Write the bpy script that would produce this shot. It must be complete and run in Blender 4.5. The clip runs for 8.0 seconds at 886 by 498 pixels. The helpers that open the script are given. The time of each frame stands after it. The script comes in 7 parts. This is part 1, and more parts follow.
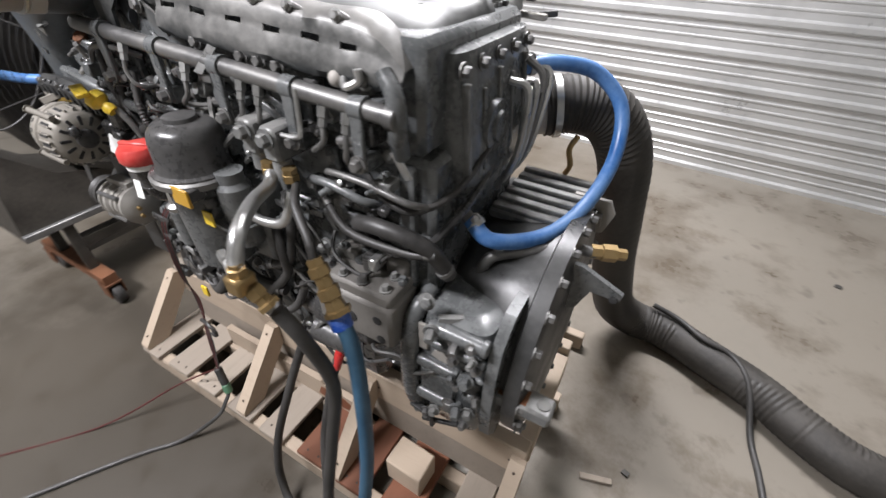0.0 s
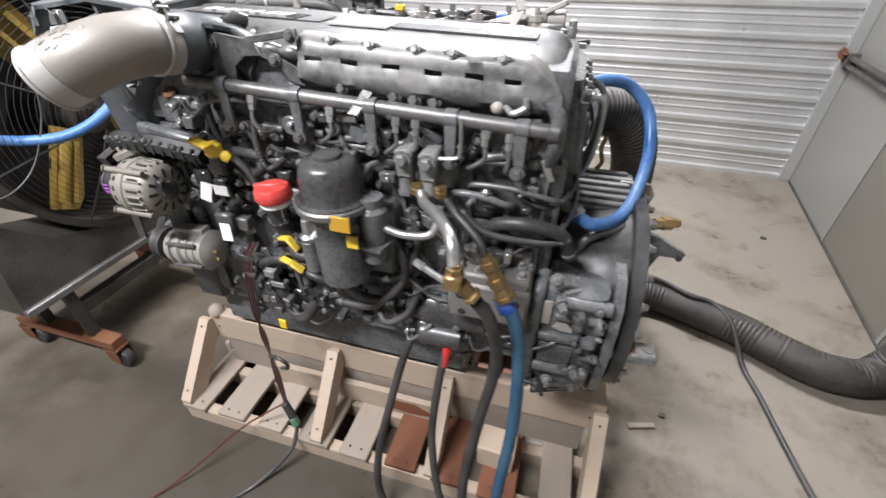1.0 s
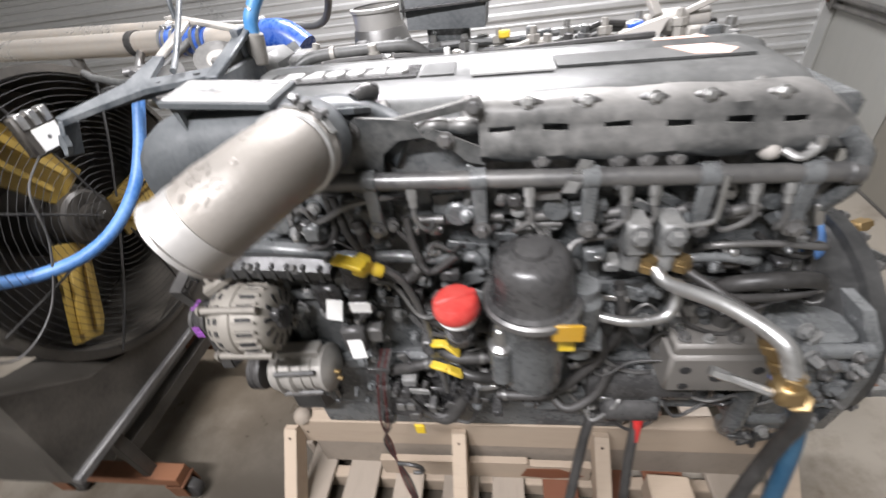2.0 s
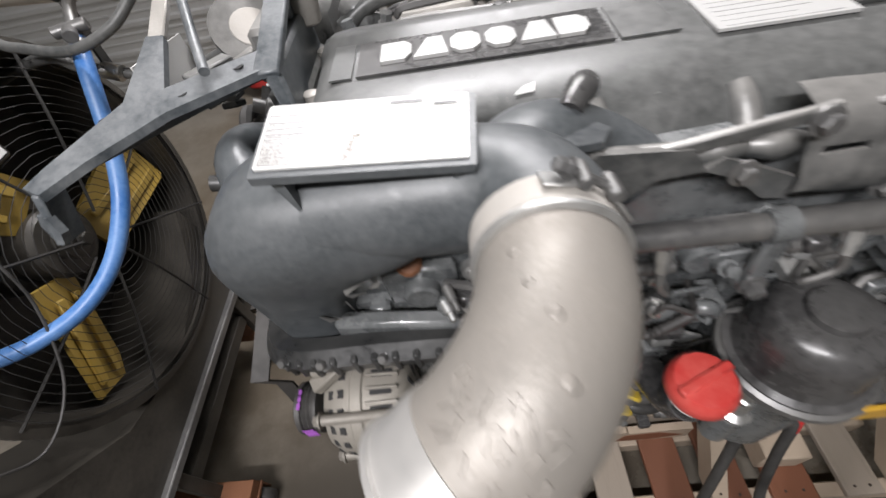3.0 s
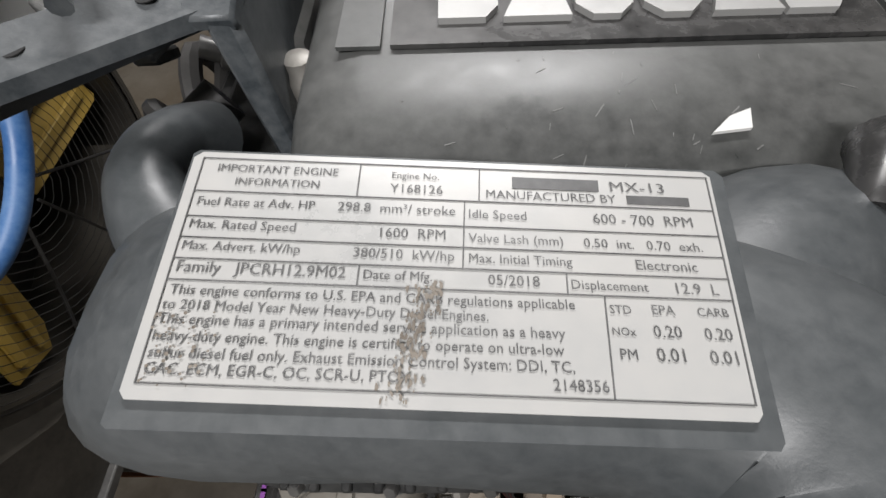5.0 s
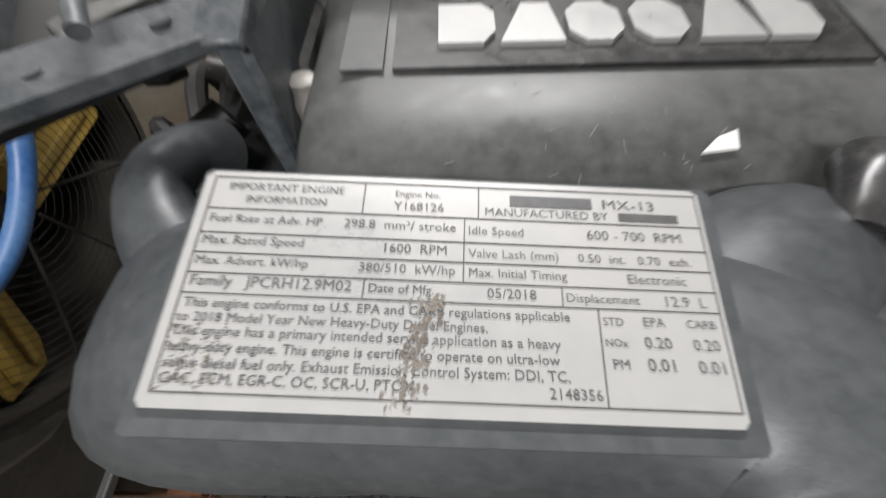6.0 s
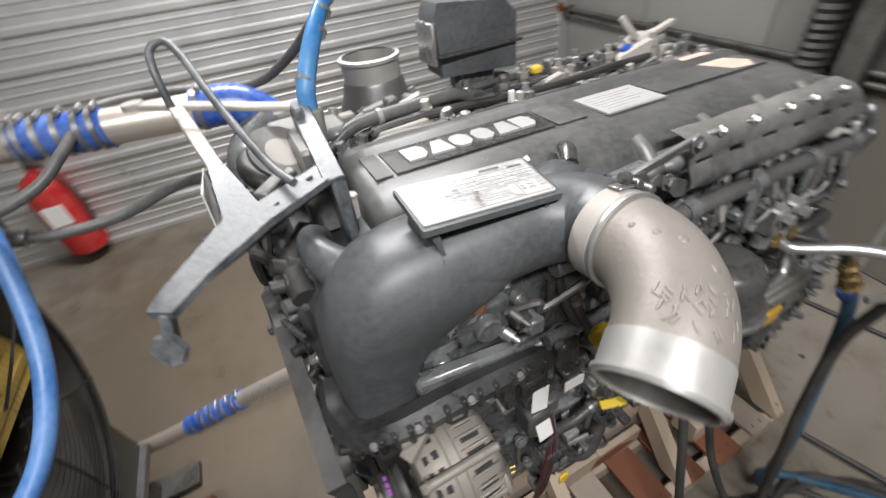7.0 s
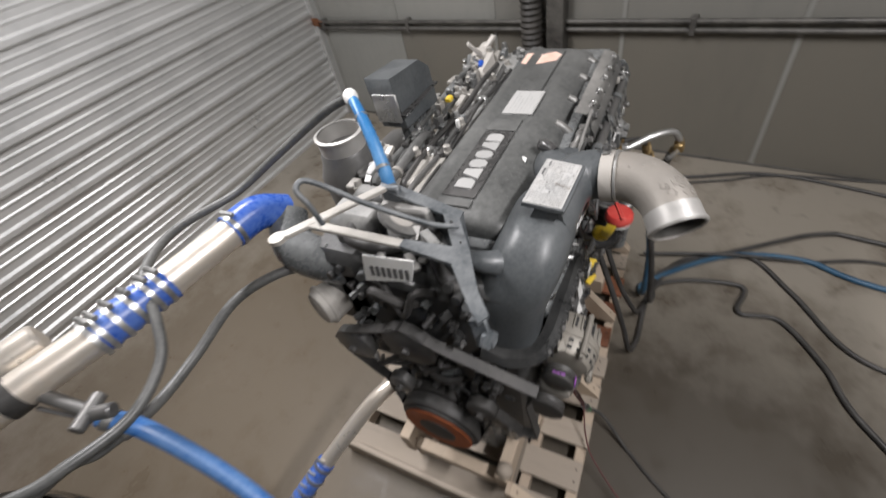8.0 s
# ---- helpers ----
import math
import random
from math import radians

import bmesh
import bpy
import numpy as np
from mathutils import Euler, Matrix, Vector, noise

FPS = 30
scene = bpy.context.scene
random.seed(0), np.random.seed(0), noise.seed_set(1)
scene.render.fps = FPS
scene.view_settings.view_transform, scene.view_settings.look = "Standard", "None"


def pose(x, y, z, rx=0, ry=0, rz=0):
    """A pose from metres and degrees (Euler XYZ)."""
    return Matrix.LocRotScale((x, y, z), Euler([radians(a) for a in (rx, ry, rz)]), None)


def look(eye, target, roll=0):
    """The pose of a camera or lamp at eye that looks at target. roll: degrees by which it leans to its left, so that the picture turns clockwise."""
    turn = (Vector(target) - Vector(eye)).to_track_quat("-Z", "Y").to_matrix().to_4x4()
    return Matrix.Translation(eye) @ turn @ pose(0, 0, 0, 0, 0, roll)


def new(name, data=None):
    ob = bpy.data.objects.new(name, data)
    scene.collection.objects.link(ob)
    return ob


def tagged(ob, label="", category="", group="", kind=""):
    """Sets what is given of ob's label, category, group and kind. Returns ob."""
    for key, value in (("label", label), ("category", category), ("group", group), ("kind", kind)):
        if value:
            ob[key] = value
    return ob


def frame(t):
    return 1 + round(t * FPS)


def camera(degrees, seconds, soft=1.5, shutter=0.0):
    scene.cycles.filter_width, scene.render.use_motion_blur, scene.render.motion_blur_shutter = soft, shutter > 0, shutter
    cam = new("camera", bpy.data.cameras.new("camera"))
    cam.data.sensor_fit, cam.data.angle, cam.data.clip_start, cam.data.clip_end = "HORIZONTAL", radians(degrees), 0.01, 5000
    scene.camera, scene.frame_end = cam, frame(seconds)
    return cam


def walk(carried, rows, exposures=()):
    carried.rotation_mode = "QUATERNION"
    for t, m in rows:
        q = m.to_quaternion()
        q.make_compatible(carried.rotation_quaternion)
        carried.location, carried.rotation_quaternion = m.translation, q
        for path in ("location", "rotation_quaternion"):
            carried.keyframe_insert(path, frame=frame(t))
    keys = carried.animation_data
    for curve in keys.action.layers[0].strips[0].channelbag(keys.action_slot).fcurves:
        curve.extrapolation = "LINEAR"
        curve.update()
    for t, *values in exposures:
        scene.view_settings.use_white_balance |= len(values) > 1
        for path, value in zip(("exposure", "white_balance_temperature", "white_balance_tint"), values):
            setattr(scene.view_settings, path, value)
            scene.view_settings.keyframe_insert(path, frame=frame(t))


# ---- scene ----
cam = camera(93.9, 8.0, shutter=0.5)
PATH = [
    (0, (1.386, -0.66, 1.457), (0.628, 0.713, 0.216), 1.4),
    (0.5, (1.209, -0.813, 1.467), (0.695, 0.704, 0.269), 2.4),
    (1, (1.068, -0.948, 1.508), (0.609, 0.606, 0.336), -0.1),
    (1.5, (0.851, -0.908, 1.492), (0.446, 0.665, 0.324), -3.3),
    (2, (0.582, -0.776, 1.572), (0.281, 0.796, 0.372), -8.9),
    (2.2, (0.494, -0.721, 1.592), (0.255, 0.816, 0.335), -10.1),
    (3.3, (0.22, -0.378, 1.614), (0.028, 0.797, 0.008), -15.3),
    (3.5, (0.204, -0.331, 1.608), (0.016, 0.809, -0.024), -14.5),
    (4, (0.2, -0.265, 1.571), (0.032, 0.763, -0.137), -11.3),
    (4.5, (0.192, -0.245, 1.543), (0.058, 0.743, -0.191), -9.0),
    (5.8, (0.189, -0.235, 1.536), (0.098, 0.751, -0.202), -5.9),
    (6, (0.189, -0.241, 1.543), (0.094, 0.808, -0.157), -6.2),
    (6.5, (0.157, -0.393, 1.632), (0.259, 1.106, 0.312), -6.9),
    (6.8, (0.064, -0.496, 1.656), (0.477, 0.968, 0.357), -7.1),
    (7, (-0.013, -0.533, 1.67), (0.596, 0.907, 0.423), -7.7),
    (7.5, (-0.262, -0.463, 1.789), (0.83, 0.693, 0.576), -13.5),
    (8, (-0.488, -0.356, 1.963), (0.677, 0.475, 0.566), -15.2),
]
walk(cam, [(t, look(eye, target, roll)) for t, eye, target, roll in PATH], [(0, 0.6, 6300, 13), (0.5, 0.69, 6250, 13), (1.0, 0.69, 6280, 13), (2.2, 0.48, 6380, 13), (3.3, -0.35, 6480, 12), (4.0, -0.65, 6500, 11), (4.5, -0.8, 6500, 10), (6.0, -0.88, 6500, 10), (6.6, -0.27, 6650, 12), (7.0, -0.17, 6500, 11), (7.5, -0.38, 6500, 11), (8.0, -0.39, 6500, 12)])

# ---- light ----
w = bpy.data.worlds.new("room_air")
scene.world = w
w.use_nodes = True
w.node_tree.nodes["Background"].inputs[0].default_value = (0.9, 0.95, 1.0, 1)
w.node_tree.nodes["Background"].inputs[1].default_value = 0.02


# ---- materials ----
def mat(name, col, rough=0.6, metal=0.0, dust=None, dust_amt=0.0, scale=6.0, fine=60.0, var=0.25, bump=0.1, up=0.0, rvar=0.15, stretch=None, coat=0.0):
    """A worn surface: base colour with variation at two scales, dust in patches, fine relief; up shifts faces that
    point up towards the dust colour.
    """
    m = bpy.data.materials.new(name)
    m.use_nodes = True
    nt = m.node_tree
    N, L = nt.nodes, nt.links
    bs = N["Principled BSDF"]
    tc = N.new("ShaderNodeTexCoord")
    src = tc.outputs["Object"]
    if stretch:
        mp = N.new("ShaderNodeMapping")
        mp.inputs["Scale"].default_value = stretch
        L.new(src, mp.inputs["Vector"])
        src = mp.outputs["Vector"]
    big, small = N.new("ShaderNodeTexNoise"), N.new("ShaderNodeTexNoise")
    big.inputs["Scale"].default_value, big.inputs["Detail"].default_value = scale, 6
    small.inputs["Scale"].default_value, small.inputs["Detail"].default_value = fine, 5
    small.inputs["Roughness"].default_value = 0.65
    L.new(src, big.inputs["Vector"]), L.new(src, small.inputs["Vector"])
    mul = N.new("ShaderNodeMath")
    mul.operation = "MULTIPLY_ADD"
    L.new(big.outputs["Fac"], mul.inputs[0])
    mul.inputs[1].default_value, mul.inputs[2].default_value = 0.6, 0.0
    add = N.new("ShaderNodeMath")
    add.operation = "MULTIPLY_ADD"
    L.new(small.outputs["Fac"], add.inputs[0])
    add.inputs[1].default_value = 0.4
    L.new(mul.outputs[0], add.inputs[2])
    ramp = N.new("ShaderNodeMapRange")
    ramp.inputs["From Min"].default_value, ramp.inputs["From Max"].default_value = 0.3, 0.7
    ramp.inputs["To Min"].default_value, ramp.inputs["To Max"].default_value = 1 - var, 1 + var
    L.new(add.outputs[0], ramp.inputs["Value"])
    oi = N.new("ShaderNodeObjectInfo")
    rnd = N.new("ShaderNodeMapRange")
    rnd.inputs["To Min"].default_value, rnd.inputs["To Max"].default_value = 1 - var * 0.5, 1 + var * 0.5
    L.new(oi.outputs["Random"], rnd.inputs["Value"])
    vv = N.new("ShaderNodeMath")
    vv.operation = "MULTIPLY"
    L.new(ramp.outputs[0], vv.inputs[0]), L.new(rnd.outputs[0], vv.inputs[1])
    sc = N.new("ShaderNodeVectorMath")
    sc.operation = "SCALE"
    sc.inputs[0].default_value = col
    L.new(vv.outputs[0], sc.inputs["Scale"])
    out = sc.outputs["Vector"]
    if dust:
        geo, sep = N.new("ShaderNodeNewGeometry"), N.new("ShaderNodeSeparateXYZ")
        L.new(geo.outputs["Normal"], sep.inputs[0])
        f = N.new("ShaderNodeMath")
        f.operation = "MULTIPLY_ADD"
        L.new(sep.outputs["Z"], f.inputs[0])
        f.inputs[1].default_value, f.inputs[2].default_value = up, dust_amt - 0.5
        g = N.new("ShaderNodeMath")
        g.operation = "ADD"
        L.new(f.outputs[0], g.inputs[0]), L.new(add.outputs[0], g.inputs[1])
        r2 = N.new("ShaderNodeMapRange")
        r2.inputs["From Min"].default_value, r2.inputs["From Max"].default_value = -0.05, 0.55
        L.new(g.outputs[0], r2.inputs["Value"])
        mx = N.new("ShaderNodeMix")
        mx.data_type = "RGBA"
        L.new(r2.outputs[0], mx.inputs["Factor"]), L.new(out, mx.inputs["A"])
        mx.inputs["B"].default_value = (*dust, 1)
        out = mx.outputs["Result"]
    L.new(out, bs.inputs["Base Color"])
    rr = N.new("ShaderNodeMapRange")
    rr.inputs["From Min"].default_value, rr.inputs["From Max"].default_value = 0.3, 0.7
    rr.inputs["To Min"].default_value, rr.inputs["To Max"].default_value = max(0.03, rough - rvar), min(1, rough + rvar)
    L.new(add.outputs[0], rr.inputs["Value"])
    L.new(rr.outputs[0], bs.inputs["Roughness"])
    bs.inputs["Metallic"].default_value = metal
    bs.inputs["Coat Weight"].default_value = coat
    if bump:
        bp = N.new("ShaderNodeBump")
        bp.inputs["Strength"].default_value, bp.inputs["Distance"].default_value = bump, 0.004
        L.new(add.outputs[0], bp.inputs["Height"])
        L.new(bp.outputs[0], bs.inputs["Normal"])
    return m


DUST = (0.2, 0.19, 0.17)
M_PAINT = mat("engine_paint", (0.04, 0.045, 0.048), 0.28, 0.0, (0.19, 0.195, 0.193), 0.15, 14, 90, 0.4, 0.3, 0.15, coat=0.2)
M_PAINT2 = mat("engine_paint_dusty", (0.06, 0.066, 0.07), 0.36, 0.0, (0.3, 0.295, 0.28), 0.15, 14, 90, 0.35, 0.3, 0.2)
# The last number pales the crown more than the flanks.
M_COVER = mat("cover_plastic", (0.034, 0.037, 0.0365), 0.4, 0.0, (0.17, 0.17, 0.164), 0.06, 6, 70, 0.32, 0.06, 0.16)
M_MANI = mat("manifold_paint", (0.043, 0.05, 0.055), 0.4, 0.0, (0.13, 0.135, 0.136), 0.11, 7, 120, 0.28, 0.14, 0.08)
M_SHIELD = mat("shield_steel", (0.058, 0.062, 0.063), 0.42, 0.25, (0.27, 0.262, 0.247), 0.08, 7, 60, 0.38, 0.25, 0.35)
M_CAST = mat("cast_aluminium", (0.44, 0.42, 0.39), 0.6, 0.12, (0.24, 0.215, 0.185), 0.1, 11, 80, 0.22, 0.35, 0.0)
M_CASTDIRT = mat("cast_aluminium_dirty", (0.48, 0.46, 0.425), 0.48, 0.3, (0.12, 0.11, 0.096), 0.17, 26, 120, 0.4, 0.4)
M_ELBOW = mat("sand_cast_aluminium", (0.27, 0.252, 0.228), 0.5, 0.3, (0.155, 0.137, 0.116), 0.12, 13, 200, 0.26, 0.3, 0.0)
M_CYAN = mat("light_blue_hose", (0.03, 0.19, 0.46), 0.4, 0.0, (0.2, 0.36, 0.52), 0.05, 8, 80, 0.2, 0.06)
M_FAINT = mat("faint_print", (0.36, 0.36, 0.355), 0.6, 0.0, None, 0, 30, 200, 0.3, 0)
M_BADGE = mat("satin_badge", (0.5, 0.5, 0.49), 0.4, 0.3, (0.3, 0.29, 0.28), 0.08, 20, 140, 0.15, 0.06)
M_PAPER = mat("greyed_label_film", (0.42, 0.42, 0.41), 0.45, 0.0, (0.3, 0.29, 0.28), 0.1, 14, 100, 0.1, 0.04)
M_BORE = mat("dark_lining", (0.07, 0.067, 0.062), 0.55, 0.2, (0.15, 0.14, 0.125), 0.1, 12, 80, 0.3, 0.2)
M_SCUFF = mat("pale_scuff", (0.22, 0.22, 0.213), 0.6, 0.0, None, 0, 30, 200, 0.4, 0)
M_CHROME = mat("polished_tube", (0.74, 0.7, 0.64), 0.34, 0.7, (0.5, 0.38, 0.26), 0.05, 6, 60, 0.15, 0.05)
M_STEEL = mat("bright_steel", (0.45, 0.45, 0.44), 0.35, 0.85, None, 0, 12, 90, 0.25, 0.1)
M_LIP = mat("machined_aluminium", (0.5, 0.49, 0.47), 0.45, 0.45, (0.3, 0.28, 0.26), 0.1, 9, 80, 0.2, 0.12)
M_GREYST = mat("grey_steel", (0.16, 0.16, 0.16), 0.45, 0.6, DUST, 0.1, 9, 80, 0.3, 0.15)
M_BRASS = mat("brass", (0.38, 0.26, 0.11), 0.42, 0.8, (0.26, 0.2, 0.12), 0.14, 18, 90, 0.3, 0.15)
M_BLUE = mat("blue_hose_rubber", (0.03, 0.135, 0.4), 0.42, 0.0, (0.2, 0.32, 0.48), 0.09, 8, 80, 0.2, 0.08, 0.05)
M_TEAL = mat("teal_hose_rubber", (0.014, 0.068, 0.135), 0.5, 0.0, (0.08, 0.15, 0.2), 0.08, 8, 80, 0.2, 0.08)
M_SILI = mat("blue_silicone", (0.015, 0.07, 0.36), 0.3, 0.0, (0.2, 0.3, 0.5), 0.05, 10, 80, 0.2, 0.06)
M_BLACK = mat("black_rubber", (0.018, 0.018, 0.018), 0.5, 0.0, (0.09, 0.085, 0.08), 0.1, 9, 90, 0.3, 0.15, 0.1)
M_PLASTIC = mat("black_plastic", (0.018, 0.018, 0.019), 0.28, 0.0, (0.12, 0.117, 0.113), 0.08, 9, 90, 0.25, 0.06, 0.1)
M_GREYHOSE = mat("grey_hose", (0.06, 0.063, 0.062), 0.45, 0.0, (0.2, 0.195, 0.185), 0.1, 9, 90, 0.25, 0.12)
M_FLEX = mat("duct_fabric", (0.016, 0.015, 0.014), 0.58, 0.0, (0.09, 0.082, 0.072), 0.1, 7, 80, 0.3, 0.2, 0.12)
M_RED = mat("red_plastic", (0.46, 0.028, 0.025), 0.35, 0.0, (0.5, 0.15, 0.12), 0.05, 12, 90, 0.15, 0.05)
M_REDPAINT = mat("red_paint", (0.45, 0.015, 0.015), 0.3, 0.0, (0.3, 0.1, 0.09), 0.05, 8, 60, 0.2, 0.04)
M_REDWIRE = mat("dark_red_insulation", (0.07, 0.012, 0.012), 0.45, 0.0, None, 0, 12, 90, 0.3, 0.05)
M_YELLOW = mat("yellow_plastic", (0.72, 0.5, 0.02), 0.4, 0.0, (0.5, 0.4, 0.15), 0.05, 12, 90, 0.15, 0.05)
M_AMBER = mat("amber_plastic", (0.55, 0.3, 0.02), 0.35, 0.0, (0.3, 0.2, 0.05), 0.1, 12, 90, 0.2, 0.05)
M_FANYEL = mat("yellow_blade_paint", (0.42, 0.27, 0.035), 0.5, 0.0, (0.2, 0.15, 0.06), 0.2, 7, 60, 0.25, 0.1)
M_FANBLK = mat("black_fan_paint", (0.014, 0.0135, 0.0125), 0.5, 0.1, (0.09, 0.08, 0.066), 0.16, 7, 70, 0.3, 0.15, 0.12)
M_WHITE = mat("white_paper", (0.78, 0.78, 0.76), 0.55, 0.0, (0.6, 0.58, 0.55), 0.05, 12, 60, 0.06, 0.03)
M_INK = mat("black_print", (0.13, 0.13, 0.13), 0.5, 0.0, None, 0, 30, 200, 0.4, 0)
M_PURPLE = mat("purple_marker", (0.28, 0.08, 0.38), 0.5, 0.0, None, 0, 30, 200, 0.3, 0)
M_LABEL = mat("silver_label", (0.53, 0.53, 0.52), 0.36, 0.15, (0.5, 0.48, 0.45), 0.06, 14, 120, 0.07, 0.05)
M_STAIN = mat("brown_smear", (0.13, 0.105, 0.08), 0.55, 0.0, (0.35, 0.32, 0.28), 0.15, 60, 200, 0.35, 0.05)
M_ORANGE = mat("orange_sticker", (0.7, 0.36, 0.25), 0.5, 0.0, (0.7, 0.6, 0.54), 0.25, 25, 90, 0.2, 0.05)
M_RUST = mat("rusty_steel", (0.24, 0.095, 0.04), 0.75, 0.2, (0.08, 0.045, 0.03), 0.2, 14, 90, 0.4, 0.4)
M_ORPAINT = mat("orange_primer", (0.42, 0.1, 0.025), 0.6, 0.0, (0.08, 0.035, 0.02), 0.15, 9, 70, 0.35, 0.2)
M_WOOD = mat("pale_pine", (0.54, 0.44, 0.335), 0.7, 0.0, (0.25, 0.195, 0.15), 0.2, 5, 30, 0.32, 0.35, 0, 0.1, (0.8, 7, 9))
M_DECK = mat("weathered_pine", (0.38, 0.325, 0.265), 0.75, 0.0, (0.2, 0.17, 0.14), 0.2, 5, 30, 0.38, 0.4, 0, 0.1, (9, 0.8, 7))
M_STAINED = mat("red_stained_wood", (0.2, 0.075, 0.035), 0.65, 0.0, (0.1, 0.04, 0.025), 0.15, 6, 40, 0.35, 0.3, 0, 0.1, (6, 1, 6))
M_NAIL = mat("dark_nail", (0.08, 0.06, 0.05), 0.5, 0.6)
M_GALV = mat("galvanised_sheet", (0.6, 0.605, 0.6), 0.36, 0.55, (0.5, 0.495, 0.485), 0.12, 2.5, 25, 0.18, 0.03, 0, 0.12)
M_PANEL = mat("grey_wall_panel", (0.29, 0.293, 0.273), 0.45, 0.25, (0.26, 0.25, 0.23), 0.12, 1.5, 18, 0.14, 0.04, 0, 0.1, (1, 1, 0.25))
M_TRIM = mat("galvanised_trim", (0.5, 0.51, 0.5), 0.42, 0.5, (0.35, 0.34, 0.33), 0.1, 5, 40, 0.15, 0.04)
M_DARKPIPE = mat("dark_conduit", (0.06, 0.058, 0.055), 0.5, 0.4, DUST, 0.1, 9, 60, 0.3, 0.1)
M_CEIL = mat("ceiling_sheet", (0.5, 0.5, 0.48), 0.7, 0.0, None, 0, 2, 20, 0.1, 0.03)
# Darker casting tone for the front end, flywheel housing and flange.
M_FRONT = mat("black_casting", (0.014, 0.015, 0.016), 0.38, 0.0, (0.07, 0.069, 0.066), 0.1, 12, 90, 0.35, 0.3, 0.1)
M_BRKT = mat("smudged_bracket_paint", (0.058, 0.07, 0.08), 0.42, 0.1, (0.26, 0.265, 0.265), 0.09, 22, 120, 0.3, 0.3, 0.1)
M_GUARD = mat("dark_guard_wire", (0.011, 0.0105, 0.01), 0.75, 0.0, (0.035, 0.031, 0.026), 0.03, 9, 80, 0.3, 0.05)
# Far upper panels: darker copy, partly the wall's light falloff put into the colour.
M_PANEL_FAR = mat("wall_panel_falloff", (0.225, 0.222, 0.203), 0.47, 0.2, (0.17, 0.16, 0.14), 0.14, 1.5, 18, 0.18, 0.04, 0, 0.1, (1, 1, 0.25))
# Browner, darker tone for lower panels past the first.
M_PANEL_BROWN = mat("brown_lower_panel", (0.17, 0.161, 0.138), 0.5, 0.15, (0.12, 0.106, 0.084), 0.14, 1.5, 18, 0.22, 0.04, 0, 0.1, (1, 1, 0.25))
M_VALVE = mat("grey_bare_casting", (0.2, 0.19, 0.175), 0.55, 0.2, (0.09, 0.083, 0.074), 0.14, 18, 110, 0.35, 0.4)
M_ALT = mat("tan_dirty_aluminium", (0.3, 0.28, 0.245), 0.55, 0.25, (0.1, 0.09, 0.076), 0.18, 22, 110, 0.35, 0.4)
# Near-black for pieces that stand in for shade inside slots, holes and the inlet.
M_VOID = mat("opening_shade", (0.02, 0.02, 0.02), 0.8)


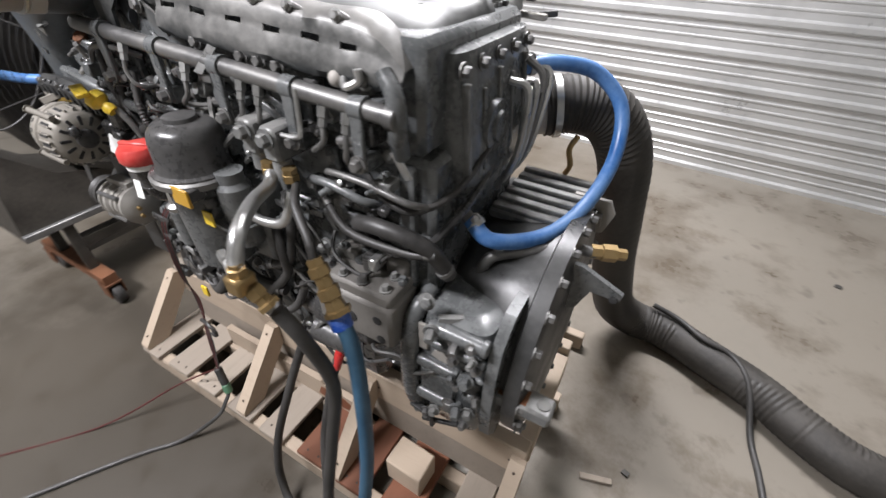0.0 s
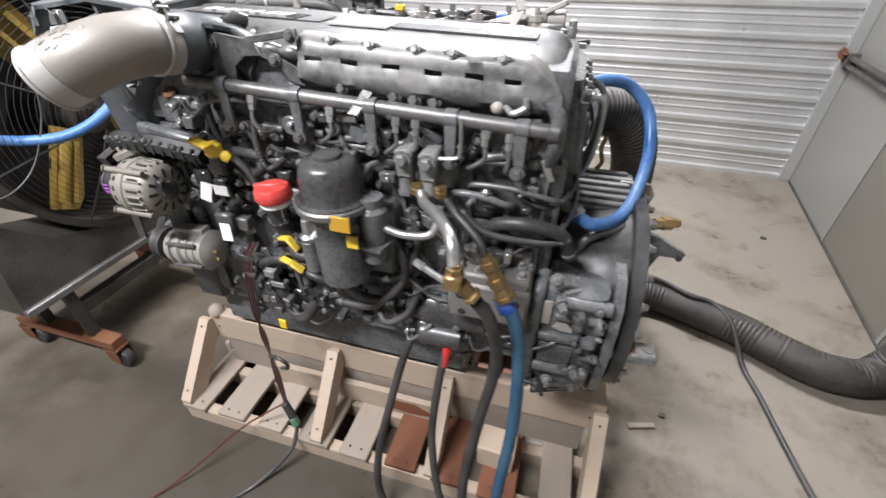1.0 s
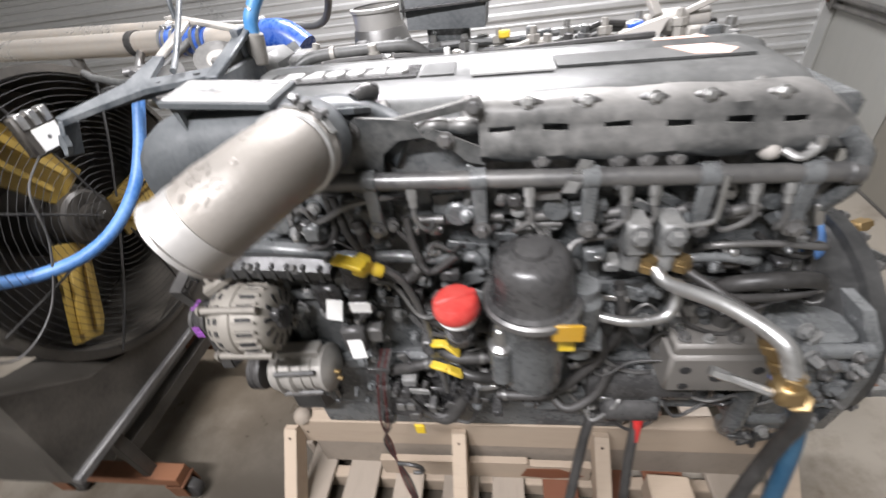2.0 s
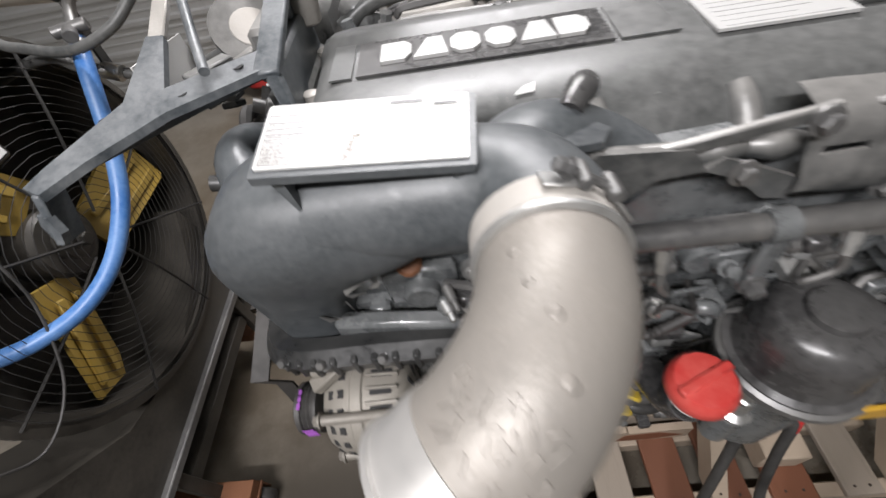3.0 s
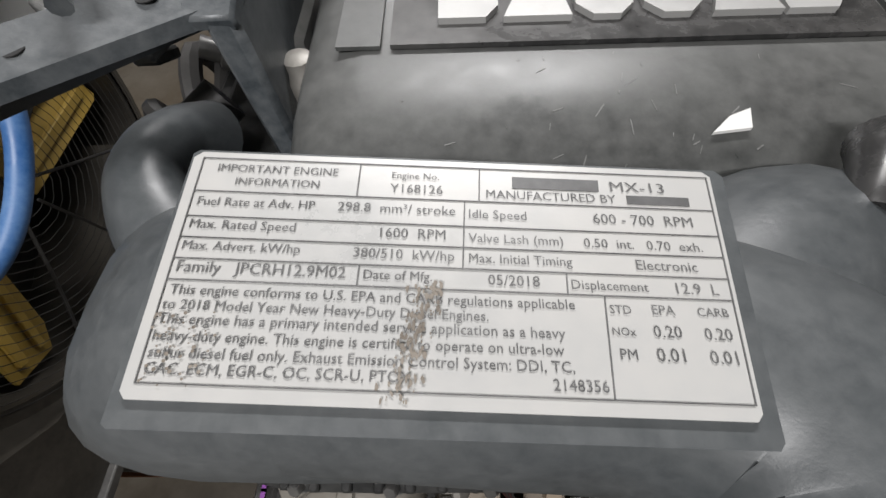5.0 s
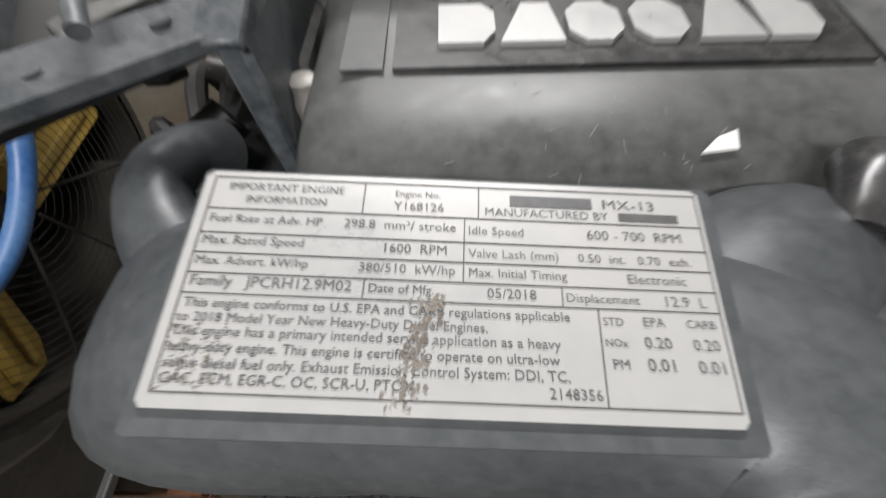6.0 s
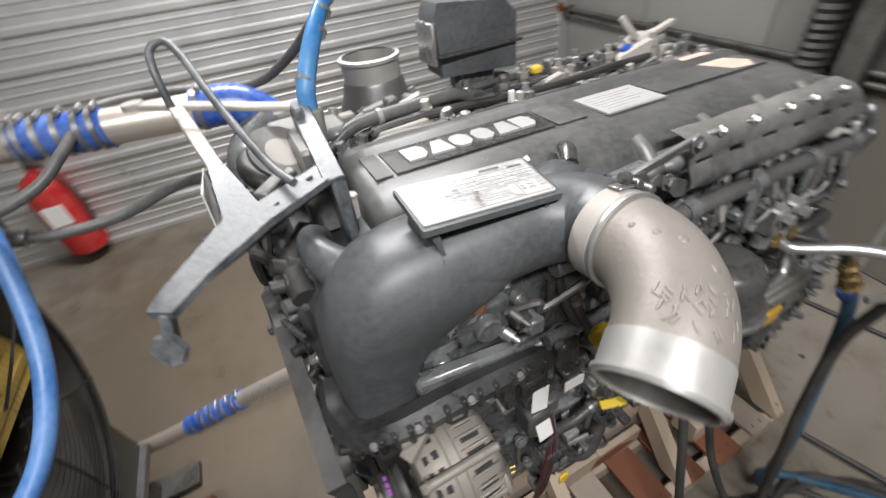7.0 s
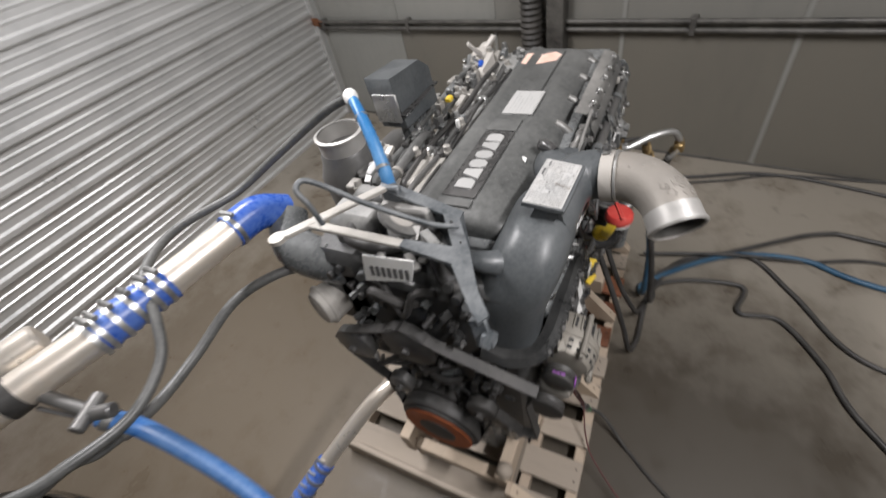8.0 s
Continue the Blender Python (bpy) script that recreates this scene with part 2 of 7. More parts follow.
def floor_material():
    m = mat("worn_concrete", (0.245, 0.222, 0.186), 0.5, 0.0, (0.15, 0.131, 0.106), 0.12, 1.4, 26, 0.2, 0.08, 0, 0.2)
    N, L = m.node_tree.nodes, m.node_tree.links
    bs = N["Principled BSDF"]
    src = bs.inputs["Base Color"].links[0].from_socket
    tc, n1 = N.new("ShaderNodeTexCoord"), N.new("ShaderNodeTexNoise")
    n1.inputs["Scale"].default_value, n1.inputs["Detail"].default_value, n1.inputs["Roughness"].default_value = 2.2, 8, 0.7
    L.new(tc.outputs["Object"], n1.inputs["Vector"])
    cr = N.new("ShaderNodeValToRGB")
    cr.color_ramp.elements[0].position, cr.color_ramp.elements[1].position = 0.5, 0.68
    cr.color_ramp.elements[0].color, cr.color_ramp.elements[1].color = (0, 0, 0, 1), (1, 1, 1, 1)
    L.new(n1.outputs["Fac"], cr.inputs[0])
    mx = N.new("ShaderNodeMix")
    mx.data_type = "RGBA"
    L.new(cr.outputs[0], mx.inputs["Factor"])
    L.new(src, mx.inputs["A"])
    mx.inputs["B"].default_value = (0.14, 0.118, 0.092, 1)
    n2 = N.new("ShaderNodeTexNoise")
    n2.inputs["Scale"].default_value, n2.inputs["Detail"].default_value = 9, 8
    L.new(tc.outputs["Object"], n2.inputs["Vector"])
    c2 = N.new("ShaderNodeValToRGB")
    c2.color_ramp.elements[0].position, c2.color_ramp.elements[1].position = 0.62, 0.7
    c2.color_ramp.elements[0].color, c2.color_ramp.elements[1].color = (0, 0, 0, 1), (0.4, 0.4, 0.4, 1)
    L.new(n2.outputs["Fac"], c2.inputs[0])
    m2 = N.new("ShaderNodeMix")
    m2.data_type = "RGBA"
    L.new(c2.outputs[0], m2.inputs["Factor"])
    L.new(mx.outputs["Result"], m2.inputs["A"])
    m2.inputs["B"].default_value = (0.09, 0.074, 0.06, 1)
    # Broad brown patch on the north floor, with a noisy edge.
    ds_, no = N.new("ShaderNodeVectorMath"), N.new("ShaderNodeMath")
    ds_.operation, no.operation = "DISTANCE", "MULTIPLY_ADD"
    ds_.inputs[1].default_value = (-0.3, 1.3, 0)
    L.new(tc.outputs["Object"], ds_.inputs[0])
    L.new(n1.outputs["Fac"], no.inputs[0])
    no.inputs[1].default_value = -3.0
    L.new(ds_.outputs["Value"], no.inputs[2])
    oil = N.new("ShaderNodeMapRange")
    oil.inputs["From Min"].default_value, oil.inputs["From Max"].default_value = -0.4, 0.8
    oil.inputs["To Min"].default_value, oil.inputs["To Max"].default_value = 0.75, 0.0
    L.new(no.outputs[0], oil.inputs["Value"])
    m3 = N.new("ShaderNodeMix")
    m3.data_type = "RGBA"
    L.new(oil.outputs[0], m3.inputs["Factor"])
    L.new(m2.outputs["Result"], m3.inputs["A"])
    m3.inputs["B"].default_value = (0.105, 0.08, 0.052, 1)
    # Second broad brown darkening, south of the engine, with a noisy edge.
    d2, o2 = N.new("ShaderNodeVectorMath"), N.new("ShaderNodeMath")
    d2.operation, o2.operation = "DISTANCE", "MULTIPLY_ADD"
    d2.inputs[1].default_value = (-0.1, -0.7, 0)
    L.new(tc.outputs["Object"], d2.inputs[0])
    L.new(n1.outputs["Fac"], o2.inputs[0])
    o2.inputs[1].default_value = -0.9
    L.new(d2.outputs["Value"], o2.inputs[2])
    dark_patch = N.new("ShaderNodeMapRange")
    dark_patch.inputs["From Min"].default_value, dark_patch.inputs["From Max"].default_value = 0.25, 1.1
    dark_patch.inputs["To Min"].default_value, dark_patch.inputs["To Max"].default_value = 0.92, 0.0
    L.new(o2.outputs[0], dark_patch.inputs["Value"])
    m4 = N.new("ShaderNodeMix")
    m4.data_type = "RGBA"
    L.new(dark_patch.outputs[0], m4.inputs["Factor"])
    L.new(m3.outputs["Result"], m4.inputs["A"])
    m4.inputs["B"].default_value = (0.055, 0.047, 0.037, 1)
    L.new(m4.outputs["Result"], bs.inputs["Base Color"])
    rg = N.new("ShaderNodeMapRange")
    rg.inputs["To Min"].default_value, rg.inputs["To Max"].default_value = 0.48, 0.16
    L.new(cr.outputs[0], rg.inputs["Value"])
    L.new(rg.outputs[0], bs.inputs["Roughness"])
    bs.inputs["Specular IOR Level"].default_value = 0.28
    return m


M_FLOOR = floor_material()


# ---- mesh tools ----
def basis(axis):
    a = Vector(axis).normalized()
    u = a.cross(Vector((0, 0, 1)) if abs(a.z) < 0.9 else Vector((1, 0, 0))).normalized()
    return a, u, a.cross(u)


def smooth_path(pts, step=6):
    """A Catmull-Rom curve through the points."""
    p = [Vector(q) for q in pts]
    if len(p) < 3:
        return p
    p = [2 * p[0] - p[1], *p, 2 * p[-1] - p[-2]]
    out = []
    for i in range(1, len(p) - 2):
        a, b, c, d = p[i - 1 : i + 3]
        for k in range(step):
            t = k / step
            out.append(0.5 * (2 * b + (c - a) * t + (2 * a - 5 * b + 4 * c - d) * t * t + (3 * b - a - 3 * c + d) * t**3))
    return [*out, p[-2]]


class Geo:
    """Collects the faces of one mesh."""

    def __init__(self):
        self.v, self.f = [], []

    def add(self, vs, fs):
        n = len(self.v)
        self.v += [tuple(v) for v in vs]
        self.f += [tuple(i + n for i in f) for f in fs]
        return self

    def box(self, x0, x1, y0, y1, z0, z1, b=0.002, m=None):
        """A box with chamfered edges; m places it."""
        c, h = Vector(((x0 + x1) / 2, (y0 + y1) / 2, (z0 + z1) / 2)), Vector((abs(x1 - x0) / 2, abs(y1 - y0) / 2, abs(z1 - z0) / 2))
        b = min(b, *(0.45 * v for v in h))
        vs, idx = [], {}
        for sx in (-1, 1):
            for sy in (-1, 1):
                for sz in (-1, 1):
                    for ax in range(3):
                        o = Vector((sx * (h.x - b), sy * (h.y - b), sz * (h.z - b)))
                        o[ax] = (sx, sy, sz)[ax] * h[ax]
                        idx[sx, sy, sz, ax] = len(vs)
                        p = c + o
                        vs.append(m @ p if m else p)
        fs = []
        for ax in range(3):
            u, w_ = (ax + 1) % 3, (ax + 2) % 3
            for s in (-1, 1):
                quad = []
                for a, d in ((-1, -1), (1, -1), (1, 1), (-1, 1)):
                    k = [0, 0, 0]
                    k[ax], k[u], k[w_] = s, a, d
                    quad.append(idx[(*k, ax)])
                fs.append(quad if s > 0 else quad[::-1])
            for a in (-1, 1):
                for d in (-1, 1):
                    k0, k1 = [0, 0, 0], [0, 0, 0]
                    k0[ax], k0[u], k0[w_] = -1, a, d
                    k1[ax], k1[u], k1[w_] = 1, a, d
                    q = [idx[(*k0, u)], idx[(*k1, u)], idx[(*k1, w_)], idx[(*k0, w_)]]
                    fs.append(q if a * d < 0 else q[::-1])
        for sx in (-1, 1):
            for sy in (-1, 1):
                for sz in (-1, 1):
                    t = [idx[sx, sy, sz, i] for i in range(3)]
                    fs.append(t if sx * sy * sz > 0 else t[::-1])
        return self.add(vs, fs)

    def beam(self, a, b, wide, thick, up=(0, 0, 1), bev=0.002):
        """A bar from a to b."""
        a, b = Vector(a), Vector(b)
        d = (b - a).normalized()
        s = d.cross(Vector(up)).normalized()
        t = s.cross(d)
        m = Matrix((d, s, t)).transposed().to_4x4()
        m.translation = (a + b) / 2
        l = (b - a).length / 2
        return self.box(-l, l, -wide / 2, wide / 2, -thick / 2, thick / 2, bev, m)

    def lathe(self, o, axis, prof, n=20, caps=True):
        """Rings of (height, radius) round an axis from o."""
        a, u, w_ = basis(axis)
        o = Vector(o)
        vs, fs = [], []
        for h, r in prof:
            for k in range(n):
                t = 2 * math.pi * k / n
                vs.append(o + a * h + (u * math.cos(t) + w_ * math.sin(t)) * max(r, 1e-4))
        for i in range(len(prof) - 1):
            for k in range(n):
                j = (k + 1) % n
                fs.append((i * n + k, i * n + j, (i + 1) * n + j, (i + 1) * n + k))
        if caps:
            fs.append(tuple(range(n))[::-1])
            fs.append(tuple(range((len(prof) - 1) * n, len(prof) * n)))
        return self.add(vs, fs)

    def cyl(self, a, b, r, n=16, bev=0.15):
        a, b = Vector(a), Vector(b)
        l, e = (b - a).length, min(r * bev, (b - a).length * 0.3)
        return self.lathe(a, b - a, [(0, r - e), (e, r), (l - e, r), (l, r - e)], n)

    def tube(self, pts, r, n=10, step=6, caps=True, wave=0.0, hollow=0.0):
        """A round tube along a smooth curve; r may be one radius for each point; wave: rings of that depth."""
        path = smooth_path(pts, step)
        m = len(path)
        if isinstance(r, (int, float)):
            rs = [r] * m
        else:
            rs = [float(np.interp(i / (m - 1) * (len(r) - 1), range(len(r)), r)) for i in range(m)]
        if wave:
            rs = [q - (wave if i % 2 else 0) for i, q in enumerate(rs)]
        vs, fs, u = [], [], None
        for i, p in enumerate(path):
            d = (path[min(i + 1, m - 1)] - path[max(i - 1, 0)]).normalized()
            u = basis(d)[1] if u is None else (u - d * u.dot(d)).normalized()
            w_ = d.cross(u)
            for k in range(n):
                t = 2 * math.pi * k / n
                vs.append(p + (u * math.cos(t) + w_ * math.sin(t)) * rs[i])
        for i in range(m - 1):
            for k in range(n):
                j = (k + 1) % n
                fs.append((i * n + k, i * n + j, (i + 1) * n + j, (i + 1) * n + k))
        if hollow:
            c = len(vs)
            for i, p in enumerate(path):
                for k in range(n):
                    vs.append(p + (Vector(vs[i * n + k]) - p) * hollow)
            for i in range(m - 1):
                for k in range(n):
                    j = (k + 1) % n
                    fs.append((c + i * n + k, c + (i + 1) * n + k, c + (i + 1) * n + j, c + i * n + j))
            for k in range(n):
                j = (k + 1) % n
                fs.append((k, c + k, c + j, j))
                e = (m - 1) * n
                fs.append((e + k, e + j, c + e + j, c + e + k))
        elif caps:
            fs.append(tuple(range(n))[::-1])
            fs.append(tuple(range((m - 1) * n, m * n)))
        return self.add(vs, fs)

    def prism(self, pts, depth):
        """A flat polygon in space, given thickness by a vector."""
        d, n = Vector(depth), len(pts)
        p = [Vector(q) for q in pts]
        return self.add(p + [q + d for q in p], [tuple(range(n))[::-1], tuple(range(n, 2 * n)), *((i, (i + 1) % n, n + (i + 1) % n, n + i) for i in range(n))])

    def hexa(self, p, axis, r=0.007, h=0.006):
        """A bolt head with its washer."""
        a = Vector(axis).normalized()
        self.lathe(p, a, [(0, r * 1.5), (h * 0.3, r * 1.5)], 10)
        return self.lathe(Vector(p) + a * h * 0.3, a, [(0, r), (h * 0.8, r), (h, r * 0.8)], 6)

    def dome(self, o, axis, r, h, n=14):
        return self.lathe(o, axis, [(h * math.sin(t), r * math.cos(t)) for t in (0, 0.35, 0.7, 1.05, 1.35, 1.55)], n)


def rounded_loft(levels, n=32, power=3.2):
    """Level rounded sections, each (height, x from, x to, y from, y to), skinned from the top down."""
    vs, fs = [], []
    for z, x0, x1, y0, y1 in levels:
        for k in range(n):
            t = 2 * math.pi * k / n
            c, q = math.cos(t), math.sin(t)
            vs.append(((x0 + x1) / 2 + (x1 - x0) / 2 * math.copysign(abs(c) ** (2 / power), c), (y0 + y1) / 2 + (y1 - y0) / 2 * math.copysign(abs(q) ** (2 / power), q), z))
    for i in range(len(levels) - 1):
        fs += [(i * n + k, (i + 1) * n + k, (i + 1) * n + (k + 1) % n, i * n + (k + 1) % n) for k in range(n)]
    return Geo().add(vs, [*fs, tuple(range(n)), tuple(range((len(levels) - 1) * n, len(levels) * n))[::-1]])


def make_mesh(name, geo, material, sharp=38):
    me = bpy.data.meshes.new(name)
    me.from_pydata(geo.v, [], geo.f)
    me.polygons.foreach_set("use_smooth", [True] * len(me.polygons))
    me.set_sharp_from_angle(angle=radians(sharp))
    me.materials.append(material)
    return me


def part(name, geo, material, parent=None, label=""):
    """One mesh under a thing or under a part."""
    ob = new(name, make_mesh(name, geo, material))
    if parent:
        ob.parent = parent
        ob.matrix_parent_inverse = parent_world(parent).inverted()
    return tagged(ob, label)


def resize(ob, centre, k, move=(0, 0, 0)):
    """Scale a part and what hangs under it about a place."""
    c = Vector(centre)
    m = Matrix.Translation(c + Vector(move)) @ Matrix.Diagonal((k, k, k, 1)) @ Matrix.Translation(-c)
    for o in (ob, *ob.children_recursive):
        o.data.transform(m)


def parent_world(ob):
    m = ob.matrix_basis.copy()
    while ob.parent:
        m = ob.parent.matrix_basis @ ob.matrix_parent_inverse @ m
        ob = ob.parent
    return m


def thing(name, at, label, category, group="", kind=""):
    ob = new(name)
    ob.empty_display_size = 0.05
    ob.location = at
    return tagged(ob, label, category, group, kind)


def solid(name, geo, material, label="", category="", kind="", group=""):
    return tagged(part(name, geo, material), label, category, group, kind)


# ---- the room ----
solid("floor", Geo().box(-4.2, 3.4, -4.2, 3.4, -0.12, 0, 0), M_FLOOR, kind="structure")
solid("ceiling", Geo().box(-4.2, 3.4, -4.2, 3.4, 3.2, 3.3, 0), M_CEIL, kind="structure")
WB = (2.88, 2.765)  # the corner of ribbed wall and panel wall


def ribbed_wall():
    """Sheet with trapezoid ribs that run level, with a thin bead in each pan."""
    g = Geo()
    prof, z, pitch = [], 0.0, 0.2
    while z < 3.2:
        for dz, dy in ((0, 0.018), (0.028, 0.018), (0.042, 0), (0.082, 0), (0.088, 0.006), (0.096, 0.006), (0.102, 0), (0.138, 0), (0.144, 0.006), (0.152, 0.006), (0.158, 0), (0.186, 0)):
            prof.append((min(z + dz, 3.2), dy))
        z += pitch
    dx, dy = Vector((-1, 0.045, 0)).normalized(), Vector((-0.045, -1, 0)).normalized()
    base = Vector((*WB, 0)) + dx * 0.055
    vs, fs = [], []
    for s in (0.0, 7.2):
        for zz, o in prof:
            vs.append(base + dx * s + dy * o + Vector((0, 0, zz)))
    n = len(prof)
    fs += [(i, i + 1, n + i + 1, n + i) for i in range(n - 1)]
    for s in (0.0, 7.2):
        for zz in (0, 3.2):
            vs.append(base + dx * s - dy * 0.1 + Vector((0, 0, zz)))
    a = 2 * n
    fs += [(a, a + 2, a + 3, a + 1), (0, a, *range(n - 1, 0, -1)), (n - 1, 2 * n - 1, a + 3, a + 1), (0, n, a + 2, a)]
    g.add(vs, fs)
    return solid("wall_north", g, M_GALV, kind="structure")


north = ribbed_wall()
SD = Vector((0.125, 1, 0)).normalized()  # along the panel wall
SN = Vector((-1, 0.125, 0)).normalized()  # out of it, into the room


def along(s, out, z):
    """A place on the panel wall: metres from the corner, out of the wall, up."""
    return Vector((*WB, 0)) - SD * s + SN * out + Vector((0, 0, z))


def wall_box(s0, s1, o0, o1, z0, z1, b=0.002, g=None):
    m = Matrix((-SD, SN, Vector((0, 0, 1)))).transposed().to_4x4()
    m.translation = (*WB, 0)
    return (g or Geo()).box(s0, s1, o0, o1, z0, z1, b, m)


east = solid("wall_east", wall_box(-0.1, 7.0, -0.14, -0.012, 0, 3.2, 0), M_PANEL, kind="structure")
# Light falloff away from the corner is partly in the panels' colours.
for k in range(7):
    part("panel", wall_box(0.06 + k * 0.92, 0.06 + k * 0.92 + 0.915, -0.012, 0.0, 0.872, 3.2, 0.003), M_PANEL_FAR if k > 1 else M_PANEL, east)
    part("lower_panel", wall_box(0.06 + k * 0.92, 0.06 + k * 0.92 + 0.915, -0.012, 0.0, 0, 0.868, 0.003), M_PANEL_BROWN if k else M_PANEL, east)
    part("seam", wall_box(0.045 + k * 0.92, 0.072 + k * 0.92, 0.0, 0.006, 0, 3.2, 0.002), M_PANEL, east)
solid("wall_west", Geo().box(-4.2, -4.1, -4.2, 3.4, 0, 3.2, 0), M_PANEL, kind="structure")
solid("wall_south", Geo().box(-4.2, 3.4, -4.2, -4.1, 0, 3.2, 0), M_PANEL, kind="structure")
solid("trim", wall_box(-0.01, 0.05, 0.0, 0.07, 0, 3.2, 0.004), M_TRIM, kind="structure")
# Thin dark line where the panel wall meets the floor.
solid("baseboard", wall_box(0.06, 6.5, 0.001, 0.009, 0, 0.016, 0.002), M_DARKPIPE, kind="structure")

rail = thing("wall_pipe_rail", along(0.06, 0.05, 0.9), "two dark horizontal pipes clamped along the panel wall", "pipe rail")
for z in (0.925, 0.875):
    part("pipe", Geo().cyl(along(0.03, 0.045, z), along(6.2, 0.045, z), 0.016, 12), M_DARKPIPE, rail)
for s in (0.1, 1.1, 2.15, 3.2, 4.3):
    part("pipe_clamp", wall_box(s, s + 0.035, 0, 0.066, 0.85, 0.95, 0.004), M_DARKPIPE, rail)
part("clamp_bolt", Geo().hexa(along(2.17, 0.066, 0.975), SN, 0.012, 0.02), M_DARKPIPE, rail)
chain = thing("latch_chain", along(0.05, 0.08, 0.93), "rusty latch and chain hanging on the door trim", "chain")
g = Geo()
for k in range(7):
    c = along(0.12 - k * 0.035, 0.085 + 0.004 * (k % 2), 0.945 - 0.012 * math.sin(k))
    a = SD if k % 2 else Vector((0, 0, 1))
    g.tube([c + SD * 0.022 * math.cos(t) + (Vector((0, 0, 1)) if k % 2 else SN) * 0.012 * math.sin(t) for t in np.linspace(0, 2 * math.pi, 9)], 0.004, 6, 2)
part("link", g, M_RUST, chain)
part("latch_plate", wall_box(-0.005, 0.09, 0.07, 0.078, 0.9, 0.97), M_RUST, chain)

duct = thing("hanging_flex_duct", along(2.22, 0.12, 0.66), "black ribbed flexible duct hanging down the panel wall", "duct")
part("duct_tube", Geo().tube([along(2.24, 0.11, 3.18), along(2.24, 0.11, 1.6), along(2.24, 0.11, 0.62)], 0.075, 16, 46, wave=0.01), M_FLEX, duct)
part("strap", wall_box(2.15, 2.33, 0.0, 0.196, 1.3, 1.34), M_DARKPIPE, duct)
post = solid("wall_post", wall_box(2.34, 2.46, 0.001, 0.1, 0, 3.2, 0.004), M_DARKPIPE, "dark steel post standing against the panel wall", "post")

for k, (x, y) in enumerate(((0.4, 1.4), (-0.3, -1.6))):
    lamp = thing("ceiling_lamp", (x, y, 3.2), "long white tube lamp fixed under the ceiling", "lamp", "ceiling lamps")
    part("housing", Geo().box(x - 0.8, x + 0.8, y - 0.1, y + 0.1, 3.14, 3.2, 0.01), M_WHITE, lamp)
    l = bpy.data.lights.new("tube_light", "AREA")
    l.shape, l.size, l.size_y, l.energy, l.color = "RECTANGLE", 1.5, 0.16, (132, 138)[k], (1.0, 0.985, 0.985)
    o = new("tube_light", l)
    o.location = (x, y, 3.13)

# ---- the engine ----
eng = thing("diesel_engine", (0.5, 0.05, 0.4), "large dark grey six-cylinder diesel engine standing on a wooden pallet", "engine")
rnd = random.Random(7)


def top(x):
    """Height of the rocker cover's crown: the engine leans back a little."""
    return 1.392 - 0.032 * (x - 0.1)


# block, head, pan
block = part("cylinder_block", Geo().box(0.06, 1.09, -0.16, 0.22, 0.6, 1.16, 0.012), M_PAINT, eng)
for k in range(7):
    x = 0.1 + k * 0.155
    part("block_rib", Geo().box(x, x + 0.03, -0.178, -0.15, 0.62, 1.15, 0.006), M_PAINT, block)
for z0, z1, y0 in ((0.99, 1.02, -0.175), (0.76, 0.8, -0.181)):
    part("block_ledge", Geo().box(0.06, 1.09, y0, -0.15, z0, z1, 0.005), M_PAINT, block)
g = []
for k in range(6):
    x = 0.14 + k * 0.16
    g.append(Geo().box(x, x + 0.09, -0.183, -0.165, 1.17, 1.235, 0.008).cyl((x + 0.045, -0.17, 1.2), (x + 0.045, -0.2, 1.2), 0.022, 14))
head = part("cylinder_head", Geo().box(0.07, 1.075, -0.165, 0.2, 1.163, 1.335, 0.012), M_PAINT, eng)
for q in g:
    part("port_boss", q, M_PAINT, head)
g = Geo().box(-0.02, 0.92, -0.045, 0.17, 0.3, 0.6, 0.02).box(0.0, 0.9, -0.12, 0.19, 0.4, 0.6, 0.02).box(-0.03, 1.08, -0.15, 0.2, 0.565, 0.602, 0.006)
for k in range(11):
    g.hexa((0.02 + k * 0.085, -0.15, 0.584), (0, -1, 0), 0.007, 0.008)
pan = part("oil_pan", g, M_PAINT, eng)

# rocker cover, lofted along its length
SECT = ((0.128, -0.1), (0.128, -0.03), (0.12, -0.008), (0.104, 0.004), (0.078, 0.005), (0.068, -0.002), (-0.022, -0.004), (-0.05, -0.006), (-0.085, -0.014), (-0.115, -0.028), (-0.134, -0.05), (-0.143, -0.075), (-0.145, -0.11))
xs = (0.086, 0.089, 0.097, 0.112, 0.135, 0.35, 0.6, 0.85, 0.99, 1.025, 1.047, 1.058, 1.062)
ins = (0.04, 0.022, 0.01, 0.003, 0, 0, 0, 0, 0, 0.004, 0.012, 0.028, 0.045)
vs, fs, n = [], [], len(SECT)
for x, i in zip(xs, ins):
    for y, z in SECT:
        vs.append((x, y * (1 - i * 1.2), top(x) + z - i * (1 if z > -0.09 else 0)))
for i in range(len(xs) - 1):
    for k in range(n - 1):
        fs.append((i * n + k, (i + 1) * n + k, (i + 1) * n + k + 1, i * n + k + 1))
fs += [tuple(range(n)), tuple(range((len(xs) - 1) * n, len(xs) * n))[::-1]]
cover = part("rocker_cover", Geo().add(vs, fs), M_COVER, eng, "dusty dark grey plastic rocker cover with scuffs")


def slab(x0, x1, y0, y1, lift, thick, g=None, slope=0.0):
    """A thin slab lying on the cover's crown."""
    p = [(x0, y0, top(x0) + lift), (x1, y0, top(x1) + lift), (x1, y1, top(x1) + lift + slope), (x0, y1, top(x0) + lift + slope)]
    return (g or Geo()).prism(p, (0, 0, thick))


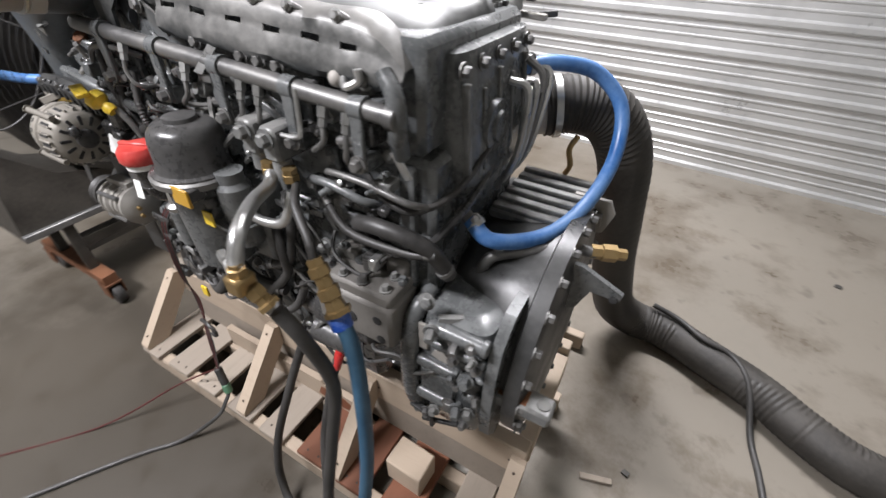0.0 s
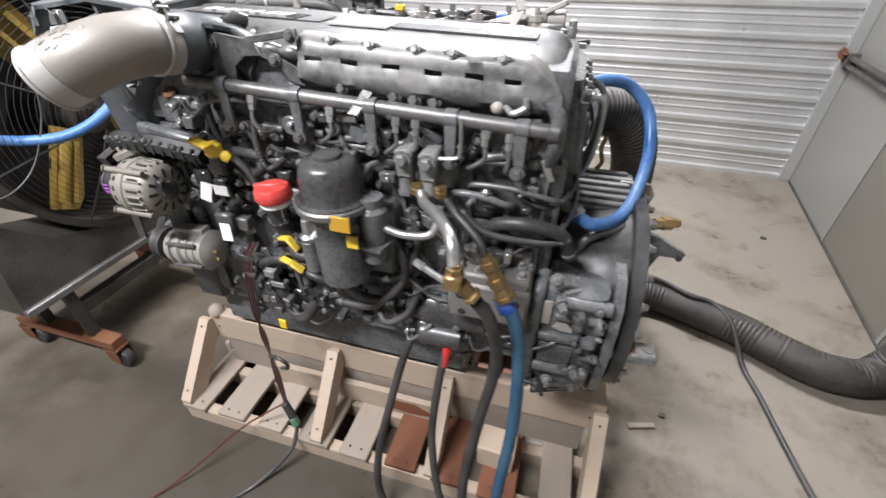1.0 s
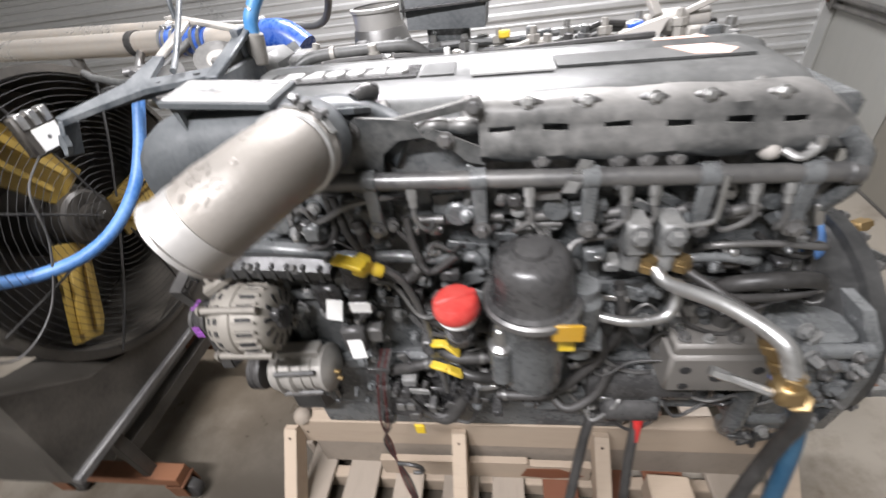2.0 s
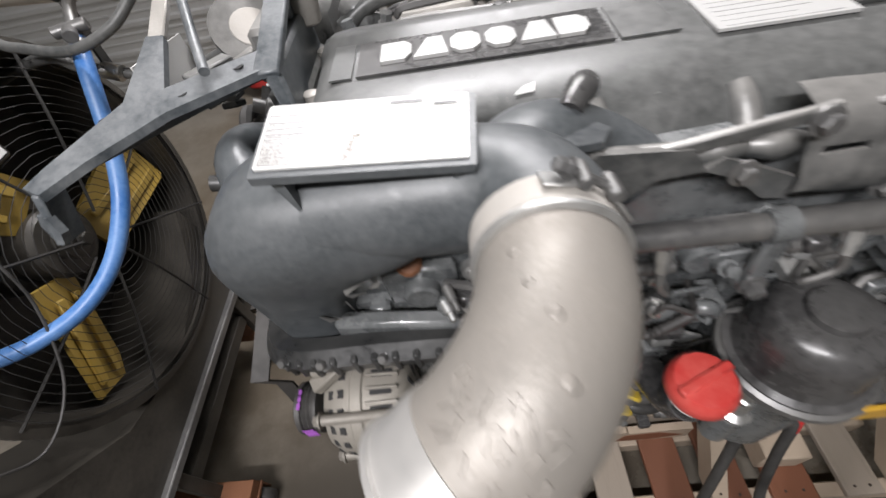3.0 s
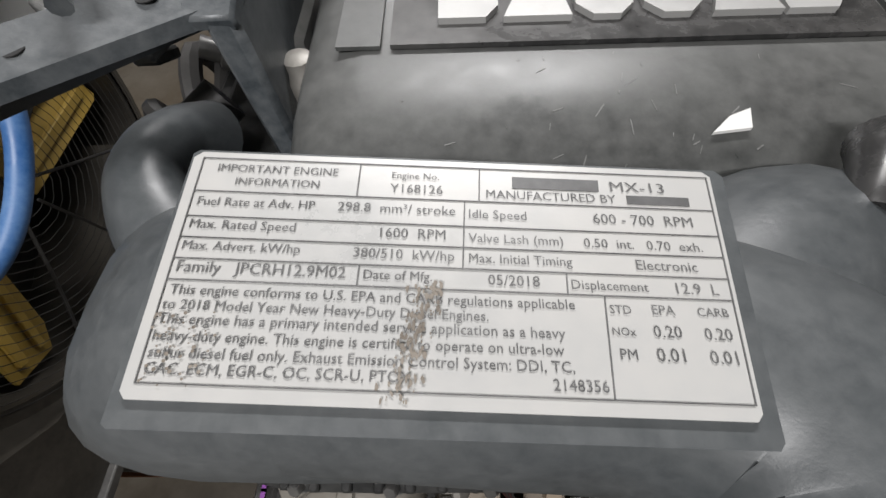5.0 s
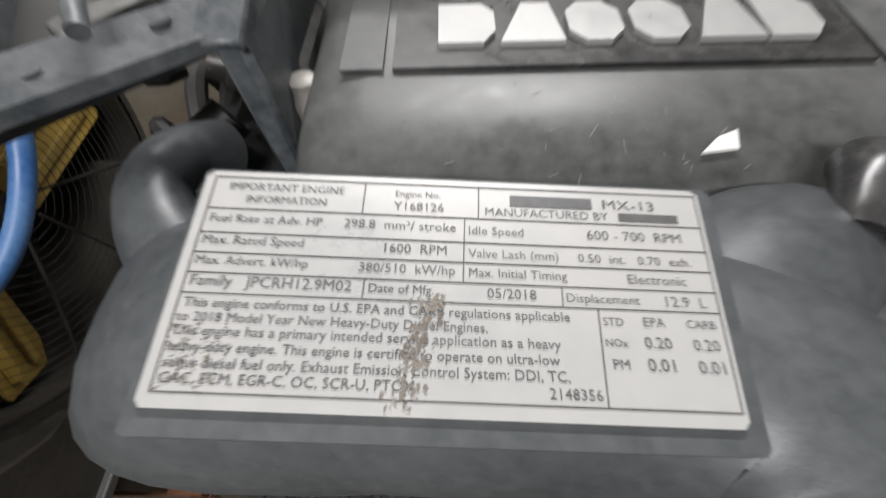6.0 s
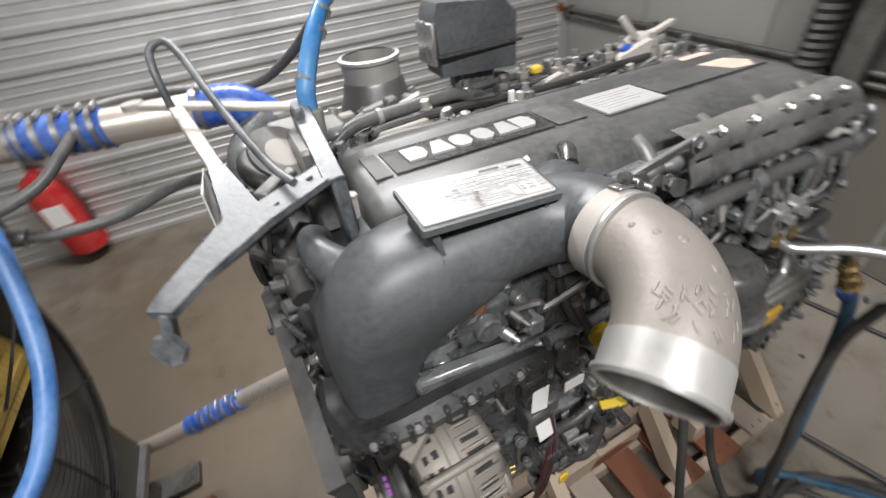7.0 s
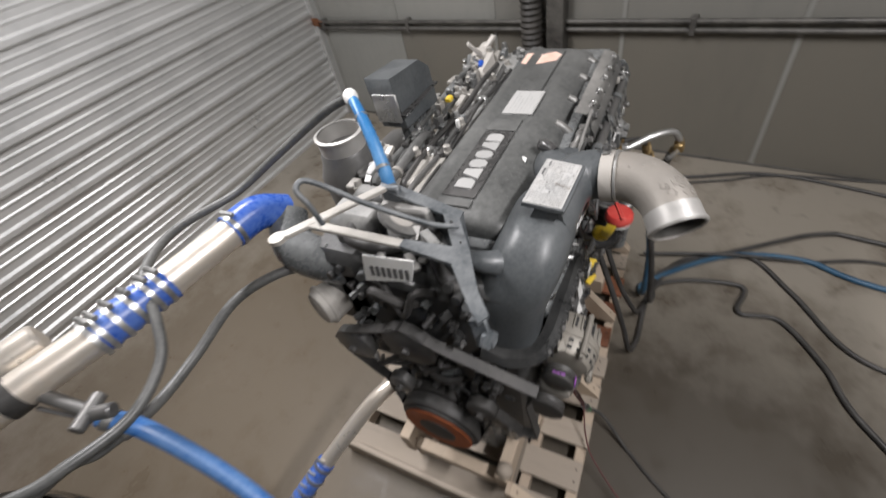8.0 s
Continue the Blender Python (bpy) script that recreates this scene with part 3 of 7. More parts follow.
part("badge_panel", slab(0.15, 0.437, -0.018, 0.062, -0.003, 0.003), M_PLASTIC, cover, "black recessed badge panel")
for a, b in ((0.118, 0.144), (0.443, 0.505)):
    part("crown_pad", slab(a, b, -0.018, 0.064, -0.003, 0.0025), M_COVER, cover)
part("crown_strip", slab(0.68, 0.99, -0.02, 0.05, -0.003, 0.004), M_COVER, cover)
# raised badge: six plain slanted blocks in place of the maker's mark
for k in range(6):
    x0, w_, h = 0.178 + k * 0.0405, 0.036, 0.043
    c = [(x0, 0.0), (x0 + w_ - 0.008, 0.0), (x0 + w_, 0.012), (x0 + w_, h - 0.01), (x0 + w_ - 0.008, h), (x0, h)]
    if k in (2, 3):
        c = [(x0 + 0.01, 0.0), (x0 + w_ - 0.01, 0.0), (x0 + w_ - 0.001, 0.011), (x0 + w_ - 0.001, h - 0.011), (x0 + w_ - 0.01, h), (x0 + 0.01, h), (x0 + 0.001, h - 0.011), (x0 + 0.001, 0.011)]
    if k in (1, 4):
        c = [(x0 - 0.002, 0.0), (x0 + w_ + 0.002, 0.0), (x0 + w_ - 0.004, h), (x0 + 0.014, h)]
    part("badge_block", Geo().prism([(x, y, top(x)) for x, y in c], (0, 0, 0.004)), M_BADGE, cover, "pale raised badge block")
lab = part("cover_label", slab(0.535, 0.675, -0.035, 0.052, -0.0025, 0.0035), M_PAPER, cover, "greyed white label with small print")
g = Geo()
for k in range(7):
    slab(0.545, 0.66 - 0.02 * (k % 3), 0.0355 - k * 0.011, 0.0372 - k * 0.011, 0.001, 0.0005, g)
part("print_line", g, M_FAINT, lab)
part("orange_sticker", Geo().prism([(0.87, 0.1, top(0.87) + 0.0045), (0.95, 0.102, top(0.95) + 0.0045), (0.955, 0.08, top(0.955) + 0.0055), (0.86, 0.08, top(0.86) + 0.0055)], (0, 0, 0.001)).prism([(0.87, 0.05, top(0.87) + 0.001), (0.95, 0.05, top(0.95) + 0.001), (0.975, 0.01, top(0.975) + 0.001), (0.95, -0.018, top(0.95) + 0.001), (0.9, -0.01, top(0.9) + 0.001), (0.885, 0.02, top(0.885) + 0.001)], (0, 0, 0.001)), M_ORANGE, cover, "torn faded orange sticker")
part("paper_chip", Geo().prism([(0.318, -0.082, top(0.32) - 0.0118), (0.338, -0.08, top(0.34) - 0.0112), (0.34, -0.068, top(0.34) - 0.0092), (0.328, -0.073, top(0.33) - 0.0096)], (0, 0, 0.002)), M_WHITE, cover)
g = Geo()


def crown(x, y):
    """Height of the cover's skin at a place on its flank."""
    return top(x) + float(np.interp(y, [q[0] for q in SECT[:5:-1]], [q[1] for q in SECT[:5:-1]]))


for k in range(46):
    if k < 30:
        x, y = rnd.gauss(0.29, 0.06), rnd.uniform(-0.11, -0.025)
    else:
        x, y = rnd.uniform(0.14, 1.0), rnd.uniform(-0.12, -0.025)
    l, a = rnd.choice((0.002, 0.004, 0.006, 0.009)), rnd.gauss(0.9, 0.7)
    q0, q1 = (x, y), (x + l * math.cos(a), min(-0.022, y + l * math.sin(a)))
    w_ = rnd.uniform(0.0002, 0.0006)
    g.prism([(q0[0], q0[1], crown(*q0) - 0.0006), (q1[0], q1[1], crown(*q1) - 0.0006), (q1[0] + w_, q1[1] - w_, crown(q1[0] + w_, q1[1] - w_) - 0.0006), (q0[0] + w_, q0[1] - w_, crown(q0[0] + w_, q0[1] - w_) - 0.0006)], (0, 0, 0.0009))
tagged(part("scuff", g, M_SCUFF, cover, "fine pale scuffs"), kind="stuff")
# bosses along the cover's foot
for k, x in enumerate((0.39, 0.53, 0.68, 0.83, 0.96)):
    part("cover_boss", Geo().tube([(x, -0.1, top(x) - 0.02), (x + 0.002, -0.12, top(x) - 0.035), (x + 0.004, -0.15, top(x) - 0.07)], (0.011, 0.014, 0.017), 14), M_SHIELD, cover)
    part("boss_bolt", Geo().hexa((x + 0.06, -0.148, top(x) - 0.075), (0, -1, 0.4), 0.008, 0.01), M_GREYST, cover)
for x, y in ((0.082, 0.008), (0.084, -0.12), (0.084, 0.12)):
    part("cover_lug", Geo().lathe((x, y, 1.27), (0, 0, 1), [(0, 0.014), (0.085, 0.014), (0.09, 0.01), (0.098, 0.01), (0.1, 0.006)], 12), M_CASTDIRT, cover)

# slotted shield plate and its bolts
SH_ROWS = ((-0.15, 1.378), (-0.176, 1.373), (-0.187, 1.362), (-0.19, 1.3435), (-0.192, 1.3345), (-0.201, 1.318), (-0.203, 1.302), (-0.196, 1.29), (-0.186, 1.287))
SH_HOLES = ((0.583, 0.038), (0.659, 0.036), (0.744, 0.036), (0.826, 0.034), (0.903, 0.034), (0.972, 0.03))


def slotted_sheet():
    """The bent sheet with a row of slots, one skin with thickness; it tapers to a rounded wing at its rear end."""
    xs = [0.55, 0.556]
    for x, w_ in SH_HOLES:
        xs += [x - w_ / 2, x - w_ / 6, x + w_ / 6, x + w_ / 2]
    xs += [1.0, 1.02, 1.04, 1.052, 1.06]
    n, vs = len(SH_ROWS), []
    for back in (0, 0.004):
        for x in xs:
            k = max(0.0, (x - 0.99) / 0.07) ** 2
            for i, (y, z) in enumerate(SH_ROWS):
                zz = z - 0.045 * (x - 0.58)
                vs.append((x, y + back, zz + (1.283 - zz) * 0.75 * k + 0.0015 * math.sin(x * 47 + i)))
    solid_cell = lambda i, j: 0 <= i < len(xs) - 1 and 0 <= j < n - 1 and not (j == 3 and any(x - w_ / 2 - 1e-4 <= xs[i] < x + w_ / 2 - 1e-4 for x, w_ in SH_HOLES))
    off, fs = len(xs) * n, []
    for i in range(len(xs) - 1):
        for j in range(n - 1):
            if not solid_cell(i, j):
                continue
            a, b, c, d = i * n + j, (i + 1) * n + j, (i + 1) * n + j + 1, i * n + j + 1
            fs += [(a, d, c, b), (a + off, b + off, c + off, d + off)]
            for (p, q), nb in (((a, b), (i, j - 1)), ((b, c), (i + 1, j)), ((c, d), (i, j + 1)), ((d, a), (i - 1, j))):
                if not solid_cell(*nb):
                    fs.append((p, q, q + off, p + off))
    return Geo().add(vs, fs)


shield = part("slotted_shield", slotted_sheet(), M_SHIELD, eng, "dusty grey slotted steel shield plate")
part("shield_arm", Geo().beam((0.42, -0.188, 1.36), (0.556, -0.19, 1.383), 0.014, 0.008, (0, -1, 0)), M_SHIELD, shield)
part("shield_arm", Geo().prism([(0.465, -0.188, 1.338), (0.5, -0.188, 1.322), (0.53, -0.188, 1.292), (0.556, -0.188, 1.286), (0.556, -0.188, 1.312), (0.52, -0.188, 1.33), (0.48, -0.188, 1.35)], (0, -0.006, 0)), M_SHIELD, shield)
part("shield_foot", Geo().prism([(0.345, -0.187, 1.3), (0.36, -0.187, 1.255), (0.39, -0.187, 1.255), (0.4, -0.187, 1.315), (0.428, -0.187, 1.335), (0.468, -0.187, 1.338), (0.45, -0.187, 1.365), (0.37, -0.187, 1.375), (0.343, -0.187, 1.355)], (0, -0.007, 0)), M_SHIELD, shield)
part("end_arm", Geo().tube([(1.035, -0.2, 1.3), (1.058, -0.208, 1.27), (1.06, -0.208, 1.22), (1.052, -0.19, 1.18)], (0.012, 0.014, 0.014, 0.013), 10), M_PAINT, shield)
for k, (x, z) in enumerate(((0.62, 1.383), (0.7, 1.378), (0.79, 1.374), (0.86, 1.371), (0.95, 1.366))):
    part("shield_ear", Geo().tube([(x - 0.026, -0.17, z - 0.017), (x - 0.01, -0.178, z - 0.011), (x + 0.004, -0.18, z - 0.01), (x + 0.022, -0.176, z - 0.016)], (0.0025, 0.005, 0.0055, 0.003), 10), M_GREYST, shield)
    part("ear_bolt", Geo().hexa((x, -0.183, z - 0.011), (0, -1, 0.3), 0.0065, 0.006), M_STEEL, shield)
for x, z in ((0.36, 1.36), (0.545, 1.38), (0.5, 1.335), (0.75, 1.284), (0.79, 1.282), (0.83, 1.28), (0.64, 1.292), (0.37, 1.27), (1.0, 1.285)):
    part("shield_bolt", Geo().hexa((x, -0.195, z - 0.004), (0, -1, 0.15), 0.009, 0.009), M_GREYST, shield)
part("bright_clip", Geo().tube([(0.965, -0.2, 1.28), (0.98, -0.215, 1.275), (1.0, -0.21, 1.285), (1.0, -0.21, 1.3)], 0.006, 8), M_STEEL, shield)
part("pale_boss", Geo().dome((0.95, -0.195, 1.278), (0, -1, 0), 0.014, 0.015), M_CAST, shield)

# fuel rail, its clamps, injector pipes
railp = part("fuel_rail", Geo().cyl((0.28, -0.212, 1.284), (1.058, -0.212, 1.246), 0.0145, 18).cyl((1.045, -0.212, 1.2465), (1.066, -0.212, 1.2455), 0.018, 12), M_GREYST, eng, "brushed dark steel fuel rail tube")
for x in (0.375, 0.545, 0.708, 0.869, 1.0):
    zc = 1.2842 - 0.05 * (x - 0.28)
    g = Geo().lathe((x - 0.012, -0.212, zc), (1, 0, 0), [(0, 0.0185), (0.024, 0.0185)], 16)
    g.box(x - 0.011, x + 0.011, -0.228, -0.218, zc - 0.085, zc - 0.004, 0.003).box(x - 0.012, x + 0.012, -0.226, -0.17, zc - 0.098, zc - 0.07, 0.005)
    c = part("rail_clamp", g, M_PAINT, railp)
    part("clamp_bolt", Geo().hexa((x, -0.228, zc - 0.08), (0, -1, 0), 0.01, 0.012), M_GREYST, c)
part("inspection_tag", Geo().prism([(0.665, -0.232, 1.252), (0.685, -0.232, 1.25), (0.712, -0.212, 1.29), (0.694, -0.212, 1.294)], (0, -0.0015, 0)), M_STEEL, railp, "small perforated bright metal tag")
for x in (0.44, 0.62, 0.76, 0.8, 0.935, 0.98):
    zc = 1.2842 - 0.05 * (x - 0.28)
    q = part("rail_nut", Geo().lathe((x, -0.218, zc - 0.01), (0, -0.3, -1), [(0, 0.009), (0.016, 0.009), (0.017, 0.007), (0.03, 0.007)], 6), M_STEEL, railp)
    part("injector_pipe", Geo().tube([(x, -0.226, zc - 0.035), (x + 0.002, -0.232, zc - 0.06), (x + rnd.uniform(-0.03, 0.03), -0.225, zc - 0.085), (x + rnd.uniform(-0.05, 0.05), -0.18, zc - 0.09)], 0.0045, 8), M_GREYST, q)
part("bent_bleed_pipe", Geo().tube([(0.89, -0.225, 1.26), (0.89, -0.23, 1.2), (0.88, -0.232, 1.185), (0.84, -0.235, 1.183), (0.83, -0.235, 1.183)], 0.0045, 8), M_STEEL, railp)

# fittings on the side of the head: caps, sensor bodies, studs
for k in range(16):
    x, z = 0.25 + k * 0.052 + rnd.uniform(-0.01, 0.01), rnd.choice((1.165, 1.195, 1.215))
    r, l = rnd.uniform(0.009, 0.017), rnd.uniform(0.015, 0.04)
    part("side_fitting", Geo().lathe((x, -0.17, z), (rnd.uniform(-0.2, 0.2), -1, rnd.uniform(-0.1, 0.5)), [(0, r), (l * 0.7, r), (l * 0.72, r * 0.7), (l, r * 0.7), (l * 1.05, r * 0.4)], rnd.choice((6, 12))), rnd.choice((M_PAINT, M_PAINT2, M_GREYST, M_STEEL)), head)
for k in range(6):
    x = 0.43 + k * 0.1
    part("bright_sleeve", Geo().cyl((x, -0.19, 1.19 - 0.01 * k * 0.3), (x + 0.05, -0.19, 1.188), 0.009, 12).cyl((x, -0.188, 1.168), (x + 0.045, -0.188, 1.168), 0.007, 12), M_GREYST, head)
for x, z in ((0.78, 1.168), (0.83, 1.165)):
    part("valve_block", Geo().box(x - 0.018, x + 0.018, -0.25, -0.17, z - 0.03, z + 0.03, 0.005).lathe((x, -0.23, z - 0.03), (0, 0, -1), [(0, 0.017), (0.03, 0.017), (0.032, 0.012)], 14).hexa((x, -0.25, z + 0.012), (0, -1, 0), 0.012, 0.012), M_PAINT2, head)
    part("orange_fitting", Geo().lathe((x + 0.025, -0.24, 1.128), (0, 0, -1), [(0, 0.013), (0.01, 0.013), (0.011, 0.0145), (0.024, 0.0145)], 6), M_BRASS, head)
for x0, x1, z, r in ((0.9, 1.09, 1.125, 0.006), (0.86, 1.0, 1.1, 0.008), (0.25, 0.5, 1.13, 0.012), (0.5, 0.56, 1.12, 0.01)):
    part("side_pipe", Geo().tube([(x0, -0.18, z - 0.03), (x0 + 0.015, -0.21, z), ((x0 + x1) / 2, -0.215, z + 0.003), (x1 - 0.02, -0.21, z - 0.012), (x1, -0.18, z - 0.03)], r, 10), M_GREYST if r < 0.007 else M_PAINT, head)

# lower side: hoses and lines, bolts, brackets
for k in range(34):
    x, z = rnd.uniform(0.1, 1.05), rnd.uniform(0.66, 1.1)
    part("block_bolt", Geo().hexa((x, -0.178, z), (0, -1, 0), rnd.uniform(0.008, 0.012), rnd.uniform(0.01, 0.022)), rnd.choice((M_PAINT, M_PAINT2, M_GREYST)), block)
for k in range(14):
    x, z = rnd.uniform(0.2, 0.95), rnd.uniform(0.66, 1.08)
    a = rnd.uniform(-0.5, 0.5)
    part("side_bracket", Geo().beam((x, -0.19, z), (x + 0.07 * math.cos(a), -0.2, z + 0.07 * math.sin(a)), 0.028, 0.006, (0, -1, 0)).hexa((x + 0.01, -0.2, z), (0, -1, 0), 0.008, 0.008), rnd.choice((M_PAINT, M_PAINT2)), block)
HOSES = (
    (((0.72, -0.2, 0.98), (0.76, -0.23, 0.9), (0.74, -0.22, 0.82), (0.66, -0.23, 0.74), (0.55, -0.22, 0.72)), 0.011),
    (((0.78, -0.2, 1.04), (0.79, -0.22, 0.95), (0.76, -0.22, 0.87), (0.7, -0.23, 0.84)), 0.01),
    (((0.4, -0.19, 1.0), (0.45, -0.22, 0.97), (0.52, -0.22, 0.96), (0.57, -0.2, 0.93)), 0.017),
    (((0.42, -0.2, 0.87), (0.47, -0.235, 0.875), (0.54, -0.23, 0.87)), 0.013),
    (((0.42, -0.2, 0.81), (0.5, -0.235, 0.81), (0.56, -0.22, 0.78)), 0.012),
    (((0.57, -0.2, 0.99), (0.55, -0.24, 0.93), (0.56, -0.23, 0.84), (0.62, -0.23, 0.77), (0.72, -0.22, 0.76)), 0.013),
    (((0.66, -0.2, 0.72), (0.7, -0.24, 0.7), (0.76, -0.23, 0.74), (0.79, -0.21, 0.82)), 0.01),
    (((0.95, -0.18, 1.0), (0.97, -0.21, 1.04), (1.03, -0.22, 1.055), (1.1, -0.2, 1.03), (1.13, -0.17, 0.96)), 0.015),
    (((0.88, -0.2, 1.06), (0.95, -0.22, 1.02), (1.06, -0.21, 1.01), (1.12, -0.2, 1.02)), 0.008),
    (((0.3, -0.2, 0.78), (0.36, -0.22, 0.82), (0.42, -0.22, 0.84)), 0.012),
    (((0.33, -0.2, 1.2), (0.35, -0.22, 1.13), (0.4, -0.23, 1.09), (0.44, -0.22, 1.12)), 0.011),
)
for pts, r in HOSES:
    h = part("coolant_line", Geo().tube(pts, r, 10), M_BLACK, block)
    for q in (0, -1):
        a, b = Vector(pts[q]), Vector(pts[1 if q == 0 else -2])
        d = (b - a).normalized()
        part("hose_band", Geo().lathe(a + d * 0.012, d, [(0, r * 1.15), (0.009, r * 1.15)], 12), M_GREYST, h)
for pts in (((0.3, -0.2, 1.25), (0.315, -0.215, 1.18), (0.345, -0.22, 1.13), (0.37, -0.22, 1.12)), ((0.08, -0.19, 1.15), (0.2, -0.2, 1.14), (0.28, -0.2, 1.17), (0.29, -0.2, 1.25)), ((0.42, -0.21, 1.21), (0.43, -0.23, 1.15), (0.45, -0.235, 1.11), (0.5, -0.23, 1.14))):
    part("corrugated_conduit", Geo().tube(pts, 0.008, 10, 14, wave=0.0015), M_BLACK, block)

# small parts crowding the near side: studs, caps, plugs, straps, thin wires
def small_part(x, y, z):
    t = rnd.random()
    g = Geo()
    if t < 0.4:
        q = rnd.uniform(0.006, 0.014)
        l = rnd.uniform(0.012, 0.035)
        g.lathe((x, y, z), (rnd.uniform(-0.5, 0.5), -1, rnd.uniform(-0.4, 0.7)), [(0, q), (l * 0.6, q), (l * 0.62, q * 0.65), (l, q * 0.65), (l * 1.05, q * 0.3)], rnd.choice((6, 10)))
    elif t < 0.7:
        g.box(x - rnd.uniform(0.008, 0.02), x + rnd.uniform(0.008, 0.02), y - rnd.uniform(0.01, 0.03), y + 0.02, z - rnd.uniform(0.006, 0.02), z + rnd.uniform(0.006, 0.02), 0.003)
    else:
        a = rnd.uniform(0, math.pi)
        g.beam((x, y, z), (x + 0.05 * math.cos(a), y - 0.01, z + 0.05 * math.sin(a)), rnd.uniform(0.01, 0.02), 0.006, (0, -1, 0))
    return g


for k in range(150):
    x, z = rnd.uniform(0.2, 1.08), rnd.choice((rnd.uniform(1.02, 1.26), rnd.uniform(0.64, 1.1)))
    part("side_fitting", small_part(x, -0.19 - rnd.uniform(0, 0.015), z), rnd.choice((M_PAINT, M_PAINT, M_PAINT, M_PLASTIC, M_GREYST, M_PAINT2, M_STEEL)), block)
for k in range(30):
    x, z = rnd.uniform(0.24, 0.5), rnd.uniform(0.62, 1.1)
    part("side_fitting", small_part(x, -0.2 - rnd.uniform(0, 0.03), z), rnd.choice((M_PLASTIC, M_PLASTIC, M_PAINT, M_GREYST, M_PAINT2)), block)
for k in range(22):
    x, z = rnd.uniform(0.2, 0.95), rnd.uniform(0.68, 1.22)
    pts = [(x, -0.19, z)]
    for j in range(4):
        x, z = x + rnd.uniform(0.01, 0.07), z + rnd.uniform(-0.06, 0.05)
        pts.append((x, -0.205 - rnd.uniform(0, 0.03), z))
    pts.append((x + 0.02, -0.18, z - 0.02))
    part("wire", Geo().tube(pts, rnd.choice((0.0025, 0.004, 0.0055)), 6, 5), rnd.choice((M_BLACK, M_BLACK, M_GREYST, M_PLASTIC)), block)
for k in range(12):
    x, y = rnd.uniform(1.1, 1.23), rnd.uniform(-0.2, 0.15)
    part("housing_stud", Geo().hexa((x, -0.232 + rnd.uniform(0, 0.02), rnd.uniform(0.5, 0.93)), (rnd.uniform(0, 0.4), -1, rnd.uniform(-0.2, 0.4)), rnd.uniform(0.006, 0.012), rnd.uniform(0.008, 0.025)), rnd.choice((M_PAINT, M_PAINT2, M_GREYST)), block)

# oil filter module
of = part("oil_filter_housing", Geo().lathe((0.622, -0.262, 0.86), (0, 0.0, 1), [(0, 0.04), (0.01, 0.058), (0.12, 0.062), (0.2, 0.066), (0.21, 0.074)], 28).box(0.57, 0.74, -0.235, -0.16, 0.86, 1.05, 0.012).lathe((0.705, -0.255, 0.93), (0, 0, 1), [(0, 0.03), (0.09, 0.034), (0.13, 0.034), (0.14, 0.026), (0.16, 0.026)], 18).prism([(0.64, -0.3, 0.985), (0.735, -0.3, 0.975), (0.745, -0.25, 0.975), (0.64, -0.25, 0.99)], (0, 0, 0.006)), M_PAINT, eng, "black oil filter housing")
part("filter_cap", Geo().lathe((0.622, -0.262, 1.068), (0, 0, 1), [(0, 0.074), (0.004, 0.079), (0.016, 0.079), (0.02, 0.071), (0.03, 0.067), (0.07, 0.065), (0.088, 0.06), (0.098, 0.05), (0.102, 0.036), (0.103, 0.03), (0.11, 0.028), (0.112, 0.02)], 36), M_PLASTIC, of, "black ribbed filter cap with pale rim")
part("rim_ring", Geo().lathe((0.622, -0.262, 1.069), (0, 0, 1), [(-0.006, 0.08), (-0.003, 0.084), (0.008, 0.0845), (0.012, 0.0795)], 36), M_GREYST, of, "pale worn metal rim")
part("amber_label", Geo().box(0.648, 0.695, -0.339, -0.333, 1.045, 1.08, 0.003, Matrix.Translation((0.0, 0.0, 0.0))), M_AMBER, of, "amber plastic latch")
part("amber_stem", Geo().box(0.655, 0.69, -0.334, -0.3, 1.05, 1.075, 0.003), M_PLASTIC, of)
part("yellow_label", Geo().box(0.66, 0.69, -0.309, -0.305, 0.985, 1.017, 0.001), M_YELLOW, of)
part("drain_knob", Geo().lathe((0.675, -0.29, 1.02), (0, 0, 1), [(0, 0.012), (0.012, 0.014), (0.02, 0.01)], 12), M_PLASTIC, of)
sensor = part("oil_sensor", Geo().lathe((0.566, -0.3, 0.985), (0, 0, 1), [(0, 0.02), (0.01, 0.022), (0.016, 0.013), (0.05, 0.011), (0.052, 0.008), (0.07, 0.008), (0.072, 0.011), (0.088, 0.01)], 12), M_STEEL, of, "bright steel sensor with brass tip")
part("sensor_stand", Geo().cyl((0.566, -0.3, 0.9), (0.566, -0.3, 0.985), 0.02, 12).box(0.555, 0.6, -0.3, -0.22, 0.9, 0.93), M_PAINT, of)

# oil filler
ff = part("oil_filler_neck", Geo().lathe((0.497, -0.295, 1.02), (0, 0, 1), [(0, 0.022), (0.03, 0.024), (0.042, 0.032), (0.048, 0.032)], 20).tube([(0.497, -0.295, 1.03), (0.49, -0.27, 0.99), (0.47, -0.18, 0.97)], 0.026, 14), M_PLASTIC, eng)
part("neck_ring", Geo().lathe((0.497, -0.295, 1.062), (0, 0, 1), [(0, 0.033), (0.012, 0.034)], 24), M_WHITE, ff)
g = Geo().lathe((0.497, -0.295, 1.074), (0, 0, 1), [(0, 0.037), (0.006, 0.04), (0.022, 0.039), (0.03, 0.033), (0.032, 0.02)], 28)
d = Vector((math.cos(0.4), math.sin(0.4), 0)) * 0.036
g.beam(Vector((0.497, -0.295, 1.104)) - d, Vector((0.497, -0.295, 1.104)) + d, 0.012, 0.012)
part("filler_cap", g, M_RED, ff, "red plastic oil filler cap")

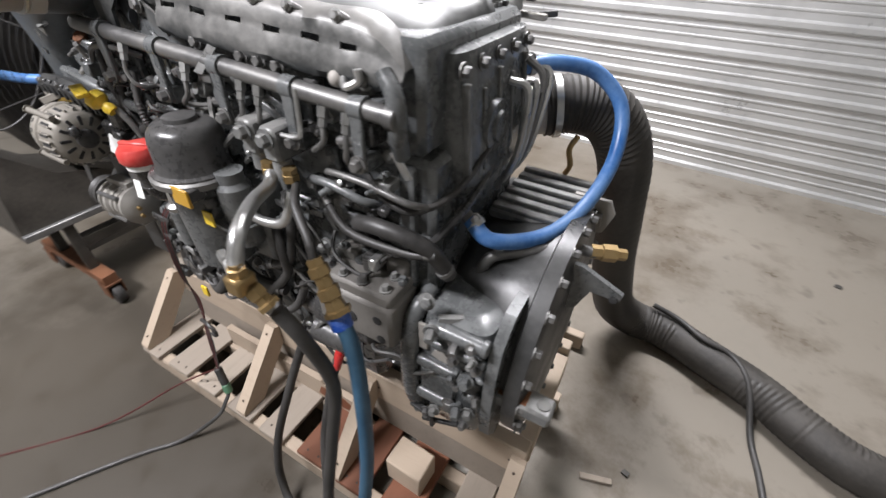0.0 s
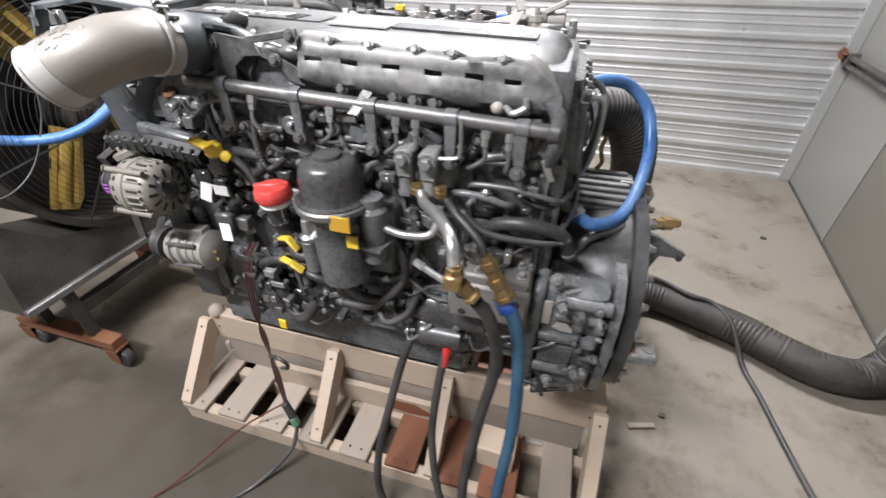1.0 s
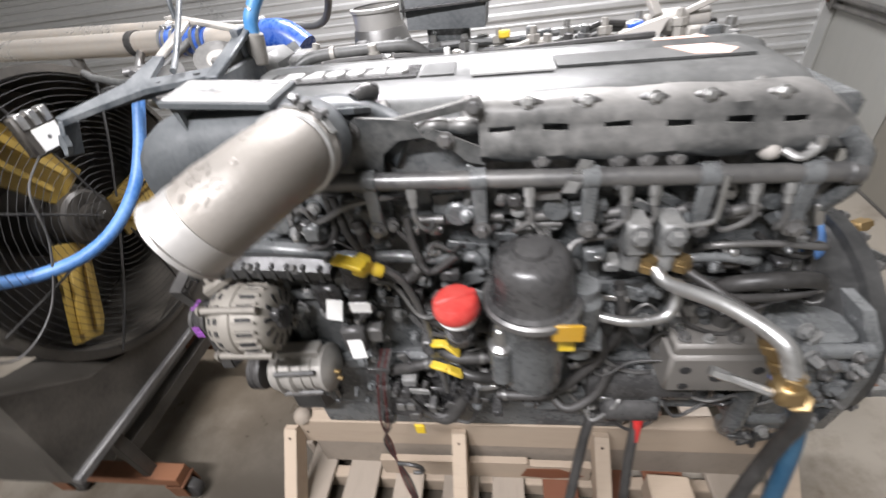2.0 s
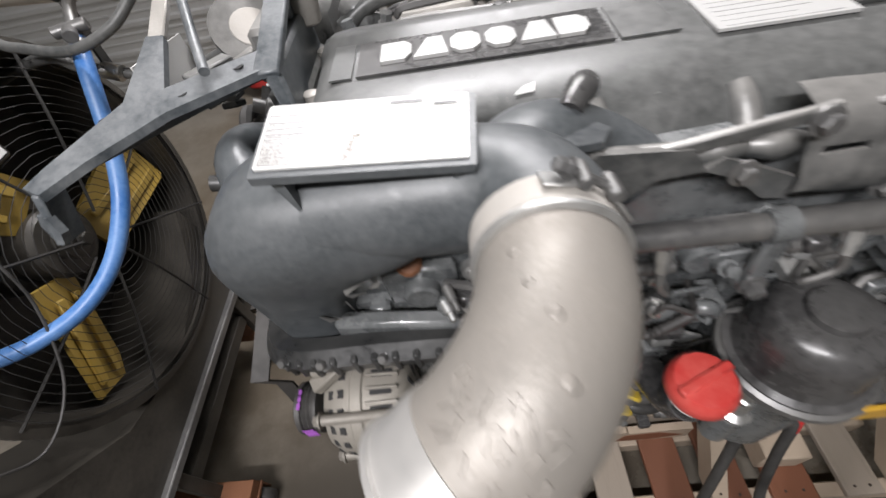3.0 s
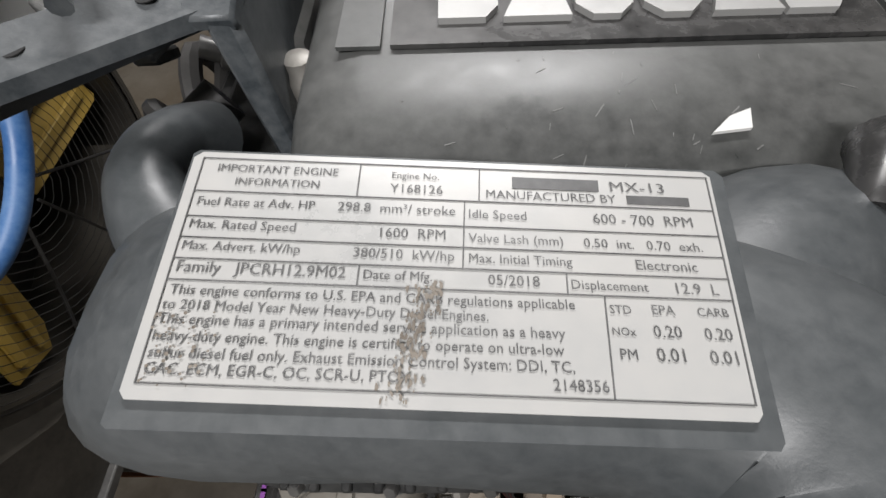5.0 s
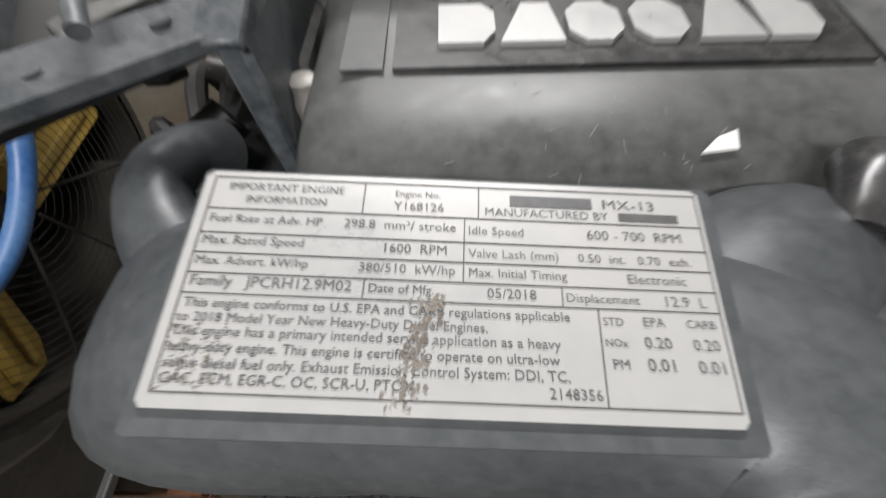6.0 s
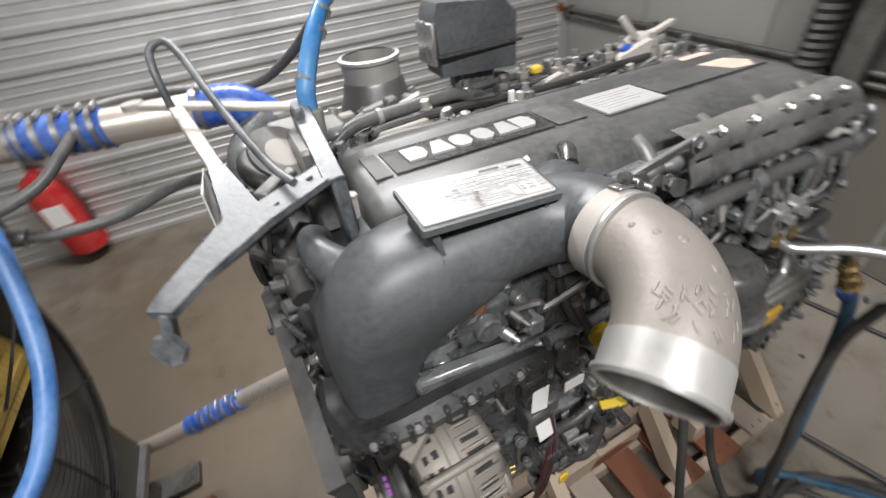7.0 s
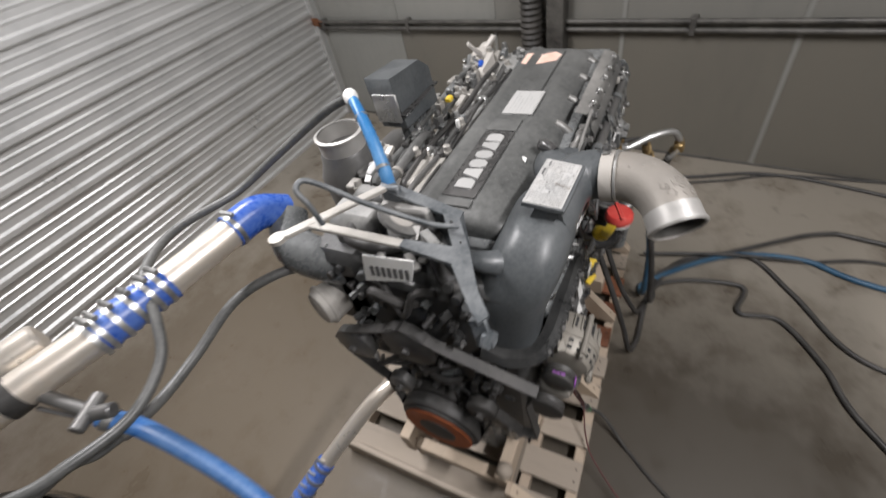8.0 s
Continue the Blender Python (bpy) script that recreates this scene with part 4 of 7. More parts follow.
# dipstick
ds = part("dipstick_tube", Geo().tube([(0.36, -0.25, 1.145), (0.4, -0.24, 1.09), (0.42, -0.22, 0.95), (0.43, -0.2, 0.7)], 0.007, 8), M_GREYST, eng)
part("dipstick_handle", Geo().lathe((0.372, -0.256, 1.133), (-0.75, -0.25, 0.6), [(0, 0.011), (0.012, 0.013), (0.02, 0.009), (0.03, 0.02), (0.045, 0.02), (0.052, 0.012)], 14).beam((0.305, -0.275, 1.178), (0.36, -0.29, 1.172), 0.024, 0.009), M_YELLOW, ds, "bright yellow dipstick handle")
for p in (((0.425, -0.232, 0.915), (0.455, -0.24, 0.925), (0.48, -0.24, 0.895)), ((0.415, -0.235, 0.852), (0.45, -0.245, 0.85), (0.478, -0.24, 0.825))):
    part("yellow_clip", Geo().beam(p[0], p[1], 0.018, 0.008).beam(p[1], p[2], 0.022, 0.009), M_YELLOW, block, "yellow plastic cable clip")
part("yellow_clip", Geo().box(0.335, 0.36, -0.235, -0.228, 0.565, 0.6), M_YELLOW, block)

# alternator
alt = part("alternator", Geo().lathe((0.005, -0.25, 1.015), (1, 0, 0), [(0, 0.045), (0.006, 0.07), (0.03, 0.085), (0.055, 0.087), (0.058, 0.091), (0.075, 0.091), (0.078, 0.087), (0.13, 0.083), (0.148, 0.068), (0.155, 0.04)], 32), M_ALT, eng, "dirty cast aluminium alternator with cooling slots")
for k in range(18):
    a = 2 * math.pi * k / 18
    d = Vector((0, math.cos(a), math.sin(a)))
    c = Vector((0.005, -0.25, 1.015))
    # Dark bars on the casing give the slots their inner shade by colour.
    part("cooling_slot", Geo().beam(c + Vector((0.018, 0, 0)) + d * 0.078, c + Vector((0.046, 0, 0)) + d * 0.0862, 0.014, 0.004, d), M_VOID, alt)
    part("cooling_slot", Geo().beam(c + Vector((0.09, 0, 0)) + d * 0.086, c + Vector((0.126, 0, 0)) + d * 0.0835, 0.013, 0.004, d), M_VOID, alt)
for k in range(4):
    a = 0.6 + k * math.pi / 2
    d = Vector((0, math.cos(a), math.sin(a)))
    part("through_bolt", Geo().cyl(Vector((0.015, -0.25, 1.015)) + d * 0.091, Vector((0.15, -0.25, 1.015)) + d * 0.091, 0.009, 10).hexa(Vector((0.015, -0.25, 1.015)) + d * 0.091, (-1, 0, 0), 0.009, 0.01), M_ALT, alt)
part("mounting_ear", Geo().beam((0.0, -0.25, 1.1), (0.06, -0.215, 1.125), 0.026, 0.02).cyl((0.0, -0.225, 1.12), (0.04, -0.225, 1.12), 0.016, 14), M_ALT, alt)
for k in range(24):
    a = 2 * math.pi * (k + 0.5) / 24
    d = Vector((0, math.cos(a), math.sin(a)))
    c = Vector((0.005, -0.25, 1.015))
    part("cooling_rib", Geo().beam(c + Vector((0.082, 0, 0)) + d * 0.0865, c + Vector((0.136, 0, 0)) + d * 0.083, 0.005, 0.009, d), M_ALT, alt)
    if k % 2:
        part("end_slot", Geo().beam(c + Vector((0.1525, 0, 0)) + d * 0.038, c + Vector((0.1475, 0, 0)) + d * 0.066, 0.01, 0.006, d), M_VOID, alt)
part("rear_cap", Geo().lathe((0.158, -0.25, 1.015), (1, 0, 0), [(0, 0.03), (0.012, 0.028), (0.016, 0.02)], 20).box(0.155, 0.178, -0.285, -0.262, 1.03, 1.06, 0.004), M_PLASTIC, alt)
pul = part("alternator_pulley", Geo().lathe((-0.058, -0.25, 1.015), (1, 0, 0), [(0, 0.04), (0.004, 0.046), (0.012, 0.046), (0.014, 0.042), (0.018, 0.046), (0.022, 0.042), (0.026, 0.046), (0.03, 0.042), (0.036, 0.046), (0.042, 0.046), (0.046, 0.03)], 28), M_BLACK, alt)
for k, (a, b) in enumerate(((0.0, 0.02), (0.024, 0.01), (0.038, 0.018))):
    part("marker_stroke", Geo().box(-0.045, -0.024, -0.2965 - 0.001, -0.2958, 1.0 + k * 0.012, 1.006 + k * 0.012, 0), M_PURPLE, pul, "purple marker stroke")
    part("marker_stroke", Geo().box(-0.048, -0.042, -0.25 + a * 0.6 - 0.02, -0.25 + a * 0.6 - 0.008, 1.0608, 1.0616, 0), M_PURPLE, pul, "purple marker stroke")

resize(alt, (0.06, -0.235, 1.03), 0.82)

# compressor
cp = part("air_conditioning_compressor", Geo().lathe((-0.015, -0.22, 0.8), (1, 0.0, 0.08), [(0, 0.05), (0.008, 0.062), (0.03, 0.064), (0.032, 0.071), (0.04, 0.071), (0.042, 0.062), (0.06, 0.062), (0.066, 0.072), (0.08, 0.072), (0.086, 0.062), (0.105, 0.062), (0.107, 0.067), (0.113, 0.067), (0.115, 0.062), (0.135, 0.062), (0.137, 0.067), (0.143, 0.067), (0.145, 0.062), (0.165, 0.062), (0.168, 0.07), (0.18, 0.07), (0.19, 0.052), (0.2, 0.03)], 30).beam((0.02, -0.215, 0.875), (0.15, -0.215, 0.885), 0.04, 0.03).beam((0.0, -0.215, 0.72), (0.13, -0.215, 0.73), 0.04, 0.025), M_CASTDIRT, eng, "cast aluminium compressor with a drive pulley")
for k in range(5):
    a = k * 1.257
    d = Vector((0, math.cos(a), math.sin(a)))
    part("compressor_bolt", Geo().cyl(Vector((0.02, -0.215, 0.805)) + d * 0.077, Vector((0.145, -0.215, 0.815)) + d * 0.077, 0.008, 8), M_GREYST, cp)
part("compressor_pulley", Geo().lathe((-0.085, -0.215, 0.797), (1, 0, 0), [(0, 0.05), (0.003, 0.062), (0.01, 0.058), (0.016, 0.062), (0.022, 0.058), (0.03, 0.062), (0.04, 0.06), (0.044, 0.04)], 26), M_BLACK, cp)
for dz in (0, 0.03):
    part("copper_terminal", Geo().cyl((0.165, -0.24, 0.79 + dz), (0.2, -0.245, 0.792 + dz), 0.007, 10), M_BRASS, cp)

resize(cp, (0.12, -0.2, 0.83), 0.78, (0.02, 0, 0.0))

# round pump, starter, grey block
pm = part("fuel_pump", Geo().lathe((0.325, -0.16, 0.675), (0, -1, 0.15), [(0, 0.066), (0.05, 0.066), (0.055, 0.055), (0.062, 0.05), (0.066, 0.03)], 26).box(0.3, 0.46, -0.2, -0.15, 0.63, 0.7, 0.01), M_PLASTIC, eng, "round black plastic pump cover")
part("pump_label", Geo().box(0.305, 0.325, -0.2335, -0.228, 0.668, 0.69, 0.0005).box(0.33, 0.35, -0.2335, -0.228, 0.67, 0.692, 0.0005), M_STEEL, pm)
part("pump_hose", Geo().tube([(0.36, -0.2, 0.63), (0.42, -0.22, 0.62), (0.46, -0.21, 0.67), (0.48, -0.19, 0.72)], 0.018, 12), M_BLACK, pm)
st = part("starter_motor", Geo().lathe((0.74, -0.165, 0.73), (1, 0, 0.02), [(0, 0.03), (0.01, 0.05), (0.06, 0.056), (0.065, 0.06), (0.22, 0.06), (0.23, 0.05)], 24).lathe((0.78, -0.205, 0.66), (1, 0, 0.02), [(0, 0.02), (0.01, 0.034), (0.12, 0.034), (0.13, 0.02)], 18), M_PLASTIC, eng, "black starter motor")
part("starter_stud", Geo().cyl((0.77, -0.21, 0.66), (0.74, -0.215, 0.66), 0.007, 8).hexa((0.755, -0.215, 0.66), (-1, 0, 0), 0.011, 0.01), M_STEEL, st)
part("starter_tag", Geo().box(0.6, 0.63, -0.1535, -0.15, 0.612, 0.622, 0), M_WHITE, st)
part("starter_lid", Geo().box(0.63, 0.76, -0.2, -0.14, 0.62, 0.7, 0.01), M_PAINT, st)
gb = part("grey_valve_body", Geo().box(0.875, 1.06, -0.262, -0.11, 0.8, 0.905, 0.007).box(0.88, 1.055, -0.255, -0.12, 0.9, 0.93, 0.006).box(0.89, 0.94, -0.2, -0.13, 0.92, 0.955, 0.006).box(1.0, 1.05, -0.19, -0.13, 0.92, 0.965, 0.006), M_VALVE, eng, "bare grey cast valve body with bolt holes")
for x, y, r in ((0.9, -0.235, 0.008), (0.94, -0.24, 0.007), (0.985, -0.238, 0.009), (1.035, -0.236, 0.008), (0.9, -0.19, 0.007), (0.955, -0.16, 0.009), (1.03, -0.2, 0.007)):
    part("valve_screw", Geo().hexa((x, y, 0.93), (0, 0, 1), r, 0.01), rnd.choice((M_GREYST, M_PAINT2, M_STEEL)), gb)
pg = part("plug_ring", Geo().tube([(0.975, -0.195, 0.92), (0.975, -0.195, 0.935), (0.975, -0.195, 0.955)], 0.018, 20, 2, hollow=0.72), M_GREYST, gb)
# Dark discs put the shade of plug seat and bolt holes into colour.
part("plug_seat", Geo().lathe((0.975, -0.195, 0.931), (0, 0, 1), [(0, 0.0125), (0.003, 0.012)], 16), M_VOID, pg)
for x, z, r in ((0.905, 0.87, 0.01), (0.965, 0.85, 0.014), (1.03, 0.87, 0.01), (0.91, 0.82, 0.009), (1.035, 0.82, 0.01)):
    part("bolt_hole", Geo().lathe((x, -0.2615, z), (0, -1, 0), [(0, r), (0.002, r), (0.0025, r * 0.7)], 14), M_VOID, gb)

# flywheel housing
g = Geo().lathe((1.08, 0.06, 0.72), (1, 0, 0), [(0, 0.19), (0.04, 0.225), (0.15, 0.25), (0.19, 0.252), (0.195, 0.268), (0.225, 0.268), (0.23, 0.255), (0.238, 0.2)], 48)
g.box(1.06, 1.27, 0.07, 0.27, 0.86, 0.95, 0.03)
fw = part("flywheel_housing", g, M_FRONT, eng, "ribbed dark cast flywheel housing")
gc = part("gear_case", rounded_loft(((0.885, 1.11, 1.21, -0.185, -0.08), (0.878, 1.095, 1.235, -0.205, -0.06), (0.84, 1.084, 1.245, -0.215, -0.05), (0.7, 1.08, 1.25, -0.217, -0.05), (0.6, 1.085, 1.245, -0.213, -0.05), (0.54, 1.095, 1.23, -0.2, -0.06), (0.52, 1.12, 1.2, -0.18, -0.08)), 28, 5.0), M_PAINT, fw, "dark painted cast gear case with rounded bars")
for x0, x1, z, r in ((1.115, 1.24, 0.868, 0.015), (1.12, 1.238, 0.822, 0.011), (1.09, 1.186, 0.754, 0.015), (1.088, 1.196, 0.645, 0.017), (1.196, 1.238, 0.705, 0.012), (1.19, 1.238, 0.77, 0.006)):
    part("case_bar", Geo().lathe((x0, -0.217, z), (1, 0, 0), [(0, r * 0.55), (0.004, r * 0.9), (0.01, r), (x1 - x0 - 0.014, r * 0.93), (x1 - x0 - 0.012, r * 1.15), (x1 - x0 - 0.003, r * 1.1), (x1 - x0, r * 0.7)], 16), M_PAINT, gc)
for x, z in ((1.21, 0.868), (1.175, 0.812), (1.222, 0.815), (1.187, 0.742)):
    part("case_bolt", Geo().hexa((x, -0.228, z), (0.2, -1, 0.3), 0.008, 0.012), M_GREYST, gc)
part("raised_panel", Geo().box(1.096, 1.18, -0.224, -0.2, 0.662, 0.735, 0.006), M_PAINT, gc)
part("raised_panel", Geo().box(1.196, 1.232, -0.222, -0.2, 0.716, 0.762, 0.005), M_FRONT, gc)
part("worn_label", Geo().box(1.094, 1.113, -0.2205, -0.214, 0.792, 0.862, 0.001), M_CAST, gc, "worn pale sticker")
part("flaked_patch", Geo().prism([(1.122, -0.2205, 0.786), (1.13, -0.2205, 0.803), (1.15, -0.2205, 0.808), (1.166, -0.2205, 0.79), (1.168, -0.2205, 0.778), (1.14, -0.2205, 0.779)], (0, 0.004, 0)), M_CAST, gc, "flaked patch of bare metal")
part("case_flange", Geo().tube([(1.085, -0.15, 0.895), (1.076, -0.2, 0.865), (1.072, -0.215, 0.8), (1.07, -0.218, 0.7), (1.074, -0.214, 0.61), (1.085, -0.19, 0.545), (1.1, -0.15, 0.52)], (0.015, 0.019, 0.021, 0.021, 0.02, 0.018, 0.014), 14, 6), M_PAINT, gc)
part("case_flange", Geo().prism([(1.24, -0.16, 0.915), (1.24, -0.212, 0.87), (1.24, -0.226, 0.8), (1.24, -0.228, 0.7), (1.24, -0.218, 0.6), (1.24, -0.17, 0.53), (1.24, -0.08, 0.52), (1.24, -0.08, 0.915)], (0.022, 0, 0)), M_PAINT, gc)
part("drain_bracket", Geo().beam((1.07, -0.222, 0.578), (1.13, -0.226, 0.572), 0.016, 0.01).beam((1.124, -0.226, 0.6), (1.13, -0.226, 0.535), 0.014, 0.01).beam((1.1, -0.222, 0.535), (1.19, -0.215, 0.57), 0.01, 0.01), M_FRONT, gc)
for x, z in ((1.085, 0.557), (1.108, 0.548), (1.2, 0.575)):
    part("drain_bolt", Geo().hexa((x, -0.205, z), (0, -1, 0.2), 0.009, 0.016), M_GREYST, gc)
part("curved_arm", Geo().prism([(1.13, -0.205, 0.89), (1.16, -0.185, 0.888), (1.195, -0.14, 0.872), (1.225, -0.085, 0.895), (1.238, -0.06, 0.9), (1.243, -0.068, 0.885), (1.225, -0.11, 0.86), (1.2, -0.155, 0.845), (1.16, -0.2, 0.858), (1.13, -0.215, 0.864)], (0.006, -0.01, 0)).lathe((1.236, -0.075, 0.893), (0.3, -0.9, 0.2), [(0, 0.014), (0.014, 0.014), (0.015, 0.007)], 14), M_PAINT2, fw, "dusty grey curved lifting arm")
for k in range(24):
    a = 2 * math.pi * k / 24
    part("housing_bolt", Geo().hexa((1.305, 0.06 + 0.26 * math.cos(a), 0.72 + 0.26 * math.sin(a)), (1, 0, 0), 0.009, 0.012), M_GREYST, fw)
part("top_rib_plate", Geo().box(1.1, 1.29, 0.06, 0.29, 0.945, 0.968, 0.006), M_PAINT2, fw)
for k in range(6):
    part("top_rib", Geo().box(1.105, 1.285 - 0.012 * (k % 2), 0.064 + k * 0.039, 0.084 + k * 0.039, 0.967, 0.978, 0.004), M_PAINT2, fw)
lug = part("mounting_lug", Geo().box(1.24, 1.37, -0.205, -0.155, 0.7, 0.735, 0.006).box(1.22, 1.27, -0.2, -0.1, 0.66, 0.74, 0.01), M_PAINT2, fw)
part("rust_patch", Geo().lathe((1.29, -0.18, 0.7345), (0, 0, 1), [(0, 0.022), (0.003, 0.02)], 14).box(1.255, 1.32, -0.2, -0.165, 0.734, 0.7365, 0.001), M_RUST, lug)
part("lug_bush", Geo().lathe((1.35, -0.18, 0.735), (0, 0, 1), [(0, 0.014), (0.003, 0.013), (0.0035, 0.008)], 14), M_GREYST, lug)
hb = part("hanger_bracket", Geo().prism([(1.285, -0.01, 0.95), (1.33, 0.0, 0.942), (1.415, 0.02, 0.888), (1.412, 0.02, 0.872), (1.355, 0.01, 0.88), (1.335, 0.0, 0.835), (1.285, -0.01, 0.815)], (0, 0.012, 0)), M_PAINT, fw)
# Flat dark disc paints the shaded eye.
part("hanger_eye", Geo().lathe((1.4, 0.012, 0.88), (0, -1, 0), [(0, 0.008), (0.004, 0.008), (0.005, 0.004)], 14), M_VOID, hb)
part("outer_bracket", Geo().prism([(1.25, 0.2, 0.98), (1.33, 0.2, 0.98), (1.345, 0.2, 0.95), (1.33, 0.2, 0.9), (1.25, 0.2, 0.88)], (0, 0.012, 0)).lathe((1.29, 0.2, 0.95), (0, -1, 0), [(0, 0.013), (0.002, 0.012)], 12).lathe((1.31, 0.2, 0.92), (0, -1, 0), [(0, 0.013), (0.002, 0.012)], 12), M_CASTDIRT, fw, "grey bracket plate with rusty holes")
tp = part("test_pipe", Geo().tube([(1.12, -0.05, 0.87), (1.15, -0.07, 0.915), (1.17, -0.06, 0.945), (1.23, -0.02, 0.955), (1.29, 0.04, 0.945), (1.34, 0.06, 0.94)], 0.012, 12), M_GREYST, eng, "bent steel pipe with a brass tip")
part("pipe_nut", Geo().lathe((1.115, -0.048, 0.862), (0.4, -0.2, 0.8), [(0, 0.018), (0.022, 0.018), (0.024, 0.014), (0.036, 0.014)], 6).lathe((1.27, 0.022, 0.948), (0.75, 0.6, -0.1), [(0, 0.018), (0.02, 0.018)], 6), M_STEEL, tp)
part("brass_tip", Geo().lathe((1.33, 0.058, 0.942), (0.9, 0.4, -0.05), [(0, 0.015), (0.02, 0.015), (0.022, 0.018), (0.05, 0.018), (0.052, 0.012), (0.07, 0.012)], 6), M_BRASS, tp)

# silver pipes and brass couplings on the side
sp = part("silver_fuel_pipe", Geo().tube([(0.815, -0.245, 1.11), (0.83, -0.27, 1.1), (0.88, -0.34, 1.12), (0.92, -0.4, 1.115), (0.932, -0.425, 1.08)], 0.0115, 12), M_STEEL, eng, "bright steel bent fuel pipe")
bq = part("brass_elbow", Geo().box(0.914, 0.952, -0.446, -0.405, 1.03, 1.068, 0.005).lathe((0.933, -0.425, 1.068), (0, 0, 1), [(0, 0.017), (0.014, 0.017), (0.016, 0.013), (0.024, 0.013)], 6).lathe((0.945, -0.42, 1.035), (0.55, 0.15, -0.7), [(0, 0.018), (0.02, 0.018), (0.022, 0.015), (0.034, 0.016), (0.036, 0.022), (0.046, 0.022)], 6), M_BRASS, sp, "brass elbow fitting")
part("bleed_nipple", Geo().cyl((0.915, -0.425, 1.04), (0.86, -0.4, 1.045), 0.008, 8).cyl((0.86, -0.4, 1.045), (0.835, -0.39, 1.05), 0.01, 6), M_STEEL, bq)
part("black_fuel_pipe", Geo().tube([(0.865, -0.24, 1.1), (0.9, -0.28, 1.09), (0.95, -0.31, 1.06), (0.965, -0.32, 1.03)], 0.008, 10), M_BLACK, eng)
resize(bq, (0.932, -0.425, 1.07), 0.82)
b2 = part("brass_coupling", Geo().lathe((0.965, -0.32, 1.035), (0.5, -0.15, -0.85), [(0, 0.014), (0.012, 0.014), (0.014, 0.018), (0.03, 0.018), (0.032, 0.014), (0.05, 0.014), (0.052, 0.019), (0.07, 0.019), (0.072, 0.015), (0.09, 0.018), (0.092, 0.024), (0.1, 0.024)], 6), M_BRASS, eng, "stack of brass hose couplings")
part("cross_pipe", Geo().tube([(0.73, -0.26, 1.02), (0.78, -0.275, 1.02), (0.835, -0.27, 1.025), (0.852, -0.26, 1.05), (0.855, -0.245, 1.085)], 0.009, 12), M_STEEL, eng)
part("fuel_line_drop", Geo().tube([(0.8, -0.2, 0.97), (0.795, -0.22, 0.91), (0.79, -0.21, 0.86)], 0.002, 6), M_BLACK, eng)

# wiring tags and plugs
for x, z, tilt in ((0.25, 1.025, 0.2), (0.266, 0.908, -0.1)):
    wt = part("wiring_plug", Geo().box(x - 0.03, x + 0.02, -0.235, -0.19, z - 0.02, z + 0.05, 0.006).tube([(x, -0.2, z + 0.04), (x + 0.02, -0.21, z + 0.07), (x + 0.05, -0.2, z + 0.09)], 0.009, 8), M_PLASTIC, eng)
    part("paper_tag", Geo().box(-0.016, 0.016, -0.001, 0.001, -0.024, 0.024, 0, pose(x, -0.239, z, -12, 0, 0) @ pose(0, 0, 0, 0, math.degrees(tilt), 0)), M_WHITE, wt, "white folded paper tag")
part("wiring_plug", Geo().box(0.285, 0.33, -0.24, -0.19, 1.07, 1.13, 0.008).box(0.29, 0.325, -0.25, -0.2, 1.05, 1.07, 0.004), M_PLASTIC, eng)
part("plug_tag", Geo().box(0.29, 0.33, -0.253, -0.25, 1.03, 1.055, 0.001), M_WHITE, eng)
part("black_plug", Geo().box(0.2, 0.24, -0.21, -0.17, 0.98, 1.08, 0.006), M_PLASTIC, eng)
part("belt_arm", Geo().beam((0.06, -0.19, 1.15), (0.27, -0.2, 1.125), 0.026, 0.036, bev=0.009), M_PAINT, eng)

# intake manifold with the information plate
MANI_LEVELS = ((1.399, 0.065, 0.2, -0.2, -0.14), (1.393, 0.048, 0.215, -0.214, -0.125), (1.375, 0.02, 0.24, -0.23, -0.105), (1.35, -0.002, 0.25, -0.238, -0.092), (1.32, -0.018, 0.244, -0.238, -0.078), (1.295, -0.027, 0.215, -0.231, -0.064), (1.27, -0.032, 0.168, -0.222, -0.05), (1.24, -0.034, 0.128, -0.213, -0.036), (1.2, -0.036, 0.1, -0.204, -0.022), (1.15, -0.037, 0.086, -0.197, -0.01), (1.1, -0.038, 0.082, -0.192, -0.004), (1.06, -0.037, 0.08, -0.19, -0.004))
mani = part("intake_manifold", rounded_loft(MANI_LEVELS), M_MANI, eng, "smooth blue-grey painted intake manifold")
part("manifold_outlet", Geo().tube([(0.12, -0.18, 1.35), (0.2, -0.183, 1.352), (0.258, -0.188, 1.354), (0.298, -0.206, 1.358), (0.314, -0.235, 1.361), (0.3146, -0.266, 1.3643)], (0.056, 0.0575, 0.0575, 0.057, 0.056, 0.0545), 28, 8), M_MANI, mani)
part("manifold_neck", Geo().tube([(0.03, -0.125, 1.335), (0.012, -0.1, 1.35), (0.004, -0.075, 1.358), (0.006, -0.045, 1.352), (0.012, -0.02, 1.33)], (0.03, 0.025, 0.02, 0.019, 0.024), 20), M_MANI, mani, "dusty grey tapered neck")
part("rusty_cap", Geo().lathe((0.175, -0.165, 1.225), (0.1, -0.5, 0.8), [(0, 0.016), (0.02, 0.016), (0.024, 0.012)], 12), M_RUST, mani)
for x, y, z in ((0.1, -0.222, 1.245), (0.125, -0.215, 1.252), (0.078, -0.21, 1.205), (0.15, -0.215, 1.27)):
    q = [(x + rnd.uniform(-0.016, 0.016), y + rnd.uniform(-0.006, 0.006), z + rnd.uniform(-0.014, 0.014)) for k in range(5)]
    part("foil_scrap", Geo().add(q + [(a, b - 0.0012, c) for a, b, c in q], [(0, 1, 2), (0, 2, 3), (2, 4, 3), (5, 7, 6), (5, 8, 7), (7, 8, 9)]), M_STEEL, mani, "crumpled torn foil scrap")
